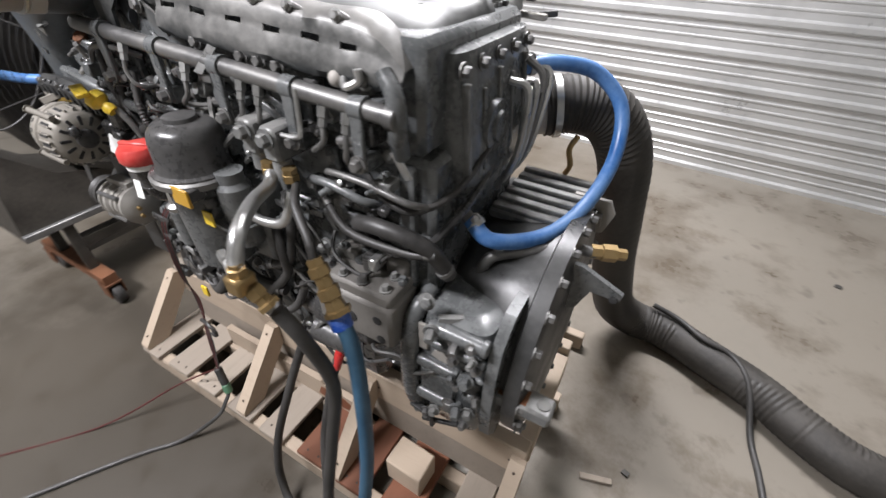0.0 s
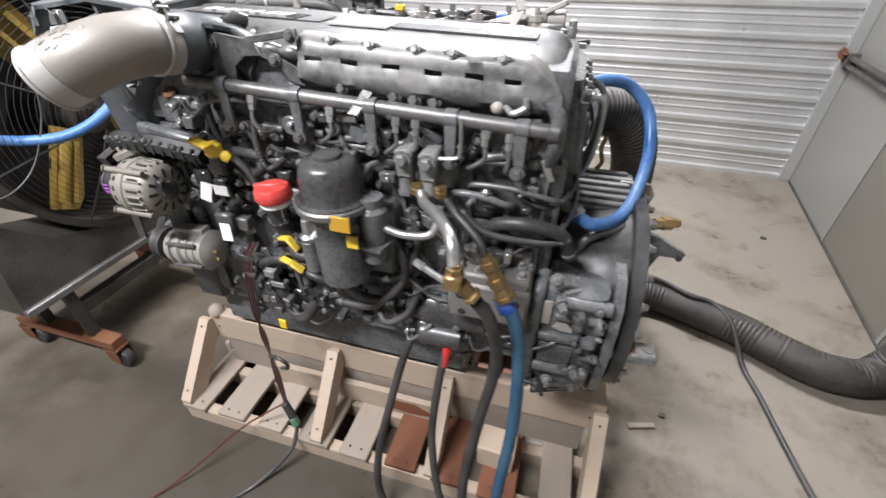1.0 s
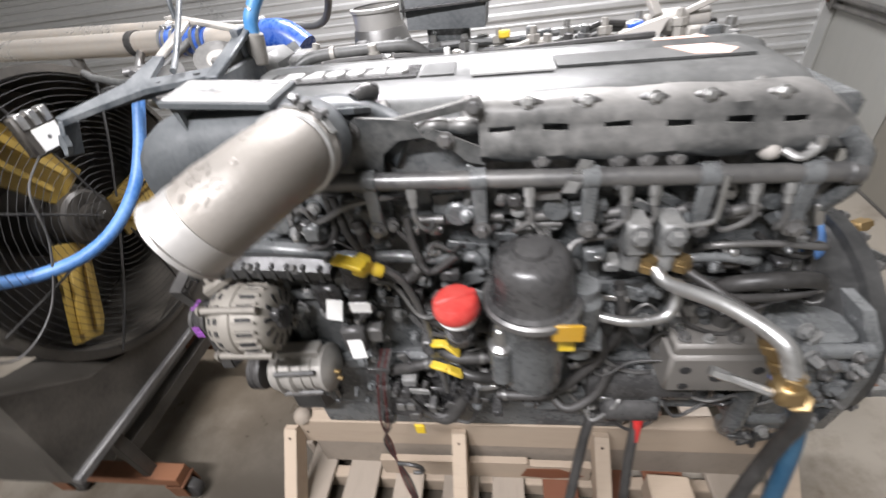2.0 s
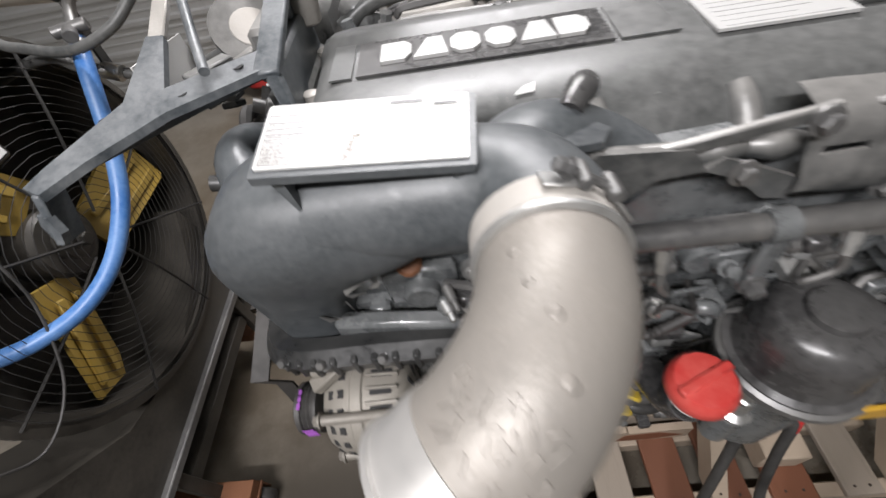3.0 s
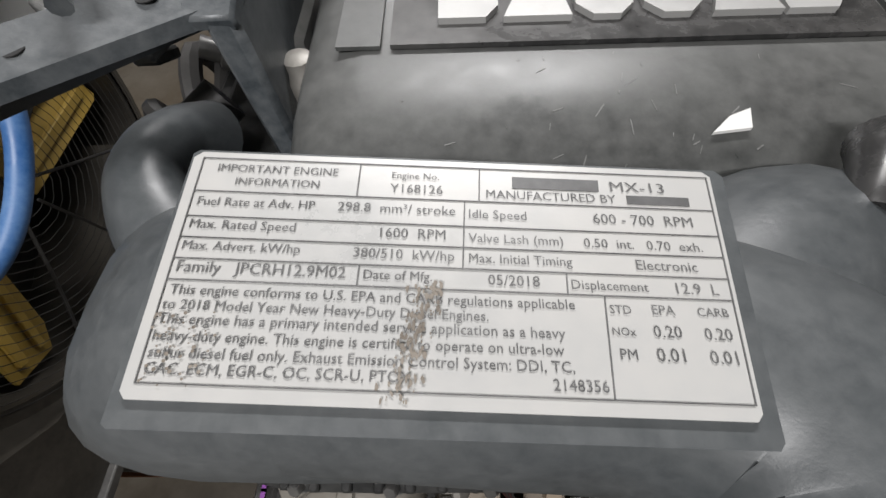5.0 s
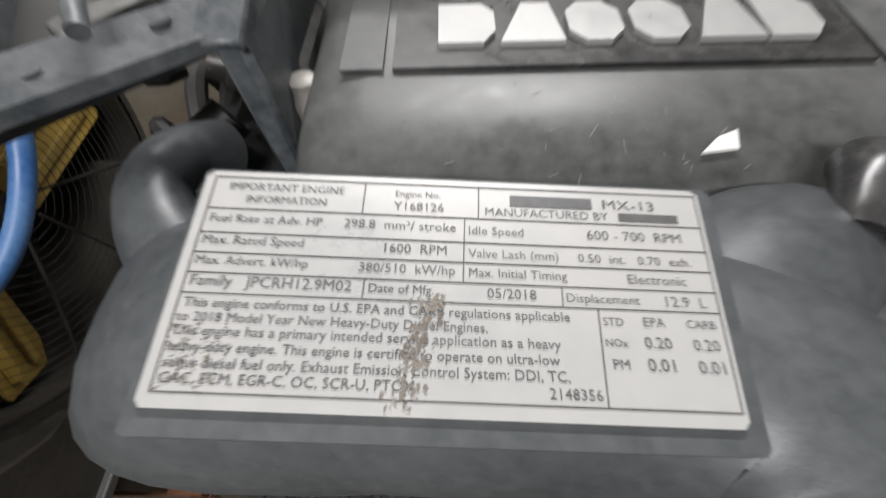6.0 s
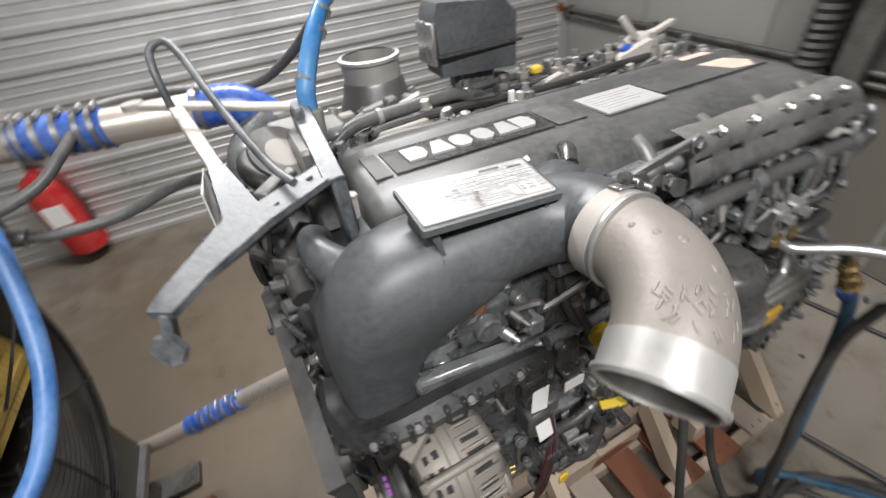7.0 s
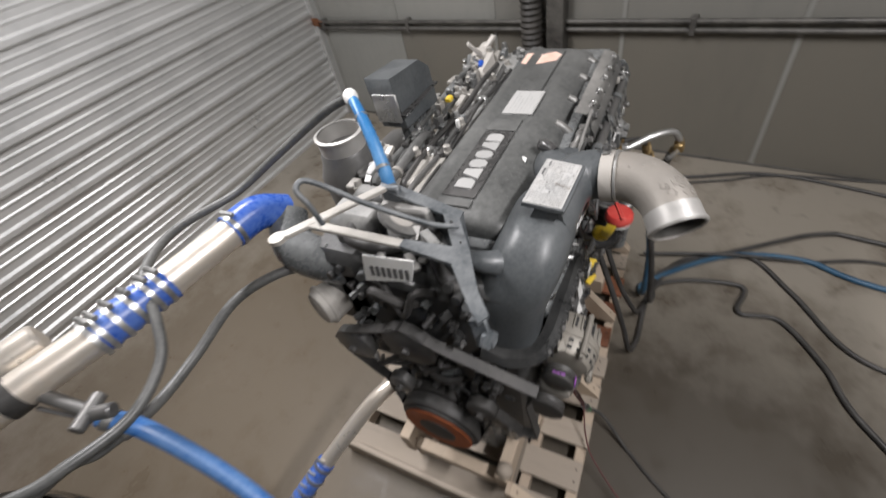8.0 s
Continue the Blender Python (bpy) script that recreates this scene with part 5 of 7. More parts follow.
part("manifold_arm", Geo().tube([(0.29, -0.185, 1.345), (0.33, -0.15, 1.35), (0.38, -0.13, 1.33), (0.43, -0.14, 1.3)], (0.058, 0.05, 0.042, 0.04), 20), M_MANI, mani)
g = Geo()
fl = [(-0.045, -0.08, 1.1), (-0.05, -0.14, 1.1), (-0.03, -0.195, 1.11), (0.02, -0.218, 1.125), (0.1, -0.222, 1.13), (0.18, -0.222, 1.125), (0.27, -0.222, 1.115)]
rim = part("ribbed_flange", g.tube(fl, 0.024, 6, 8), M_FRONT, mani)
for k, q in enumerate(smooth_path(fl, 6)[3:-1:2]):
    part("flange_rib", Geo().beam(q + Vector((-0.002, -0.008, 0.017)), q + Vector((-0.002, -0.008, -0.018)), 0.009, 0.03, (0, 1, 0), bev=0.004), M_FRONT, rim)
for k in range(6):
    p = smooth_path(fl, 6)[2 + k * 6]
    part("flange_bolt", Geo().hexa(p + Vector((-0.003, -0.015, 0.008)), (-0.2, -0.7, 0.7), 0.007, 0.009), M_GREYST, mani)
part("flange_web", Geo().box(-0.02, 0.2, -0.18, -0.1, 1.08, 1.1, 0.008), M_PAINT, mani)
# plate carried on two webs above the pipe
PC = [Vector((0.1025, -0.2195, 1.4345)), Vector((0.2635, -0.2245, 1.4195)), Vector((0.27, -0.149, 1.4255)), Vector((0.1035, -0.144, 1.4405))]
ex, ey = (PC[1] - PC[0]), (PC[3] - PC[0])
nn = ex.cross(ey).normalized()


def on_plate(u, v, up=0.0):
    """A place on the plate: shares of its length and depth."""
    return PC[0].lerp(PC[1], u).lerp(PC[3].lerp(PC[2], u), v) + nn * up


plate = part("plate_carrier", Geo().prism([on_plate(u, v, -0.0009) for u, v in ((-0.022, -0.075), (-0.012, -0.09), (1.025, -0.085), (1.035, -0.06), (1.035, 1.0), (1.02, 1.03), (0.0, 1.03), (-0.012, 1.01))], nn * -0.008), M_MANI, mani)
for u in (0.03, 0.93):
    a, b = on_plate(u, 0.02, -0.01), on_plate(u + 0.07, 0.02, -0.01)
    part("plate_web", Geo().prism([a, b, b + Vector((0, 0.02, -0.045)), a + Vector((0, 0.02, -0.045))], (0, 0.05, 0)).prism([a, b, (a + b) / 2 + Vector((-0.012 if u > 0.5 else 0.012, -0.004, -0.05))], (0, 0.01, 0)), M_MANI, mani)
sheet = part("information_plate", Geo().prism([on_plate(u, v, -0.0006) for u, v in ((0.0, 0.025), (0.01, 0.0), (0.99, 0.0), (1.0, 0.025), (1.0, 0.975), (0.985, 1.0), (0.015, 1.0), (0.0, 0.97))], nn * 0.0018), M_LABEL, mani, "silver printed information plate with a brown smear")
W, H = ex.length, ey.length
frame_m = Matrix((ex.normalized(), nn.cross(ex.normalized()), nn)).transposed().to_4x4()


def bar(g, u0, u1, v0, v1, lift=0.0013, h=0.0003):
    g.prism([on_plate(u0, v0, lift), on_plate(u1, v0, lift), on_plate(u1, v1, lift), on_plate(u0, v1, lift)], nn * h)


RULES = [(0.02, 0.99, v, v + 0.004) for v in (0.803, 0.685, 0.592, 0.503, 0.417, 0.966, 0.05)]
RULES += [(u, u + 0.0022, a, b) for u, a, b in ((0.019, 0.05, 0.97), (0.99, 0.05, 0.97), (0.32, 0.803, 0.966), (0.549, 0.803, 0.966), (0.522, 0.507, 0.803), (0.341, 0.421, 0.503), (0.704, 0.421, 0.503), (0.767, 0.054, 0.417))]
for u0, u1, v0, v1 in RULES:
    g = Geo()
    bar(g, u0, u1, v0, v1)
    part("rule_line", g, M_INK, sheet)
for u0, u1, v0, v1 in ((0.613, 0.778, 0.876, 0.931), (0.83, 0.948, 0.822, 0.862)):
    g = Geo()
    bar(g, u0, u1, v0, v1)
    part("maker_mark_bar", g, M_INK, sheet)
HEAD_WORDS = (
    ("IMPORTANT ENGINE", 0.051, 0.902, 0.237), ("INFORMATION", 0.090, 0.839, 0.163), ("Engine No.", 0.382, 0.901, 0.094), ("Y168126", 0.382, 0.832, 0.102),
    ("MX-13", 0.798, 0.880, 0.110), ("MANUFACTURED BY", 0.562, 0.823, 0.254),
)
DATA_WORDS = (
    ("Fuel Rate at Adv. HP", 0.031, 0.737, 0.222), ("298.8  mm\u00b3/ stroke", 0.289, 0.735, 0.223), ("Idle Speed", 0.530, 0.726, 0.111), ("600 - 700  RPM", 0.761, 0.725, 0.191),
    ("Max. Rated Speed", 0.029, 0.633, 0.195), ("1600  RPM", 0.367, 0.625, 0.126), ("Valve Lash (mm)", 0.532, 0.619, 0.175), ("0.50  int.   0.70  exh.", 0.740, 0.616, 0.221),
    ("Max. Advert. kW/hp", 0.028, 0.541, 0.211), ("380/510  kW/hp", 0.328, 0.535, 0.183), ("Max. Initial Timing", 0.532, 0.533, 0.188), ("Electronic", 0.829, 0.529, 0.113),
    ("Family   JPCRH12.9M02", 0.029, 0.449, 0.296), ("Date of Mfg.", 0.350, 0.449, 0.122), ("05/2018", 0.567, 0.444, 0.092), ("Displacement", 0.711, 0.441, 0.138),
    ("12.9  L", 0.890, 0.438, 0.081),
)
BODY_WORDS = (
    ("This engine conforms to U.S. EPA and CARB regulations applicable", 0.031, 0.362, 0.693), ("to 2018 Model Year New Heavy-Duty Diesel Engines.", 0.026, 0.306, 0.548), ("This engine has a primary intended service application as a heavy", 0.025, 0.253, 0.677), ("heavy-duty engine. This engine is certified to operate on ultra-low", 0.025, 0.194, 0.672),
    ("sulfur diesel fuel only. Exhaust Emission Control System: DDI, TC,", 0.026, 0.136, 0.685), ("CAC, ECM, EGR-C, OC, SCR-U, PTOX", 0.027, 0.082, 0.421), ("2148356", 0.671, 0.075, 0.090),
)
TABLE_WORDS = (
    ("STD", 0.774, 0.352, 0.038), ("EPA", 0.846, 0.354, 0.041), ("CARB", 0.924, 0.354, 0.055), ("NOx", 0.774, 0.272, 0.041),
    ("0.20", 0.844, 0.271, 0.049), ("0.20", 0.930, 0.269, 0.048), ("PM", 0.783, 0.188, 0.030), ("0.01", 0.844, 0.186, 0.048),
    ("0.01", 0.932, 0.185, 0.047),
)
for words, u, v, wide in HEAD_WORDS + DATA_WORDS + BODY_WORDS + TABLE_WORDS:
    g = Geo()
    cu = bpy.data.curves.new("words", "FONT")
    cu.body, cu.size = words, 0.0042
    cu.resolution_u = 2
    tmp = new("words", cu)
    bpy.context.view_layer.update()
    me = bpy.data.meshes.new_from_object(tmp.evaluated_get(bpy.context.evaluated_depsgraph_get()))
    co = np.array([tuple(q.co) for q in me.vertices]) if len(me.vertices) else np.zeros((1, 3))
    f = wide * W / max(1e-4, co[:, 0].max())
    g.add([on_plate(u, v, 0.0016) + ex.normalized() * (p[0] * f) + ey.normalized() * (p[1] * min(f, 1.25)) for p in co], [tuple(p.vertices) for p in me.polygons])
    bpy.data.objects.remove(tmp), bpy.data.curves.remove(cu), bpy.data.meshes.remove(me)
    part("printed_word", g, M_INK, sheet)
g = Geo()
for k in range(150):
    v = rnd.uniform(0.02, 0.45)
    u = 0.445 + 0.1 * (v - 0.2) + rnd.gauss(0, 0.014)
    s = rnd.uniform(0.002, 0.007)
    a = rnd.uniform(0, 3)
    p = [on_plate(u + s * 0.6 * math.cos(a + t) * rnd.uniform(0.5, 1.2), v + s * 2.4 * math.sin(a + t) * rnd.uniform(0.5, 1.2), 0.0019 + k * 1e-6) for t in (0, 1.05, 2.1, 3.15, 4.2, 5.25)]
    g.add(p, [(0, 1, 2, 3, 4, 5)])
for k in range(60):
    u, v, s = rnd.uniform(0.02, 0.13), rnd.uniform(0.04, 0.3), rnd.uniform(0.001, 0.004)
    g.add([on_plate(u + s * math.cos(t), v + s * 2 * math.sin(t), 0.0019 + k * 1e-6) for t in (0, 1.2, 2.5, 3.8, 5)], [(0, 1, 2, 3, 4)])
tagged(part("brown_smear", g, M_STAIN, sheet, "dry brown smear"), kind="stuff")

# cast elbow pipe
J0, D0, D1 = Vector((0.31, -0.291, 1.368)), Vector((-0.02, -0.985, 0.14)).normalized(), Vector((-0.79, -0.46, -0.42)).normalized()
BEND, RT = 0.12, 0.053
TURN = D0.angle(D1)
N0 = (D1 - D0 * D0.dot(D1)).normalized()


def elbow_at(t):
    """The elbow's middle line: a straight lead, a round bend, a straight mouth; the place and its direction."""
    if t <= 0:
        return J0 + D0 * t, D0
    if t <= BEND * TURN:
        a = t / BEND
        return J0 + (D0 * math.sin(a) + N0 * (1 - math.cos(a))) * BEND, D0 * math.cos(a) + N0 * math.sin(a)
    p, d = elbow_at(BEND * TURN)
    return p + d * (t - BEND * TURN), d


END = BEND * TURN + 0.047
EL = [elbow_at(t)[0] for t in np.linspace(-0.004, END - 0.002, 15)]
elbow = part("cast_elbow_pipe", Geo().tube(EL, RT, 36, 4, hollow=0.93), M_ELBOW, eng, "sand-cast pale aluminium elbow pipe with a machined lip")
e, d = elbow_at(END)
part("machined_lip", Geo().tube([e - d * 0.042, e - d * 0.02, e], RT + 0.0012, 36, 3, hollow=0.93).lathe(e - d * 0.008, d, [(0, RT + 0.001), (0.001, RT + 0.0042), (0.005, RT + 0.0042), (0.0065, RT + 0.001)], 36, caps=False), M_LIP, elbow, "bright machined lip")
# Thin dark lining added inside the elbow's mouth.
part("dark_bore", Geo().tube([elbow_at(t)[0] for t in np.linspace(END - 0.15, END - 0.004, 8)], RT * 0.925, 30, 3, hollow=0.985), M_BORE, elbow, "dark lining inside the bore")
cl = part("v_band_clamp", Geo().lathe(J0 - D0 * 0.001, D0, [(0, RT), (0.001, RT + 0.0045), (0.005, RT + 0.0045), (0.006, RT)], 40, caps=False), M_STEEL, elbow, "bright steel band clamp")
part("machined_collar", Geo().lathe(J0 - D0 * 0.03, D0, [(0, RT - 0.006), (0.001, RT + 0.0035), (0.026, RT + 0.0035), (0.028, RT)], 40, caps=False), M_CAST, mani, "grey machined collar")
CU = Vector((0.55, 0.2, 0.8)).normalized()
CV = CU.cross(D0).normalized()
q = J0 + CU * (RT + 0.009) - D0 * 0.014
part("clamp_screw", Geo().cyl(q - CV * 0.022, q + CV * 0.02, 0.0032, 8).cyl(q - CV * 0.012 - D0 * 0.012, q - CV * 0.012 + D0 * 0.012, 0.0055, 10).cyl(q + CV * 0.012 - D0 * 0.012, q + CV * 0.012 + D0 * 0.012, 0.0055, 10).hexa(q - CV * 0.022, -CV, 0.0055, 0.009), M_GREYST, cl)
for sg in (-1, 1):
    part("clamp_latch", Geo().beam(q + CV * 0.014 * sg - CU * 0.004, q + CV * 0.036 * sg - CU * 0.014, 0.018, 0.003, CU), M_STEEL, cl)
# raised casting marks, worn past reading
g = Geo()
for k in range(34):
    t, a = END - rnd.uniform(0.05, 0.085), rnd.uniform(-0.9, 0.5)
    p, d = elbow_at(t)
    u = (Vector((0, 0, 1)) - d * d.z).normalized()
    o = u * math.cos(a) + d.cross(u) * math.sin(a)
    tn = (d * rnd.uniform(0.3, 1) + d.cross(o) * rnd.uniform(-0.7, 0.7)).normalized()
    c = p + o * (RT + 0.0004)
    g.beam(c - tn * 0.005, c + tn * 0.005, 0.0022, 0.0016, o, bev=0.0005)
tagged(part("casting_mark", g, M_ELBOW, elbow), kind="stuff")
for k, (t, a) in enumerate(((0.05, 0.25), (0.062, -0.1), (0.03, 0.5), (0.085, -0.5))):
    p, d = elbow_at(t)
    u = (Vector((0, 0, 1)) - d * d.z).normalized()
    o = u * math.cos(a) + d.cross(u) * math.sin(a)
    part("casting_scar", Geo().dome(p + o * (RT - 0.0008), o, 0.004 + 0.001 * (k % 2), 0.0018), M_ELBOW, elbow)
for a, b in (((0.36, -0.162), 0.47), ((0.45, -0.166), 0.56)):
    part("cast_side_neck", Geo().tube([(a[0], a[1], 1.33), (a[0] + 0.03, a[1] - 0.012, 1.347), ((a[0] + b) / 2, a[1] - 0.006, 1.342), (b - 0.03, a[1] - 0.012, 1.343), (b, a[1], 1.332)], (0.01, 0.014, 0.012, 0.014, 0.01), 14), M_SHIELD, eng)
sb = part("sensor_bracket", Geo().prism([(0.328, -0.2, 1.385), (0.372, -0.195, 1.382), (0.388, -0.165, 1.372), (0.37, -0.135, 1.366), (0.335, -0.14, 1.372)], (0, 0, 0.008)).box(0.345, 0.368, -0.185, -0.15, 1.33, 1.375, 0.004), M_MANI, eng)
part("black_sensor", Geo().tube([(0.357, -0.143, 1.386), (0.364, -0.131, 1.389), (0.373, -0.117, 1.39), (0.38, -0.105, 1.386)], (0.0115, 0.0125, 0.0145, 0.0145), 18), M_PLASTIC, sb, "black rounded plastic sensor")

# ---- engine: front end ----
fr = part("front_cover", Geo().box(-0.03, 0.09, -0.17, 0.27, 0.55, 1.3, 0.02).box(-0.05, 0.0, -0.08, 0.3, 0.9, 1.28, 0.02).lathe((-0.06, 0.1, 1.1), (1, 0, 0), [(0, 0.1), (0.01, 0.12), (0.06, 0.125)], 24).box(-0.05, 0.05, 0.2, 0.36, 1.05, 1.33, 0.03), M_FRONT, eng)
for k in range(22):
    part("front_bolt", Geo().hexa((-0.032 - 0.02 * (k % 2), rnd.uniform(-0.15, 0.28), rnd.uniform(0.6, 1.25)), (-1, 0, 0), 0.009, 0.012), M_GREYST, fr)
g = Geo().lathe((-0.13, 0.1, 0.66), (1, 0, 0), [(0, 0.06), (0.004, 0.118), (0.01, 0.118), (0.012, 0.13), (0.02, 0.135), (0.05, 0.135), (0.055, 0.125), (0.06, 0.135), (0.09, 0.135), (0.1, 0.06)], 40)
dm = part("crank_damper", g, M_BLACK, fr, "black crankshaft damper")
part("orange_face", Geo().lathe((-0.1345, 0.1, 0.66), (1, 0, 0), [(0, 0.06), (0.001, 0.114), (0.004, 0.116)], 40), M_ORPAINT, dm, "rusty orange damper face")
part("hub_face", Geo().lathe((-0.14, 0.1, 0.66), (1, 0, 0), [(0, 0.04), (0.004, 0.062), (0.008, 0.062)], 24), M_BLACK, dm)
for y, z, r, m_, nm in ((0.3, 1.01, 0.062, M_GREYST, "idler_pulley"), (0.1, 1.1, 0.075, M_BLACK, "water_pump_pulley"), (-0.06, 0.85, 0.045, M_BLACK, "tensioner_pulley"), (0.2, 0.84, 0.04, M_GREYST, "idler_pulley")):
    part(nm, Geo().lathe((-0.11, y, z), (1, 0, 0), [(0, r * 0.35), (0.004, r * 0.5), (0.006, r * 0.92), (0.01, r), (0.035, r), (0.04, r * 0.9), (0.06, r * 0.4)], 28).hexa((-0.108, y, z), (-1, 0, 0), 0.011, 0.01), m_, fr)


def belt(points, wide):
    """A closed flat belt in the plane of the pulleys."""
    n, c = len(points), Vector((0, 0.05, 0.85))
    vs, fs = [], []
    for y, z in points:
        o = (Vector((0, y, z)) - c).normalized() * 0.005
        for dx, k in ((-1, 0), (1, 0), (1, 1), (-1, 1)):
            vs.append(Vector((-0.09 + dx * wide / 2, y, z)) + o * k)
    for i in range(n):
        a, b = 4 * i, 4 * ((i + 1) % n)
        fs += [(a + q, b + q, b + (q + 1) % 4, a + (q + 1) % 4) for q in range(4)]
    return Geo().add(vs, fs)



part("drive_belt", belt([(-0.19, 0.99), (-0.215, 1.06), (-0.18, 1.07), (0.02, 1.13), (0.1, 1.178), (0.16, 1.14), (0.3, 1.074), (0.355, 1.03), (0.34, 0.965), (0.24, 0.84), (0.235, 0.68), (0.16, 0.54), (0.04, 0.54), (-0.03, 0.63), (-0.1, 0.86), (-0.165, 0.79), (-0.21, 0.81)], 0.028), M_BLACK, fr)
cap = part("pale_round_cap", Geo().lathe((-0.02, 0.33, 1.15), (-1, 0.3, 0.1), [(0, 0.05), (0.05, 0.054), (0.07, 0.054), (0.085, 0.045), (0.09, 0.02)], 26), M_CAST, fr, "pale cast round cap")
part("cap_rim", Geo().lathe((-0.075, 0.348, 1.156), (-1, 0.3, 0.1), [(0, 0.055), (0.004, 0.059), (0.01, 0.059), (0.014, 0.055)], 26, caps=False), M_CAST, cap)
part("coolant_neck", Geo().tube([(0.02, 0.25, 1.22), (-0.02, 0.32, 1.27), (-0.03, 0.4, 1.3), (0.0, 0.44, 1.33), (0.04, 0.46, 1.355)], (0.05, 0.055, 0.055, 0.05, 0.045), 18), M_PAINT, fr)
tag = part("white_front_tag", Geo().prism([(-0.092, 0.115, 1.425), (-0.092, -0.005, 1.44), (-0.098, 0.01, 1.385), (-0.098, 0.13, 1.35)], (-0.002, 0, 0)), M_WHITE, fr, "white tag with illegible print")
g = Geo()
for k in range(7):
    a = 0.105 - k * 0.014
    g.prism([(-0.0965, a, 1.40 + k * 0.002), (-0.0965, a - 0.009, 1.401 + k * 0.002), (-0.099, a - 0.007, 1.375 + k * 0.002), (-0.099, a + 0.002, 1.374 + k * 0.002)], (-0.001, 0, 0))
part("print_bar", g, M_INK, tag)
for k in range(10):
    y, z = rnd.uniform(-0.08, 0.28), rnd.uniform(1.25, 1.29)
    part("front_fitting", Geo().lathe((0.04, y, z), (-1, rnd.uniform(-0.4, 0.4), rnd.uniform(-0.2, 0.6)), [(0, 0.018), (0.09, 0.016), (0.092, 0.011), (0.11, 0.011)], 10), rnd.choice((M_FRONT, M_GREYST, M_PAINT)), fr)
for pts, r in ((((0.05, 0.1, 1.33), (-0.03, 0.12, 1.38), (-0.03, 0.2, 1.39), (0.05, 0.24, 1.37)), 0.016), (((-0.03, -0.08, 1.29), (-0.03, -0.02, 1.31), (0.01, 0.02, 1.33)), 0.018)):
    part("front_hose", Geo().tube(pts, r, 12), M_BLACK, fr)
part("thermostat_housing", Geo().box(0.0, 0.09, 0.16, 0.3, 1.3, 1.41, 0.02).box(0.02, 0.08, 0.02, 0.16, 1.3, 1.375, 0.015), M_PAINT2, fr)

for k in range(46):
    y, z = rnd.uniform(-0.14, 0.25), rnd.uniform(0.75, 1.25)
    g = Geo().lathe((-0.045, y, z), (-1, rnd.uniform(-0.5, 0.5), rnd.uniform(-0.4, 0.5)), [(0, 0.014), (0.02, 0.014), (0.022, 0.009), (rnd.uniform(0.03, 0.05), 0.009)], rnd.choice((6, 10))) if k % 3 else Geo().beam((-0.05, y, z), (-0.07, y + rnd.uniform(-0.06, 0.06), z + rnd.uniform(-0.05, 0.05)), 0.022, 0.008, (1, 0, 0))
    part("front_fitting", g, rnd.choice((M_FRONT, M_FRONT, M_PLASTIC, M_BLACK, M_PAINT)), fr)
for k in range(9):
    y, z = rnd.uniform(-0.1, 0.2), rnd.uniform(0.9, 1.3)
    part("front_hose", Geo().tube([(-0.04, y, z), (-0.075, y + 0.03, z + 0.03), (-0.08, y + rnd.uniform(0.05, 0.1), z + rnd.uniform(-0.06, 0.06)), (-0.04, y + rnd.uniform(0.1, 0.16), z + rnd.uniform(-0.1, 0.06))], rnd.uniform(0.006, 0.013), 8), M_BLACK, fr)

# forked lifting bracket
bk = part("lifting_bracket", Geo().prism([(0.066, -0.02, 1.412), (0.07, 0.0, 1.412), (0.054, 0.008, 1.42), (-0.036, -0.056, 1.425), (-0.058, 0.03, 1.445), (-0.078, 0.03, 1.447), (-0.076, -0.07, 1.425), (-0.148, -0.133, 1.405), (-0.163, -0.152, 1.4), (-0.142, -0.163, 1.397), (-0.105, -0.13, 1.403), (-0.03, -0.086, 1.415)], (0, 0, 0.009)), M_BRKT, eng, "dusty grey forked lifting bracket")
part("bracket_foot", Geo().box(0.055, 0.075, -0.03, 0.15, 1.3, 1.42, 0.005).beam((0.06, -0.03, 1.415), (0.065, 0.15, 1.47), 0.03, 0.01).box(0.05, 0.066, 0.1, 0.145, 1.4, 1.475, 0.004), M_BRKT, bk)
part("bracket_bar", Geo().beam((0.055, 0.135, 1.47), (-0.15, 0.235, 1.498), 0.022, 0.009).beam((-0.068, 0.03, 1.45), (-0.1, 0.21, 1.492), 0.02, 0.009).lathe((-0.155, 0.238, 1.494), (0, 0, 1), [(0, 0.016), (0.009, 0.016)], 16), M_CASTDIRT, bk, "pale dusty flat bar")
part("ring_lug", Geo().lathe((0.015, 0.09, 1.42), (0.4, -0.5, 0.8), [(0, 0.05), (0.008, 0.05)], 24).box(0.03, 0.06, 0.03, 0.15, 1.36, 1.44, 0.006), M_SHIELD, bk)
part("ring_hole", Geo().lathe(Vector((0.015, 0.09, 1.42)) + Vector((0.4, -0.5, 0.8)).normalized() * 0.008, (0.4, -0.5, 0.8), [(0, 0.026), (0.0008, 0.025)], 20), M_CAST, bk)
part("bent_hook", Geo().beam((-0.15, -0.145, 1.4), (-0.165, -0.16, 1.345), 0.032, 0.01, (1, 0, 0)).lathe((-0.16, -0.162, 1.365), (-0.5, -1, 0.3), [(0, 0.018), (0.008, 0.018), (0.009, 0.009)], 6), M_BRKT, bk)
for p in ((-0.1, -0.08, 1.424), (-0.02, -0.06, 1.427), (0.03, -0.02, 1.426)):
    # Flat dark discs paint the shaded bolt holes.
    part("bracket_hole", Geo().lathe(p, (0, 0, 1), [(0, 0.006), (0.0006, 0.006)], 12), M_VOID, bk)
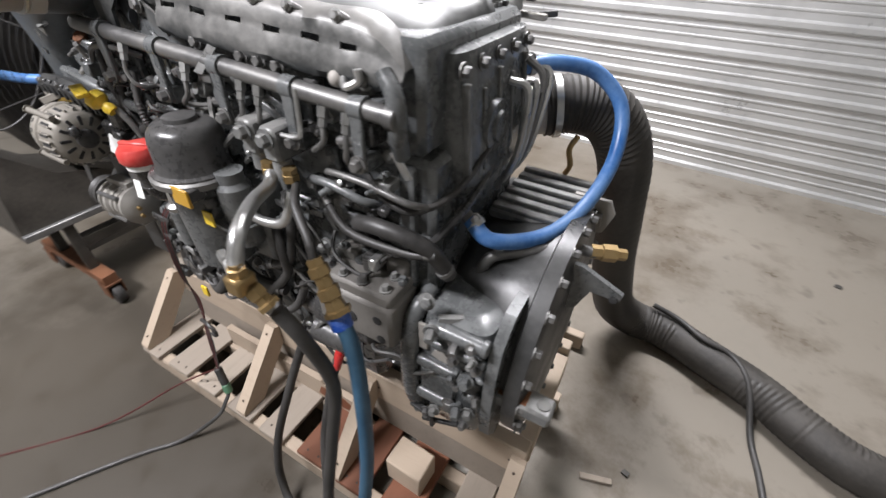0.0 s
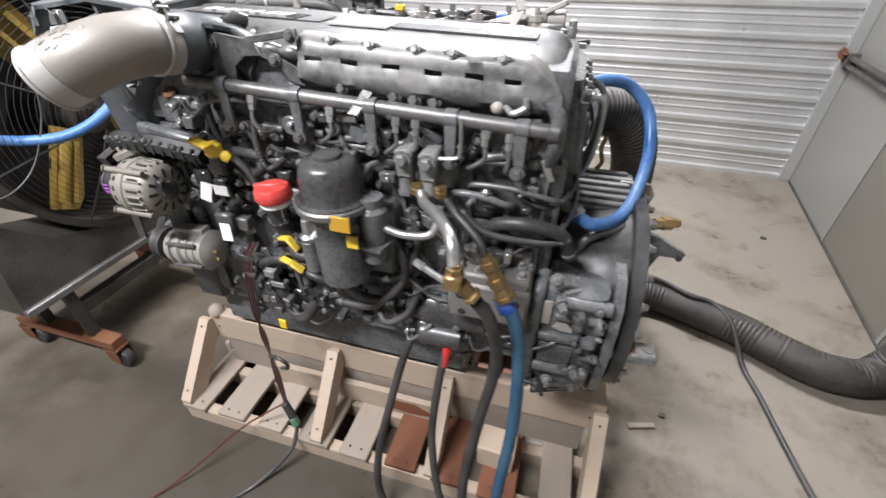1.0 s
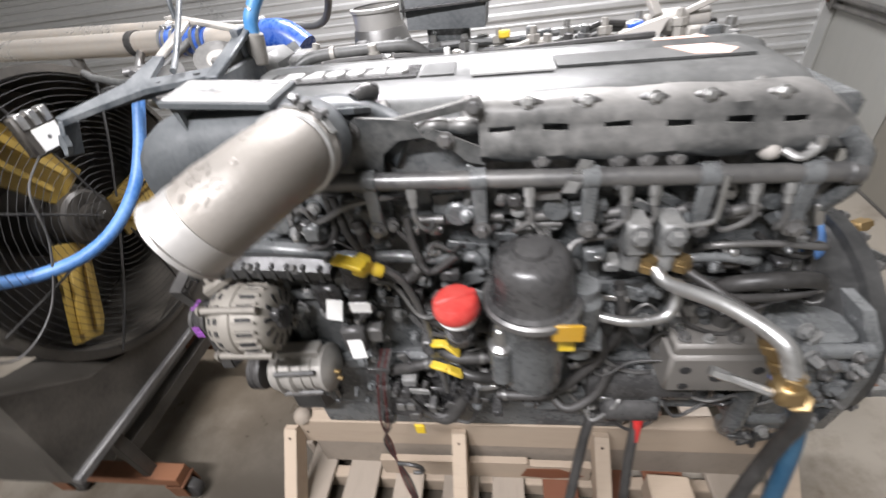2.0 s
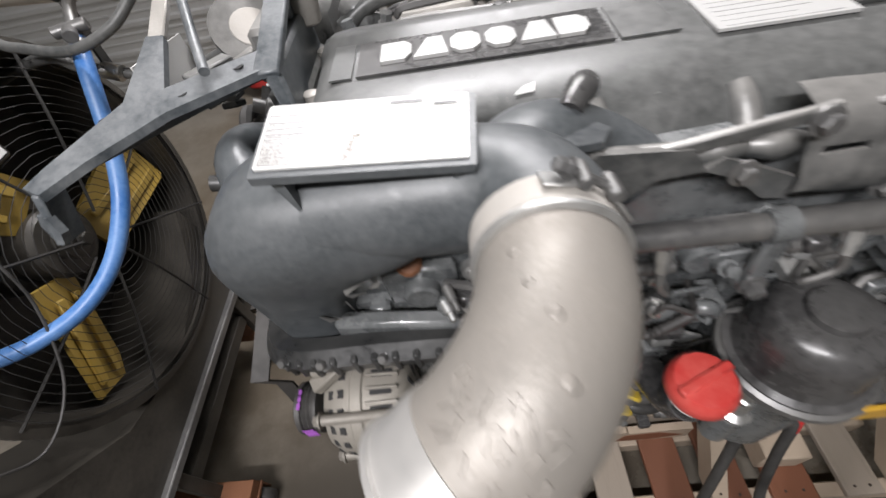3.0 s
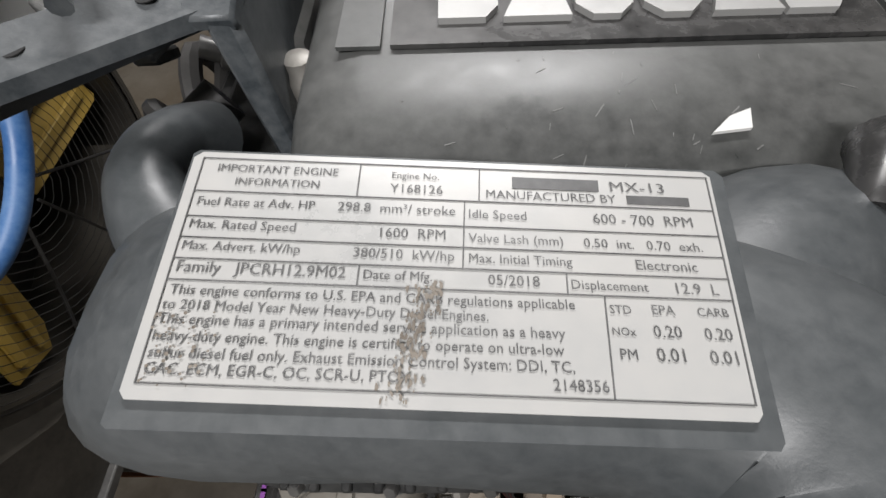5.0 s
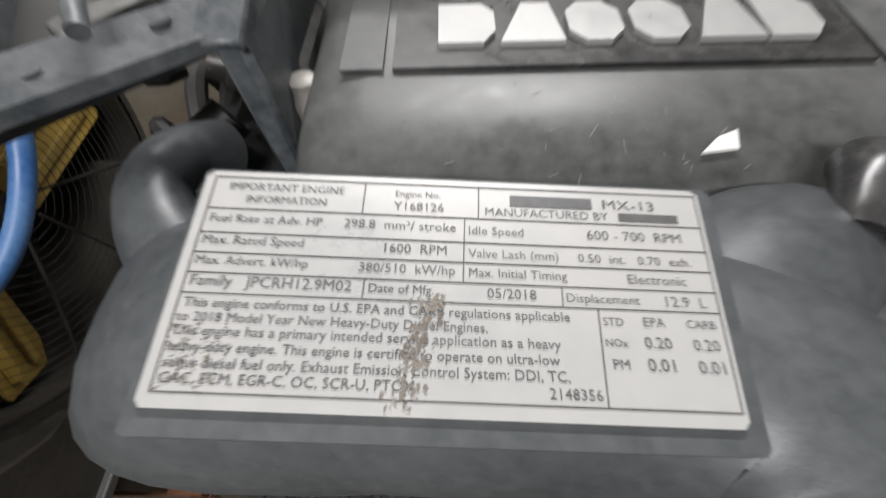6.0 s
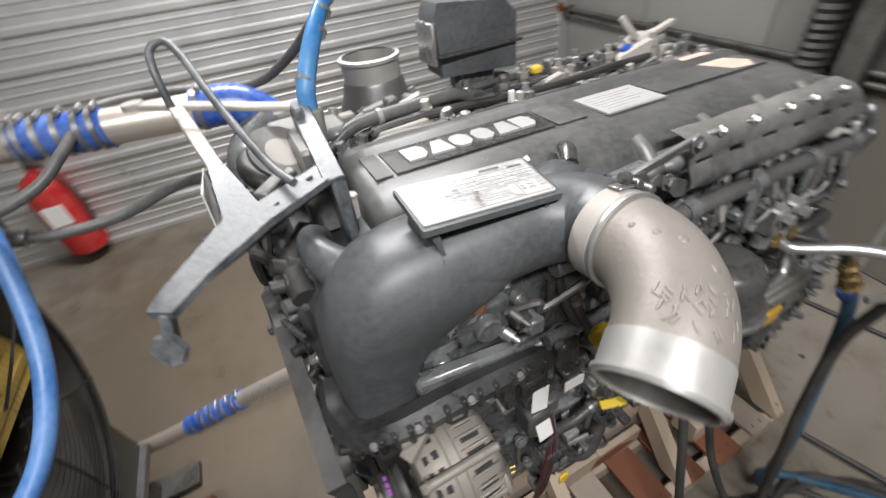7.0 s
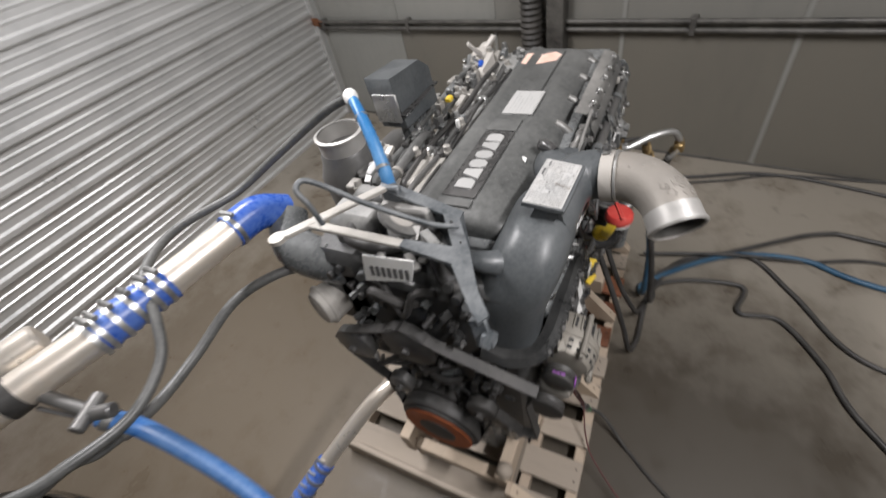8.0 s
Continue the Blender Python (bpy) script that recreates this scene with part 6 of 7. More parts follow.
part("hook_rod", Geo().tube([(-0.1, 0.17, 1.5), (-0.1, 0.18, 1.545), (-0.095, 0.2, 1.57), (-0.075, 0.2, 1.577), (-0.06, 0.175, 1.56), (-0.04, 0.1, 1.51), (-0.01, 0.0, 1.455), (0.01, -0.05, 1.44)], 0.0055, 10), M_BRKT, bk, "bent pale wire hook")
for k in range(7):
    a = Vector((rnd.uniform(-0.05, 0.04), rnd.uniform(-0.02, 0.12), rnd.uniform(1.36, 1.43)))
    part("loose_link", Geo().beam(a, a + Vector((rnd.uniform(-0.05, 0.05), rnd.uniform(-0.05, 0.05), rnd.uniform(-0.02, 0.03))), 0.02, 0.009), rnd.choice((M_CAST, M_SHIELD, M_PAINT2)), bk)

# ---- engine: far side ----
ex_s = part("exhaust_manifold", Geo().box(0.1, 1.05, 0.2, 0.3, 1.1, 1.3, 0.03).cyl((0.12, 0.3, 1.22), (1.05, 0.3, 1.2), 0.05, 18).box(0.1, 1.06, 0.13, 0.235, 1.2, 1.335, 0.015), M_PAINT2, eng)
tb = part("turbo_inlet", Geo().tube([(0.277, 0.427, 1.36), (0.277, 0.427, 1.41), (0.277, 0.427, 1.447)], 0.065, 30, 4, hollow=0.92), M_LIP, eng, "bright machined turbo inlet ring")
part("inlet_rim", Geo().lathe((0.277, 0.427, 1.439), (0, 0, 1), [(0, 0.065), (0.002, 0.0695), (0.009, 0.0695), (0.011, 0.0605)], 32, caps=False), M_LIP, tb)
part("turbo_body", Geo().lathe((0.277, 0.427, 1.18), (0, 0, 1), [(0, 0.06), (0.03, 0.09), (0.15, 0.092), (0.19, 0.075), (0.215, 0.07), (0.222, 0.066)], 26).lathe((0.277, 0.427, 1.25), (1, 0.1, -0.1), [(0, 0.1), (0.1, 0.09), (0.14, 0.06), (0.3, 0.055)], 24), M_GREYST, tb)
# Dark disc holds the shade down inside the inlet ring.
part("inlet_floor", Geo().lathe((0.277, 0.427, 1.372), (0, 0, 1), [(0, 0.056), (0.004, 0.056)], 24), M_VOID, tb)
cx = part("breather_box", Geo().prism([(0.38, 0.27, 1.408), (0.556, 0.262, 1.398), (0.566, 0.275, 1.5), (0.55, 0.295, 1.525), (0.395, 0.3, 1.54), (0.378, 0.285, 1.515)], (0.006, 0.085, -0.002)), M_MANI, eng, "grey plastic breather box")
part("box_seam", Geo().box(0.37, 0.572, 0.258, 0.358, 1.447, 1.452, 0.002), M_PLASTIC, cx)
part("box_end", Geo().box(0.366, 0.374, 0.275, 0.35, 1.43, 1.51, 0.003), M_STEEL, cx)
part("box_stand", Geo().box(0.42, 0.52, 0.285, 0.33, 1.28, 1.41, 0.01), M_PAINT, cx)
for k in range(150):
    x, y = rnd.uniform(0.12, 1.05), rnd.uniform(0.145, 0.34)
    z = 1.352 - 0.03 * (x - 0.1) + rnd.uniform(-0.03, 0.03) * min(1, (y - 0.12) / 0.1)
    t = rnd.random()
    g = Geo()
    if t < 0.35:
        g.lathe((x, y, z - 0.02), (rnd.uniform(-0.3, 0.3), rnd.uniform(-0.3, 0.3), 1), [(0, 0.014), (0.03, 0.014), (0.031, 0.01), (0.045, 0.01), (0.047, 0.005)], rnd.choice((6, 10)))
    elif t < 0.65:
        a = rnd.uniform(-0.4, 0.4)
        g.beam((x, y, z), (x + 0.07 * math.cos(a), y + 0.05 * math.sin(a), z + rnd.uniform(-0.01, 0.02)), 0.02, 0.012)
    else:
        g.box(x, x + rnd.uniform(0.02, 0.05), y, y + rnd.uniform(0.015, 0.035), z - 0.02, z + rnd.uniform(0.0, 0.025), 0.004)
    part("top_fitting", g, rnd.choice((M_PAINT, M_PAINT2, M_GREYST, M_STEEL, M_CASTDIRT, M_BLACK, M_SHIELD, M_CASTDIRT)), ex_s)
for k in range(6):
    y, z0 = 0.145 + 0.027 * k, 1.355 + 0.008 * (k % 3)
    pts = [(0.1 + 0.05 * (k % 3), y, z0 - 0.02)] + [(0.2 + 0.14 * j, y + rnd.uniform(-0.012, 0.012), z0 + rnd.uniform(-0.006, 0.012) - 0.004 * j) for j in range(6)]
    part("harness", Geo().tube(pts, 0.005 + 0.002 * (k % 3), 8), rnd.choice((M_BLACK, M_GREYHOSE, M_GREYST)), ex_s)
part("gasket_strip", Geo().box(0.16, 0.33, 0.136, 0.165, 1.33, 1.36, 0.004).box(0.19, 0.3, 0.17, 0.2, 1.33, 1.372, 0.008), M_CASTDIRT, ex_s, "bare bright gasket edge")
part("coolant_pipe", Geo().tube([(0.1, 0.2, 1.36), (0.16, 0.215, 1.385), (0.26, 0.22, 1.388), (0.38, 0.228, 1.385), (0.42, 0.24, 1.36)], 0.013, 12), M_GREYHOSE, ex_s)
part("pipe_flange", Geo().lathe((0.205, 0.218, 1.387), (1, 0.05, 0), [(0, 0.017), (0.01, 0.017)], 14), M_CASTDIRT, ex_s)
part("outlet_block", Geo().box(0.1, 0.15, 0.2, 0.29, 1.33, 1.395, 0.012), M_PAINT2, ex_s)
for k in range(9):
    x = 0.36 + k * 0.075
    part("manifold_stud", Geo().lathe((x, 0.24 + 0.03 * (k % 2), 1.33), (0, 0.1, 1), [(0, 0.012), (0.03, 0.012), (0.031, 0.016), (0.045, 0.016), (0.047, 0.008), (0.062, 0.008)], 6), rnd.choice((M_STEEL, M_CASTDIRT, M_GREYST)), ex_s)
part("yellow_plug", Geo().box(0.585, 0.61, 0.235, 0.255, 1.375, 1.39, 0.003), M_YELLOW, ex_s)
part("white_plug", Geo().box(0.47, 0.482, 0.16, 0.17, 1.36, 1.385, 0.002), M_WHITE, ex_s)
rb = part("rear_actuator", Geo().box(0.93, 0.985, 0.25, 0.31, 1.34, 1.385, 0.01).cyl((0.9, 0.28, 1.36), (1.03, 0.285, 1.365), 0.022, 16).beam((0.92, 0.26, 1.38), (0.9, 0.3, 1.43), 0.022, 0.012).beam((0.98, 0.27, 1.38), (1.03, 0.25, 1.405), 0.02, 0.012).prism([(0.82, 0.2, 1.33), (0.9, 0.2, 1.33), (0.93, 0.22, 1.385), (0.84, 0.23, 1.36)], (0, 0.02, 0)), M_CAST, eng, "pale cast actuator")
part("blue_plug", Geo().cyl((0.86, 0.25, 1.36), (0.89, 0.25, 1.365), 0.014, 12), M_SILI, rb)
part("actuator_arm", Geo().tube([(0.75, 0.24, 1.36), (0.8, 0.25, 1.38), (0.87, 0.27, 1.37)], 0.006, 8), M_BLACK, rb)
part("timing_cover", rounded_loft(((1.312, 1.03, 1.08, -0.07, 0.18), (1.307, 1.015, 1.095, -0.095, 0.2), (1.24, 1.01, 1.104, -0.102, 0.205), (1.14, 1.012, 1.114, -0.1, 0.205), (1.08, 1.02, 1.118, -0.09, 0.2), (1.055, 1.04, 1.108, -0.07, 0.18)), 28, 5), M_PAINT, head, "smooth dark grey timing cover")
part("rear_sticker", Geo().prism([(1.05, -0.1045, 1.295), (1.075, -0.1045, 1.29), (1.073, -0.1045, 1.27), (1.05, -0.1045, 1.272)], (0, -0.001, 0)), M_WHITE, head)
for k in range(5):
    part("timing_bolt", Geo().hexa((1.03 + 0.004 * (k % 2), -0.1, 1.09 + 0.048 * k), (0, -1, 0), 0.009, 0.011), M_GREYST, head)
    part("timing_bolt", Geo().hexa((1.097, -0.09 + 0.065 * k, 1.285), (1, 0, 0), 0.009, 0.011), M_GREYST, head)
    part("timing_rib", Geo().beam((1.11, -0.08 + 0.06 * k, 1.1), (1.1, -0.08 + 0.06 * k, 1.265 - 0.02 * (k % 2)), 0.012, 0.016, (1, 0, 0)), M_PAINT2, head)
part("timing_boss", Geo().lathe((1.105, 0.02, 1.17), (1, 0, 0), [(0, 0.05), (0.014, 0.046), (0.016, 0.03), (0.022, 0.028)], 20), M_PAINT, head)
part("draped_cable", Geo().tube([(0.98, -0.19, 1.13), (1.02, -0.2, 1.1), (1.07, -0.19, 1.085), (1.11, -0.12, 1.1), (1.115, 0.0, 1.14), (1.1, 0.12, 1.2)], 0.006, 8), M_BLACK, head)
part("draped_cable", Geo().tube([(0.97, -0.195, 1.02), (1.03, -0.21, 1.0), (1.09, -0.19, 1.02), (1.12, -0.1, 1.06), (1.11, 0.05, 1.09)], 0.0075, 8), M_PLASTIC, head)
for k in range(4, 8):
    part("rear_pipe", Geo().tube([(1.115, -0.1 + 0.04 * k, 1.26 - 0.02 * (k % 3)), (1.15, -0.09 + 0.04 * k, 1.22), (1.145, -0.06 + 0.03 * k, 1.1), (1.11, -0.1 + 0.04 * k, 1.02)], 0.007, 8), rnd.choice((M_GREYST, M_STEEL, M_PAINT2)), head)

# ---- hoses and tubes round the engine ----
hs = thing("blue_loop_hose", (1.126, -0.071, 1.019), "blue rubber hose looping from the engine's rear", "hose")
LP = [(1.12, -0.075, 1.022), (1.17, -0.08, 0.995), (1.24, 0.02, 0.97), (1.285, 0.14, 0.99), (1.305, 0.24, 1.06), (1.285, 0.3, 1.15), (1.22, 0.29, 1.215), (1.15, 0.22, 1.24), (1.1, 0.17, 1.235)]
part("hose", Geo().tube(LP, 0.0155, 14, 8), M_BLUE, hs)
for a, b in ((LP[0], LP[1]), (LP[-1], LP[-2])):
    d = (Vector(b) - Vector(a)).normalized()
    part("hose_clamp", Geo().lathe(Vector(a) + d * 0.01, d, [(0, 0.018), (0.012, 0.018)], 14).hexa(Vector(a) + d * 0.015 + Vector((0, 0, 0.018)), (0, -1, 0), 0.006, 0.012), M_STEEL, hs)
    part("spigot", Geo().lathe(Vector(a) - d * 0.03, d, [(0, 0.013), (0.045, 0.013)], 12), M_GREYST, hs)

fd = thing("exhaust_flex_duct", (1.45, 0.85, 0), "black ribbed flexible exhaust duct from the engine to the floor", "duct")
FD = [(1.1, 0.36, 1.1), (1.18, 0.4, 1.11), (1.255, 0.44, 1.075), (1.308, 0.49, 0.96), (1.338, 0.55, 0.75), (1.37, 0.64, 0.5), (1.42, 0.75, 0.24), (1.52, 0.85, 0.1), (1.66, 0.86, 0.082), (1.84, 0.79, 0.08), (2.0, 0.72, 0.08), (2.13, 0.63, 0.08), (2.27, 0.56, 0.08), (2.42, 0.56, 0.08), (2.52, 0.62, 0.1), (2.565, 0.62, 0.3), (2.555, 0.59, 0.56), (2.535, 0.575, 0.75)]
part("duct_tube", Geo().tube(FD, [0.072] * 6 + [0.078] * 12, 20, 16, wave=0.0035), M_FLEX, fd)
d = (Vector(FD[1]) - Vector(FD[0])).normalized()
part("duct_clamp", Geo().lathe(Vector(FD[0]) + d * 0.02, d, [(0, 0.076), (0.016, 0.076)], 26), M_STEEL, fd)
part("exhaust_stub", Geo().lathe(Vector(FD[0]) - d * 0.08, d, [(0, 0.066), (0.11, 0.066)], 24), M_CASTDIRT, fd)
part("dangling_clip", Geo().tube([(1.2, 0.35, 1.05), (1.19, 0.33, 1.02), (1.2, 0.33, 0.98), (1.19, 0.34, 0.95)], 0.007, 8), M_BRASS, fd)

ct = thing("coolant_return_tube", (-0.1, 0.49, 1.35), "polished steel tubes joined by blue silicone sleeves", "tube")
A = [(0.04, 0.47, 1.36), (-0.02, 0.487, 1.4), (-0.1, 0.5, 1.405)]
part("blue_elbow", Geo().tube(A, (0.042, 0.043, 0.042), 22, 8), M_SILI, ct, "shiny blue silicone elbow")
part("tube_section", Geo().cyl((-0.09, 0.498, 1.403), (-0.285, 0.523, 1.408), 0.036, 22), M_CHROME, ct, "heat-tinted steel tube")
SL = [(-0.265, 0.52, 1.407), (-0.34, 0.53, 1.411), (-0.42, 0.54, 1.415)]
part("blue_sleeve", Geo().tube(SL, 0.041, 22, 8, wave=0.003), M_SILI, ct, "blue silicone sleeve")
part("tube_section", Geo().cyl((-0.41, 0.54, 1.414), (-1.6, 0.86, 1.43), 0.036, 22), M_CHROME, ct, "long polished steel tube")
part("second_tube", Geo().cyl((-0.46, 0.64, 1.43), (-1.6, 0.96, 1.45), 0.034, 22), M_CHROME, ct, "long polished steel tube")
for x in (-0.085, -0.275, -0.3, -0.335, -0.37, -0.4, -0.415):
    d = Vector((-1, 0.13, 0.03)).normalized()
    c = Vector((x, 0.5 + 0.13 * (-0.1 - x), 1.404 + 0.03 * (-0.1 - x)))
    k = part("band_clamp", Geo().lathe(c, d, [(0, 0.0435), (0.011, 0.0435)], 26), M_STEEL, ct)
    part("clamp_screw", Geo().cyl(c + Vector((0.004, -0.02, 0.044)), c + Vector((0.004, 0.02, 0.044)), 0.006, 8), M_STEEL, k)
part("rubber_strap", Geo().lathe((-0.545, 0.576, 1.416), (-1, 0.27, 0.01), [(0, 0.039), (0.03, 0.039)], 22).beam((-0.555, 0.55, 1.385), (-0.52, 0.49, 1.27), 0.03, 0.006, (1, 0, 0)), M_BLACK, ct, "black rubber strap")
part("stand_pole", Geo().cyl((-0.9, 0.67, 1.39), (-0.9, 0.67, 0.0), 0.02, 12).box(-1.1, -0.7, 0.62, 0.72, 0.0, 0.03), M_DARKPIPE, ct)

lt = thing("lower_coolant_tube", (-0.2, 0.36, 0.6), "steel tube and blue sleeve running down from the engine's front", "tube")
LT = [(-0.02, 0.26, 0.72), (-0.14, 0.33, 0.7), (-0.37, 0.46, 0.55), (-0.52, 0.53, 0.46), (-0.95, 0.72, 0.24)]
part("tube_section", Geo().tube(LT[:3], 0.026, 18, 6), M_CHROME, lt)
part("blue_sleeve", Geo().tube([(-0.34, 0.445, 0.57), (-0.43, 0.49, 0.515), (-0.54, 0.54, 0.45)], 0.032, 20, 8, wave=0.003), M_SILI, lt)
part("tube_section", Geo().tube([(-0.52, 0.53, 0.46), (-0.75, 0.63, 0.34), (-1.3, 0.85, 0.12), (-1.5, 0.9, 0.03)], 0.026, 18, 6), M_CHROME, lt)
d = Vector((-0.15, 0.07, -0.095)).normalized()
for s in (0.0, 0.05, 0.1, 0.15, 0.2):
    c = Vector((-0.35, 0.45, 0.564)) + d * s
    part("band_clamp", Geo().lathe(c, d, [(0, 0.034), (0.01, 0.034)], 22).cyl(c + Vector((0, -0.015, 0.034)), c + Vector((0, 0.015, 0.034)), 0.005, 8), M_STEEL, lt)

bh = thing("blue_air_hose", (-0.5, 0.42, 1.36), "blue rubber hose hanging before the fan", "hose")
BH = [(-0.52, 0.465, 1.34), (-0.502, 0.4, 1.29), (-0.5, 0.31, 1.18), (-0.51, 0.225, 1.09), (-0.535, 0.12, 1.02), (-0.585, 0.03, 0.985), (-0.66, -0.05, 0.985), (-0.8, -0.13, 1.0), (-1.0, -0.3, 1.0), (-1.15, -0.52, 0.8), (-1.2, -0.7, 0.35), (-1.25, -0.85, 0.02), (-1.6, -1.1, 0.018)]
part("hose", Geo().tube(BH, 0.0175, 16, 8), M_BLUE, bh)
part("end_clamp", Geo().lathe((-0.518, 0.455, 1.335), (0.2, -0.7, -0.5), [(0, 0.021), (0.016, 0.021)], 16), M_STEEL, bh)
part("tee_fitting", Geo().cyl((-0.53, 0.48, 1.355), (-0.5, 0.43, 1.355), 0.014, 12).cyl((-0.555, 0.46, 1.358), (-0.49, 0.485, 1.358), 0.013, 12).cyl((-0.52, 0.47, 1.35), (-0.535, 0.55, 1.4), 0.012, 10), M_GREYST, bh)

gh = thing("grey_vent_hose", (0.19, 0.26, 1.6), "grey and blue vent hose arching over the engine front", "hose")
part("grey_hose", Geo().tube([(0.195, 0.262, 1.597), (0.18, 0.35, 1.56), (0.12, 0.52, 1.46), (0.03, 0.62, 1.4), (-0.14, 0.64, 1.42), (-0.28, 0.55, 1.44), (-0.34, 0.47, 1.4), (-0.4, 0.42, 1.36), (-0.5, 0.4, 1.34), (-0.62, 0.42, 1.36), (-0.8, 0.5, 1.36), (-1.5, 0.7, 1.2)], 0.0105, 12, 8), M_GREYHOSE, gh)
part("blue_branch", Geo().tube([(0.078, 0.14, 1.45), (0.085, 0.145, 1.49), (0.12, 0.18, 1.545), (0.16, 0.225, 1.585), (0.19, 0.258, 1.598)], (0.014, 0.0145, 0.0135, 0.012, 0.011), 14), M_CYAN, gh, "bright blue hose branch")
part("white_elbow", Geo().lathe((0.18, 0.25, 1.592), (0.4, 0.4, 0.3), [(0, 0.013), (0.008, 0.016), (0.022, 0.016), (0.028, 0.012)], 14), M_WHITE, gh)
for t in ((0.085, 0.147, 1.495), (0.13, 0.19, 1.55), (0.15, 0.213, 1.572)):
    part("hose_clamp", Geo().lathe(t, (0.5, 0.5, 0.55), [(0, 0.0155), (0.007, 0.0155)], 14), M_STEEL, gh)
part("base_stub", Geo().cyl((0.07, 0.135, 1.4), (0.078, 0.14, 1.46), 0.022, 14), M_CASTDIRT, gh)
bh2 = thing("black_water_hose", (-0.03, 0.42, 1.25), "thick dark grey hose running from the engine's front", "hose")
part("hose", Geo().tube([(-0.03, 0.38, 1.25), (-0.1, 0.44, 1.27), (-0.2, 0.5, 1.26), (-0.34, 0.52, 1.22), (-0.46, 0.5, 1.23), (-0.56, 0.47, 1.28), (-0.7, 0.5, 1.3), (-1.4, 0.7, 1.1)], 0.0125, 12, 8), M_GREYHOSE, bh2)
part("hose_end", Geo().lathe((-0.53, 0.48, 1.265), (1, -0.1, -0.4), [(0, 0.019), (0.04, 0.019)], 12), M_STEEL, bh2)

# hoses that drop from the brass couplings, and the battery cables
dh = thing("teal_fuel_hose", (1.04, -0.36, 0.93), "dusty blue fuel hose hanging from brass couplings", "hose")
part("hose", Geo().tube([(1.01, -0.335, 0.945), (1.04, -0.345, 0.9), (1.06, -0.36, 0.8), (1.07, -0.385, 0.6), (1.06, -0.42, 0.35), (1.06, -0.43, 0.12), (1.1, -0.42, 0.03), (1.2, -0.45, 0.017), (1.48, -0.8, 0.017), (1.55, -1.15, 0.017), (1.44, -1.43, 0.017), (1.3, -2.2, 0.017)], 0.0145, 14, 8), M_TEAL, dh)
part("ferrule", Geo().lathe((1.008, -0.334, 0.95), (0.45, -0.15, -0.85), [(0, 0.019), (0.03, 0.019)], 14), M_SILI, dh)
dh2 = thing("grey_fuel_hose", (0.97, -0.42, 1.0), "dark grey fuel hose hanging from a brass elbow", "hose")
part("hose", Geo().tube([(0.97, -0.41, 1.0), (1.0, -0.4, 0.94), (1.015, -0.38, 0.8), (0.99, -0.4, 0.6), (0.97, -0.44, 0.35), (1.0, -0.46, 0.12), (1.08, -0.48, 0.03), (1.3, -0.52, 0.016), (1.63, -1.0, 0.016), (1.78, -1.27, 0.016), (1.77, -1.47, 0.016), (1.6, -2.2, 0.016)], 0.013, 14, 8), M_BLACK, dh2)
cb = thing("black_battery_cable", (0.75, -0.2, 0.62), "thick black battery cable hanging to the floor", "cable")
part("cable", Geo().tube([(0.77, -0.215, 0.65), (0.75, -0.24, 0.6), (0.72, -0.3, 0.45), (0.69, -0.37, 0.25), (0.7, -0.41, 0.08), (0.8, -0.44, 0.018), (1.19, -0.5, 0.013), (1.29, -0.88, 0.013), (1.11, -0.87, 0.013), (1.11, -1.04, 0.013), (0.9, -1.19, 0.013), (0.7, -1.27, 0.013), (0.4, -1.5, 0.013)], 0.012, 12, 8), M_BLACK, cb)
rc = thing("red_battery_cable", (0.87, -0.22, 0.6), "battery cable with a red insulated boot", "cable")
part("cable", Geo().tube([(0.87, -0.2, 0.67), (0.86, -0.235, 0.6), (0.85, -0.27, 0.5), (0.85, -0.33, 0.33), (0.9, -0.4, 0.13), (0.98, -0.43, 0.03), (1.15, -0.48, 0.014), (1.4, -0.6, 0.014), (1.52, -0.9, 0.014), (1.3, -1.1, 0.014), (1.0, -1.3, 0.014), (0.9, -1.6, 0.014)], 0.0115, 12, 8), M_BLACK, rc)
part("red_boot", Geo().tube([(0.87, -0.205, 0.665), (0.866, -0.222, 0.63), (0.859, -0.242, 0.58)], (0.014, 0.013, 0.012), 14), M_REDPAINT, rc)
wr = thing("red_wire_bundle", (0.28, -0.24, 0.85), "twisted dark red wires hanging over the pallet", "wires")
for k in range(4):
    o = 0.007 * k
    part("wire", Geo().tube([(0.3 + o, -0.2, 0.86), (0.285 + o, -0.235, 0.8), (0.255 + o * 1.2, -0.24, 0.62), (0.25 - o, -0.22, 0.48), (0.26 + o, -0.25, 0.35), (0.29 + o * 0.5, -0.28, 0.22)], 0.0026, 6), M_REDWIRE if k in (0, 2) else M_BLACK, wr)
part("wire", Geo().tube([(0.29, -0.28, 0.22), (0.2, -0.31, 0.15), (0.12, -0.37, 0.1), (-0.05, -0.6, 0.006), (-0.3, -0.9, 0.006)], 0.003, 6), M_REDWIRE, wr)
part("wire_plug", Geo().cyl((0.29, -0.28, 0.22), (0.315, -0.29, 0.16), 0.014, 10), M_BLACK, wr)
part("green_plug", Geo().cyl((0.315, -0.29, 0.16), (0.325, -0.295, 0.125), 0.015, 10), mat("green_plastic", (0.1, 0.22, 0.13), 0.5), wr)
part("lead", Geo().tube([(0.325, -0.295, 0.125), (0.335, -0.32, 0.11), (0.33, -0.37, 0.07), (0.25, -0.48, 0.008), (0.15, -0.61, 0.008), (-0.1, -1.0, 0.008)], 0.007, 8), M_BLACK, wr)
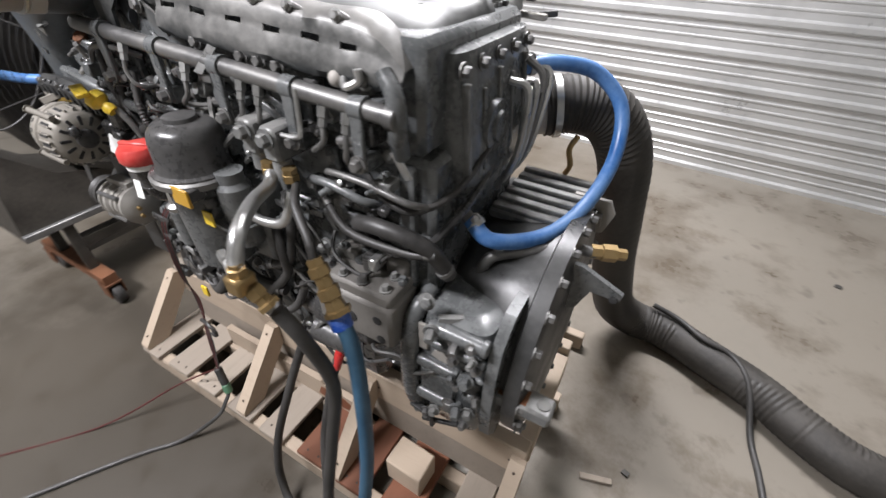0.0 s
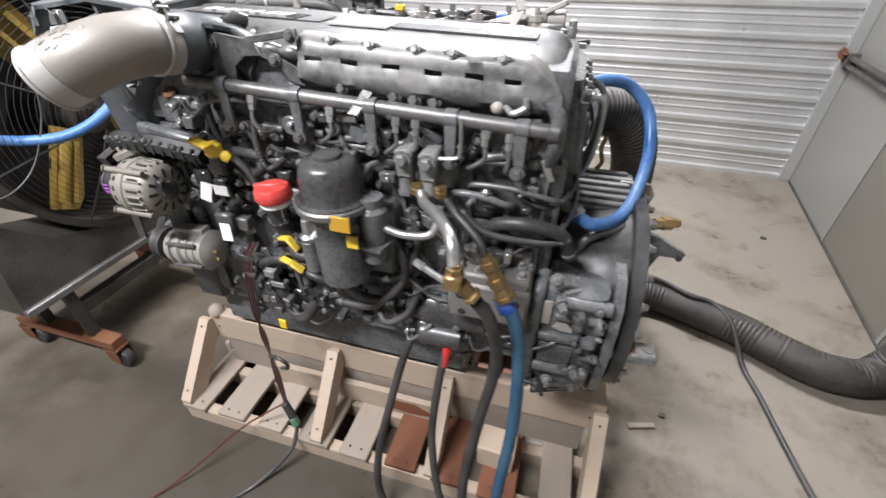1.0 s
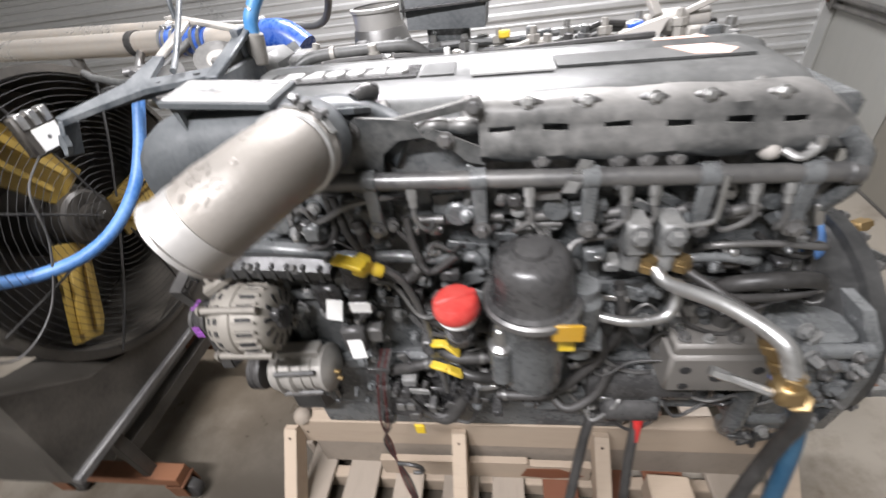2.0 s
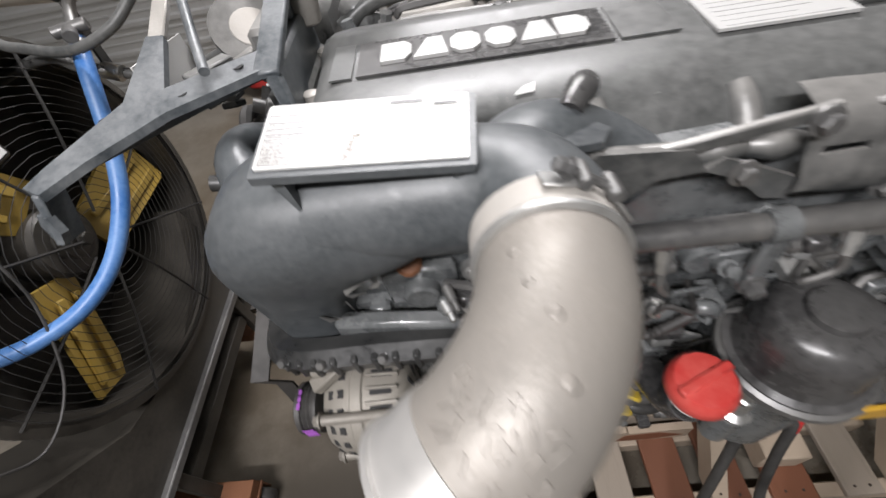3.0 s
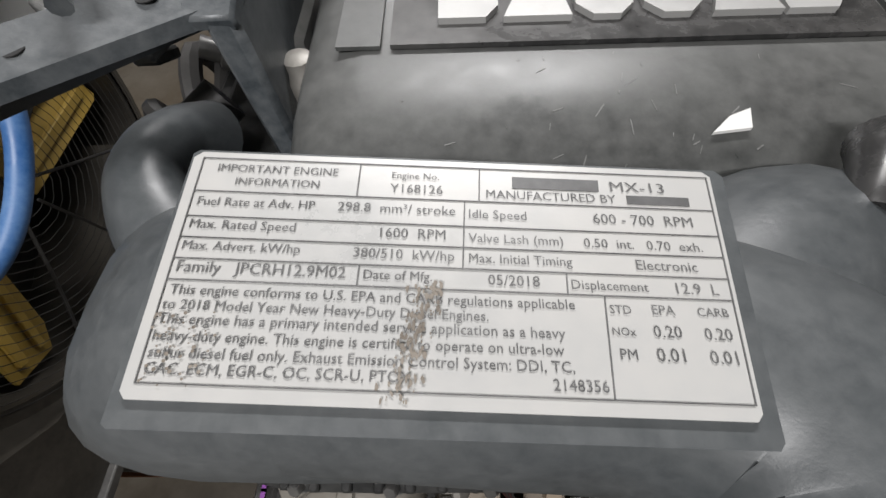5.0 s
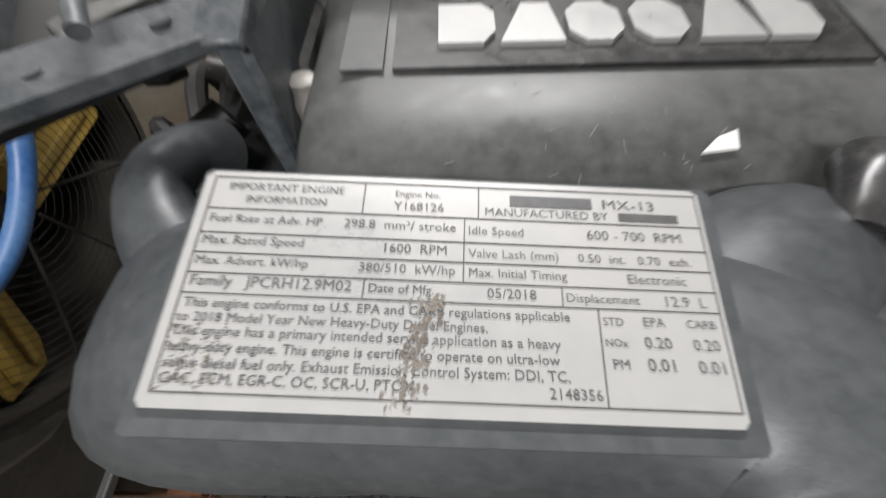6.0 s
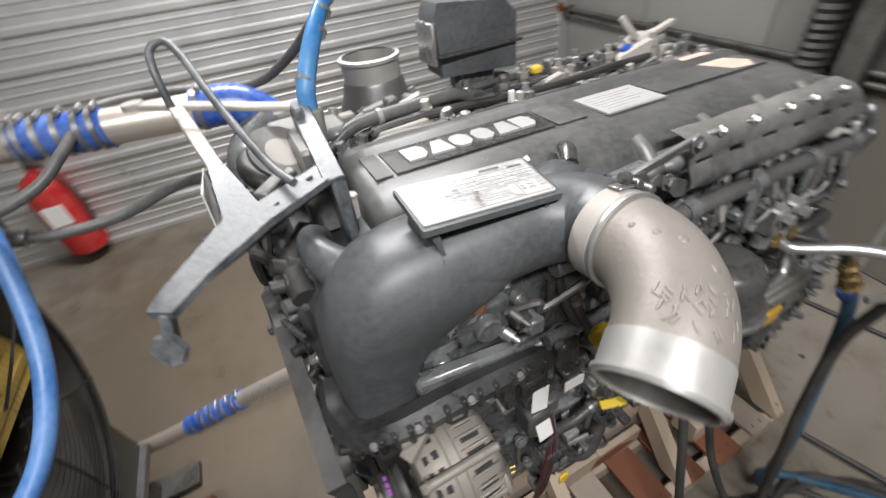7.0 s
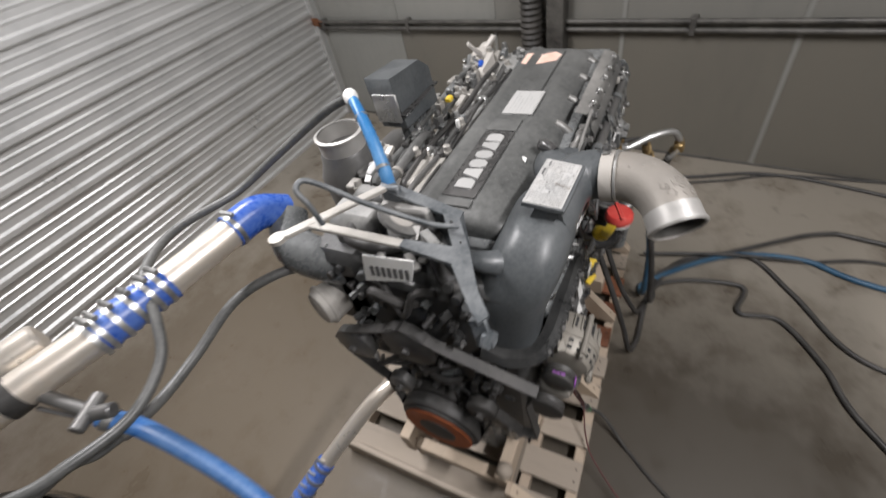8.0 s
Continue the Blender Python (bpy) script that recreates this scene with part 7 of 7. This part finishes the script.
part("black_hook", Geo().tube([(0.26, -0.245, 0.42), (0.3, -0.25, 0.425), (0.325, -0.25, 0.41), (0.325, -0.25, 0.385), (0.3, -0.25, 0.38)], 0.006, 8), M_BLACK, wr)
for pts, r, m_ in ((((1.575, 0.88, 0.186), (1.68, 0.86, 0.172), (1.78, 0.8, 0.168), (1.88, 0.78, 0.158), (1.95, 0.69, 0.13), (2.0, 0.55, 0.02), (2.03, 0.4, 0.011), (2.08, 0.02, 0.011), (2.2, -0.6, 0.011), (2.3, -1.15, 0.011), (2.0, -2.2, 0.011)), 0.011, M_BLACK), (((2.12, -0.54, 0.009), (2.2, -0.8, 0.009), (2.31, -1.15, 0.009), (2.32, -2.0, 0.009)), 0.008, M_BLACK), (((1.377, -0.4, 0.045), (1.478, -0.81, 0.04), (1.54, -1.16, 0.011), (1.6, -1.6, 0.011), (1.2, -2.4, 0.011)), 0.01, M_BLACK)):
    c = thing("floor_cable", pts[0], "black rubber cable lying on the concrete floor", "cable", "floor cables")
    part("cable", Geo().tube(pts, r, 10, 8), m_, c)


# ---- pallet ----
pl = thing("wooden_pallet", (0.6, 0.17, 0), "pale pine engine pallet with slanted braces", "pallet")


def nails(parent, spots, axis):
    for p in spots:
        part("nail", Geo().lathe(p, axis, [(0, 0.004), (0.0015, 0.004)], 8), M_NAIL, parent)


x, k = -0.16, 0
widths = (0.1, 0.115, 0.1, 0.12, 0.105, 0.11, 0.1, 0.12, 0.1)
while x < 1.3:
    w_ = widths[k % 9]
    m_ = M_STAINED if k in (5, 6, 7) else M_DECK
    b = part("deck_board", Geo().box(x, x + w_, -0.325 + rnd.uniform(-0.006, 0.006), 0.68, 0.078, 0.098, 0.003, pose(0, 0, 0, 0, 0, rnd.uniform(-0.3, 0.3))), m_, pl)
    nails(b, [(x + w_ * q, -0.3, 0.0981) for q in (0.3, 0.7)], (0, 0, 1))
    x += w_ + (0.055, 0.06, 0.07, 0.045, 0.06)[k % 5]
    k += 1
for y, h in ((-0.322, 0.02), (-0.14, 0.02), (0.3, 0.02), (0.64, 0.02)):
    part("stringer", Geo().box(-0.165, 1.36, y, y + 0.042, 0.0, 0.0765, 0.004), M_WOOD, pl)
part("front_beam", Geo().box(-0.19, -0.164, -0.05, 0.69, 0.02, 0.13, 0.006), M_DECK, pl, "dark weathered end beam")
for y in (-0.1, 0.29):
    r_ = part("engine_rail", Geo().box(-0.13, 1.34, y, y + 0.045, 0.245, 0.375, 0.004), M_WOOD, pl)
    nails(r_, [(q, y - 0.001, 0.31) for q in (-0.1, 0.42, 0.86, 1.3)], (0, -1, 0))
    part("rail_leg", Geo().box(-0.1, 1.3, y + 0.008, y + 0.04, 0.0985, 0.245, 0.003), M_DECK, pl)
part("notched_board", Geo().prism([(0.13, -0.108, 0.1), (0.13, -0.108, 0.19), (0.62, -0.108, 0.2), (0.63, -0.108, 0.185), (0.82, -0.108, 0.185), (0.82, -0.108, 0.1)], (0, -0.022, 0)), M_WOOD, pl, "pale board with a brown stain")
part("spare_block", Geo().box(0.98, 1.1, -0.2, -0.11, 0.0985, 0.2, 0.004, pose(0, 0, 0, 0, 0, -2)), M_WOOD, pl)
part("rail_stain", Geo().prism([(0.6, -0.1305, 0.12), (0.62, -0.1305, 0.17), (0.72, -0.1305, 0.175), (0.8, -0.1305, 0.13), (0.7, -0.1305, 0.11)], (0, -0.0015, 0)), M_STAINED, pl)
for x in (-0.14, 0.415, 0.835, 1.325):
    b = part("slanted_brace", Geo().prism([(x - 0.021, -0.1015, 0.35), (x - 0.021, -0.1015, 0.27), (x - 0.021, -0.24, 0.0985), (x - 0.021, -0.325, 0.0985), (x - 0.021, -0.325, 0.115), (x - 0.021, -0.12, 0.355)], (0.042, 0, 0)), M_WOOD, pl)
    nails(b, [(x, -0.14, 0.334), (x, -0.3, 0.147)], (0, -0.76, 0.65))
part("cross_bearer", Geo().box(1.3, 1.345, -0.055, 0.285, 0.25, 0.35, 0.004), M_WOOD, pl)
part("end_bearer", Geo().box(-0.125, -0.08, -0.055, 0.285, 0.25, 0.3, 0.004), M_WOOD, pl)
part("bearer", Geo().box(0.1, 0.2, -0.0545, 0.2895, 0.25, 0.298, 0.004), M_DECK, pl)
part("bearer", Geo().box(0.72, 0.82, -0.0545, 0.2895, 0.25, 0.298, 0.004), M_DECK, pl)
part("knob_stone", Geo().dome((-0.1, -0.085, 0.375), (0, 0, 1), 0.03, 0.035), M_DECK, pl)

# ---- drum fan ----
fn = thing("drum_fan", (-0.88, 0.1, 0), "large black drum fan on castors with yellow blades", "fan")
FC = Vector((-0.69, 0.235, 0.99))
part("drum", Geo().tube([FC + Vector((-0.3, 0, 0)), FC + Vector((-0.15, 0, 0)), FC], 0.44, 56, 2, hollow=0.96), M_FANBLK, fn)
part("drum_lip", Geo().lathe(FC - Vector((0.012, 0, 0)), (1, 0, 0), [(0, 0.44), (0.002, 0.452), (0.02, 0.452), (0.022, 0.43)], 56, caps=False), M_FANBLK, fn)
part("rear_wall", Geo().lathe(FC - Vector((0.3, 0, 0)), (1, 0, 0), [(0, 0.43), (0.01, 0.43)], 56), M_FANBLK, fn)
part("cradle", Geo().prism([(-1.02, -0.34, 0.42), (-1.02, 0.56, 0.42), (-1.02, 0.52, 0.8), (-1.02, 0.36, 0.63), (-1.02, 0.12, 0.555), (-1.02, -0.12, 0.63), (-1.02, -0.3, 0.8)], (0.32, 0, 0)), M_FANBLK, fn, "dirty black fan cradle")
part("cradle_edge", Geo().box(-0.71, -0.68, -0.34, 0.56, 0.415, 0.445, 0.004), M_GREYST, fn)
bl = part("blade", Geo().prism([(-0.745, 0.085, 0.985), (-0.77, 0.195, 0.925), (-0.79, 0.09, 0.68), (-0.765, 0.035, 0.655), (-0.74, -0.06, 0.71), (-0.735, -0.055, 0.73)], (-0.012, 0, 0)), M_FANYEL, fn, "yellow painted fan blade")
part("blade_rib", Geo().beam((-0.742, 0.1, 0.93), (-0.742, -0.02, 0.72), 0.022, 0.012, (1, 0, 0)).beam((-0.758, 0.15, 0.9), (-0.756, 0.03, 0.69), 0.018, 0.012, (1, 0, 0)), M_FANYEL, bl)
for k in (1, 2):
    m = Matrix.Translation(FC) @ Matrix.Rotation(radians(120 * k), 4, "X") @ Matrix.Translation(-FC)
    for src, nm, par in ((bl, "blade", fn), (bl.children[0], "blade_rib", None)):
        ob = new(nm, src.data)
        ob.parent = fn if par else last
        ob.matrix_parent_inverse = fn.matrix_basis.inverted() if par else Matrix()
        ob.matrix_basis = m if par else Matrix()
        last = ob if par else last
part("hub", Geo().lathe(FC + Vector((-0.06, 0, 0)), (1, 0, 0), [(-0.1, 0.09), (0, 0.09), (0.01, 0.08), (0.012, 0.045), (0.04, 0.045), (0.045, 0.03)], 28).hexa(FC + Vector((-0.015, 0, 0)), (1, 0, 0), 0.018, 0.016), M_FANBLK, fn)
part("motor", Geo().cyl(FC + Vector((-0.28, 0, 0)), FC + Vector((-0.12, 0, 0)), 0.12, 24), M_FANBLK, fn)
g = Geo()
for r in np.arange(0.07, 0.44, 0.0185):
    m = max(16, int(r * 110))
    pts = [FC + Vector((0.02 + 0.03 * (1 - (r / 0.44) ** 2), r * math.cos(t), r * math.sin(t))) for t in np.linspace(0, 2 * math.pi, m + 1)]
    g.tube(pts, 0.0009, 4, 1, caps=False)
gd = part("wire_guard", g, M_GUARD, fn)
for k in range(8):
    a = k * math.pi / 4 + 0.2
    d = Vector((0, math.cos(a), math.sin(a)))
    part("guard_spoke", Geo().tube([FC + Vector((0.048, 0, 0)) + d * 0.06, FC + Vector((0.04, 0, 0)) + d * 0.25, FC + Vector((0.015, 0, 0)) + d * 0.44], 0.0035, 6, 3), M_GUARD, gd)
lb = part("control_box", Geo().box(-0.672, -0.64, 0.14, 0.25, 1.23, 1.34, 0.006), M_FANBLK, fn)
part("white_label", Geo().box(-0.6405, -0.638, 0.165, 0.24, 1.24, 1.3, 0.0005), M_WHITE, lb, "white warning label with illegible print")
part("label_mark", Geo().lathe((-0.638, 0.2, 1.27), (1, 0, 0), [(0, 0.006), (0.0006, 0.006)], 10), M_INK, lb)
part("cooling_fin", Geo().box(-0.66, -0.635, 0.15, 0.17, 1.305, 1.345, 0.002).box(-0.66, -0.635, 0.185, 0.205, 1.305, 1.345, 0.002).box(-0.66, -0.635, 0.22, 0.24, 1.305, 1.345, 0.002), M_STEEL, lb)
part("power_lead", Geo().tube([(-0.645, 0.15, 1.24), (-0.625, 0.05, 1.18), (-0.62, 0.0, 1.05), (-0.64, -0.1, 0.9), (-0.66, -0.22, 0.85), (-0.66, -0.3, 0.95)], 0.003, 8), M_BLACK, fn)
part("long_bar", Geo().beam((-1.0, -0.2, 0.13), (-1.0, 0.55, 0.13), 0.06, 0.05), M_GREYST, fn, "dusty steel cart beam")
part("long_bar", Geo().beam((-0.74, -0.2, 0.3), (-0.74, 0.5, 0.3), 0.05, 0.05), M_FANBLK, fn)
for y in (-0.19, 0.42):
    part("axle_bar", Geo().beam((-1.15, y, 0.15), (-0.6, y, 0.15), 0.06, 0.045), M_RUST, fn, "rusty orange axle bar")
    for x in (-1.13, -0.63):
        c = part("castor_fork", Geo().box(x - 0.03, x + 0.03, y - 0.035, y - 0.028, 0.05, 0.127, 0.002).box(x - 0.03, x + 0.03, y + 0.028, y + 0.035, 0.05, 0.127, 0.002).box(x - 0.035, x + 0.035, y - 0.036, y + 0.036, 0.115, 0.127, 0.002), M_RUST, fn)
        part("castor_wheel", Geo().lathe((x, y - 0.022, 0.055), (0, 1, 0), [(0, 0.038), (0.004, 0.052), (0.01, 0.055), (0.034, 0.055), (0.04, 0.052), (0.044, 0.038)], 26), M_BLACK, c)
        part("wheel_rim", Geo().lathe((x, y - 0.0235, 0.055), (0, 1, 0), [(0, 0.012), (0.001, 0.033), (0.046, 0.033), (0.047, 0.012)], 20), M_GREYST, c)
    for x in (-0.98, -0.72):
        part("cradle_leg", Geo().beam((x, y, 0.17), (x, y, 0.43), 0.04, 0.03, (1, 0, 0)), M_FANBLK, fn)

# ---- odds and ends ----
fe = thing("fire_extinguisher", (-1.33, 2.82, 0.08), "red fire extinguisher hanging on the ribbed wall", "extinguisher")
part("cylinder", Geo().lathe((-1.33, 2.82, 0.08), (0, 0, 1), [(0, 0.11), (0.02, 0.13), (0.5, 0.13), (0.56, 0.1), (0.6, 0.035), (0.63, 0.03)], 28), M_REDPAINT, fe)
part("paper_label", Geo().box(-1.39, -1.27, 2.684, 2.692, 0.34, 0.48, 0.001), M_WHITE, fe)
part("valve_head", Geo().cyl((-1.33, 2.82, 0.7), (-1.33, 2.82, 0.76), 0.025, 12).beam((-1.33, 2.82, 0.76), (-1.2, 2.8, 0.79), 0.025, 0.012), M_BLACK, fe)
part("nozzle_hose", Geo().tube([(-1.31, 2.79, 0.73), (-1.22, 2.74, 0.7), (-1.17, 2.73, 0.5), (-1.185, 2.74, 0.25)], 0.012, 8), M_BLACK, fe)
part("wall_bracket", Geo().box(-1.42, -1.24, 2.87, 2.94, 0.3, 0.36, 0.004).box(-1.42, -1.24, 2.87, 2.94, 0.08, 0.12, 0.004), M_DARKPIPE, fe)
for x, y, s in ((2.4, 1.73, 0.03), (1.62, 0.2, 0.022), (1.75, -0.2, 0.016)):
    solid("floor_crumb", Geo().prism([(x, y, 0.0), (x + s, y - s * 0.3, 0.0), (x + s * 1.3, y + s * 0.5, 0.0), (x + s * 0.3, y + s * 0.8, 0.0)], (0, 0, 0.008)), M_DARKPIPE, "small dark scrap lying on the concrete floor", "scrap", group="scraps")
for x, y, l in ((1.5, 0.12, 0.1),):
    solid("wood_splinter", Geo().beam((x, y, 0.006), (x + l, y + 0.03, 0.006), 0.02, 0.01), M_DECK, "thin wood splinter lying on the concrete floor", "splinter")
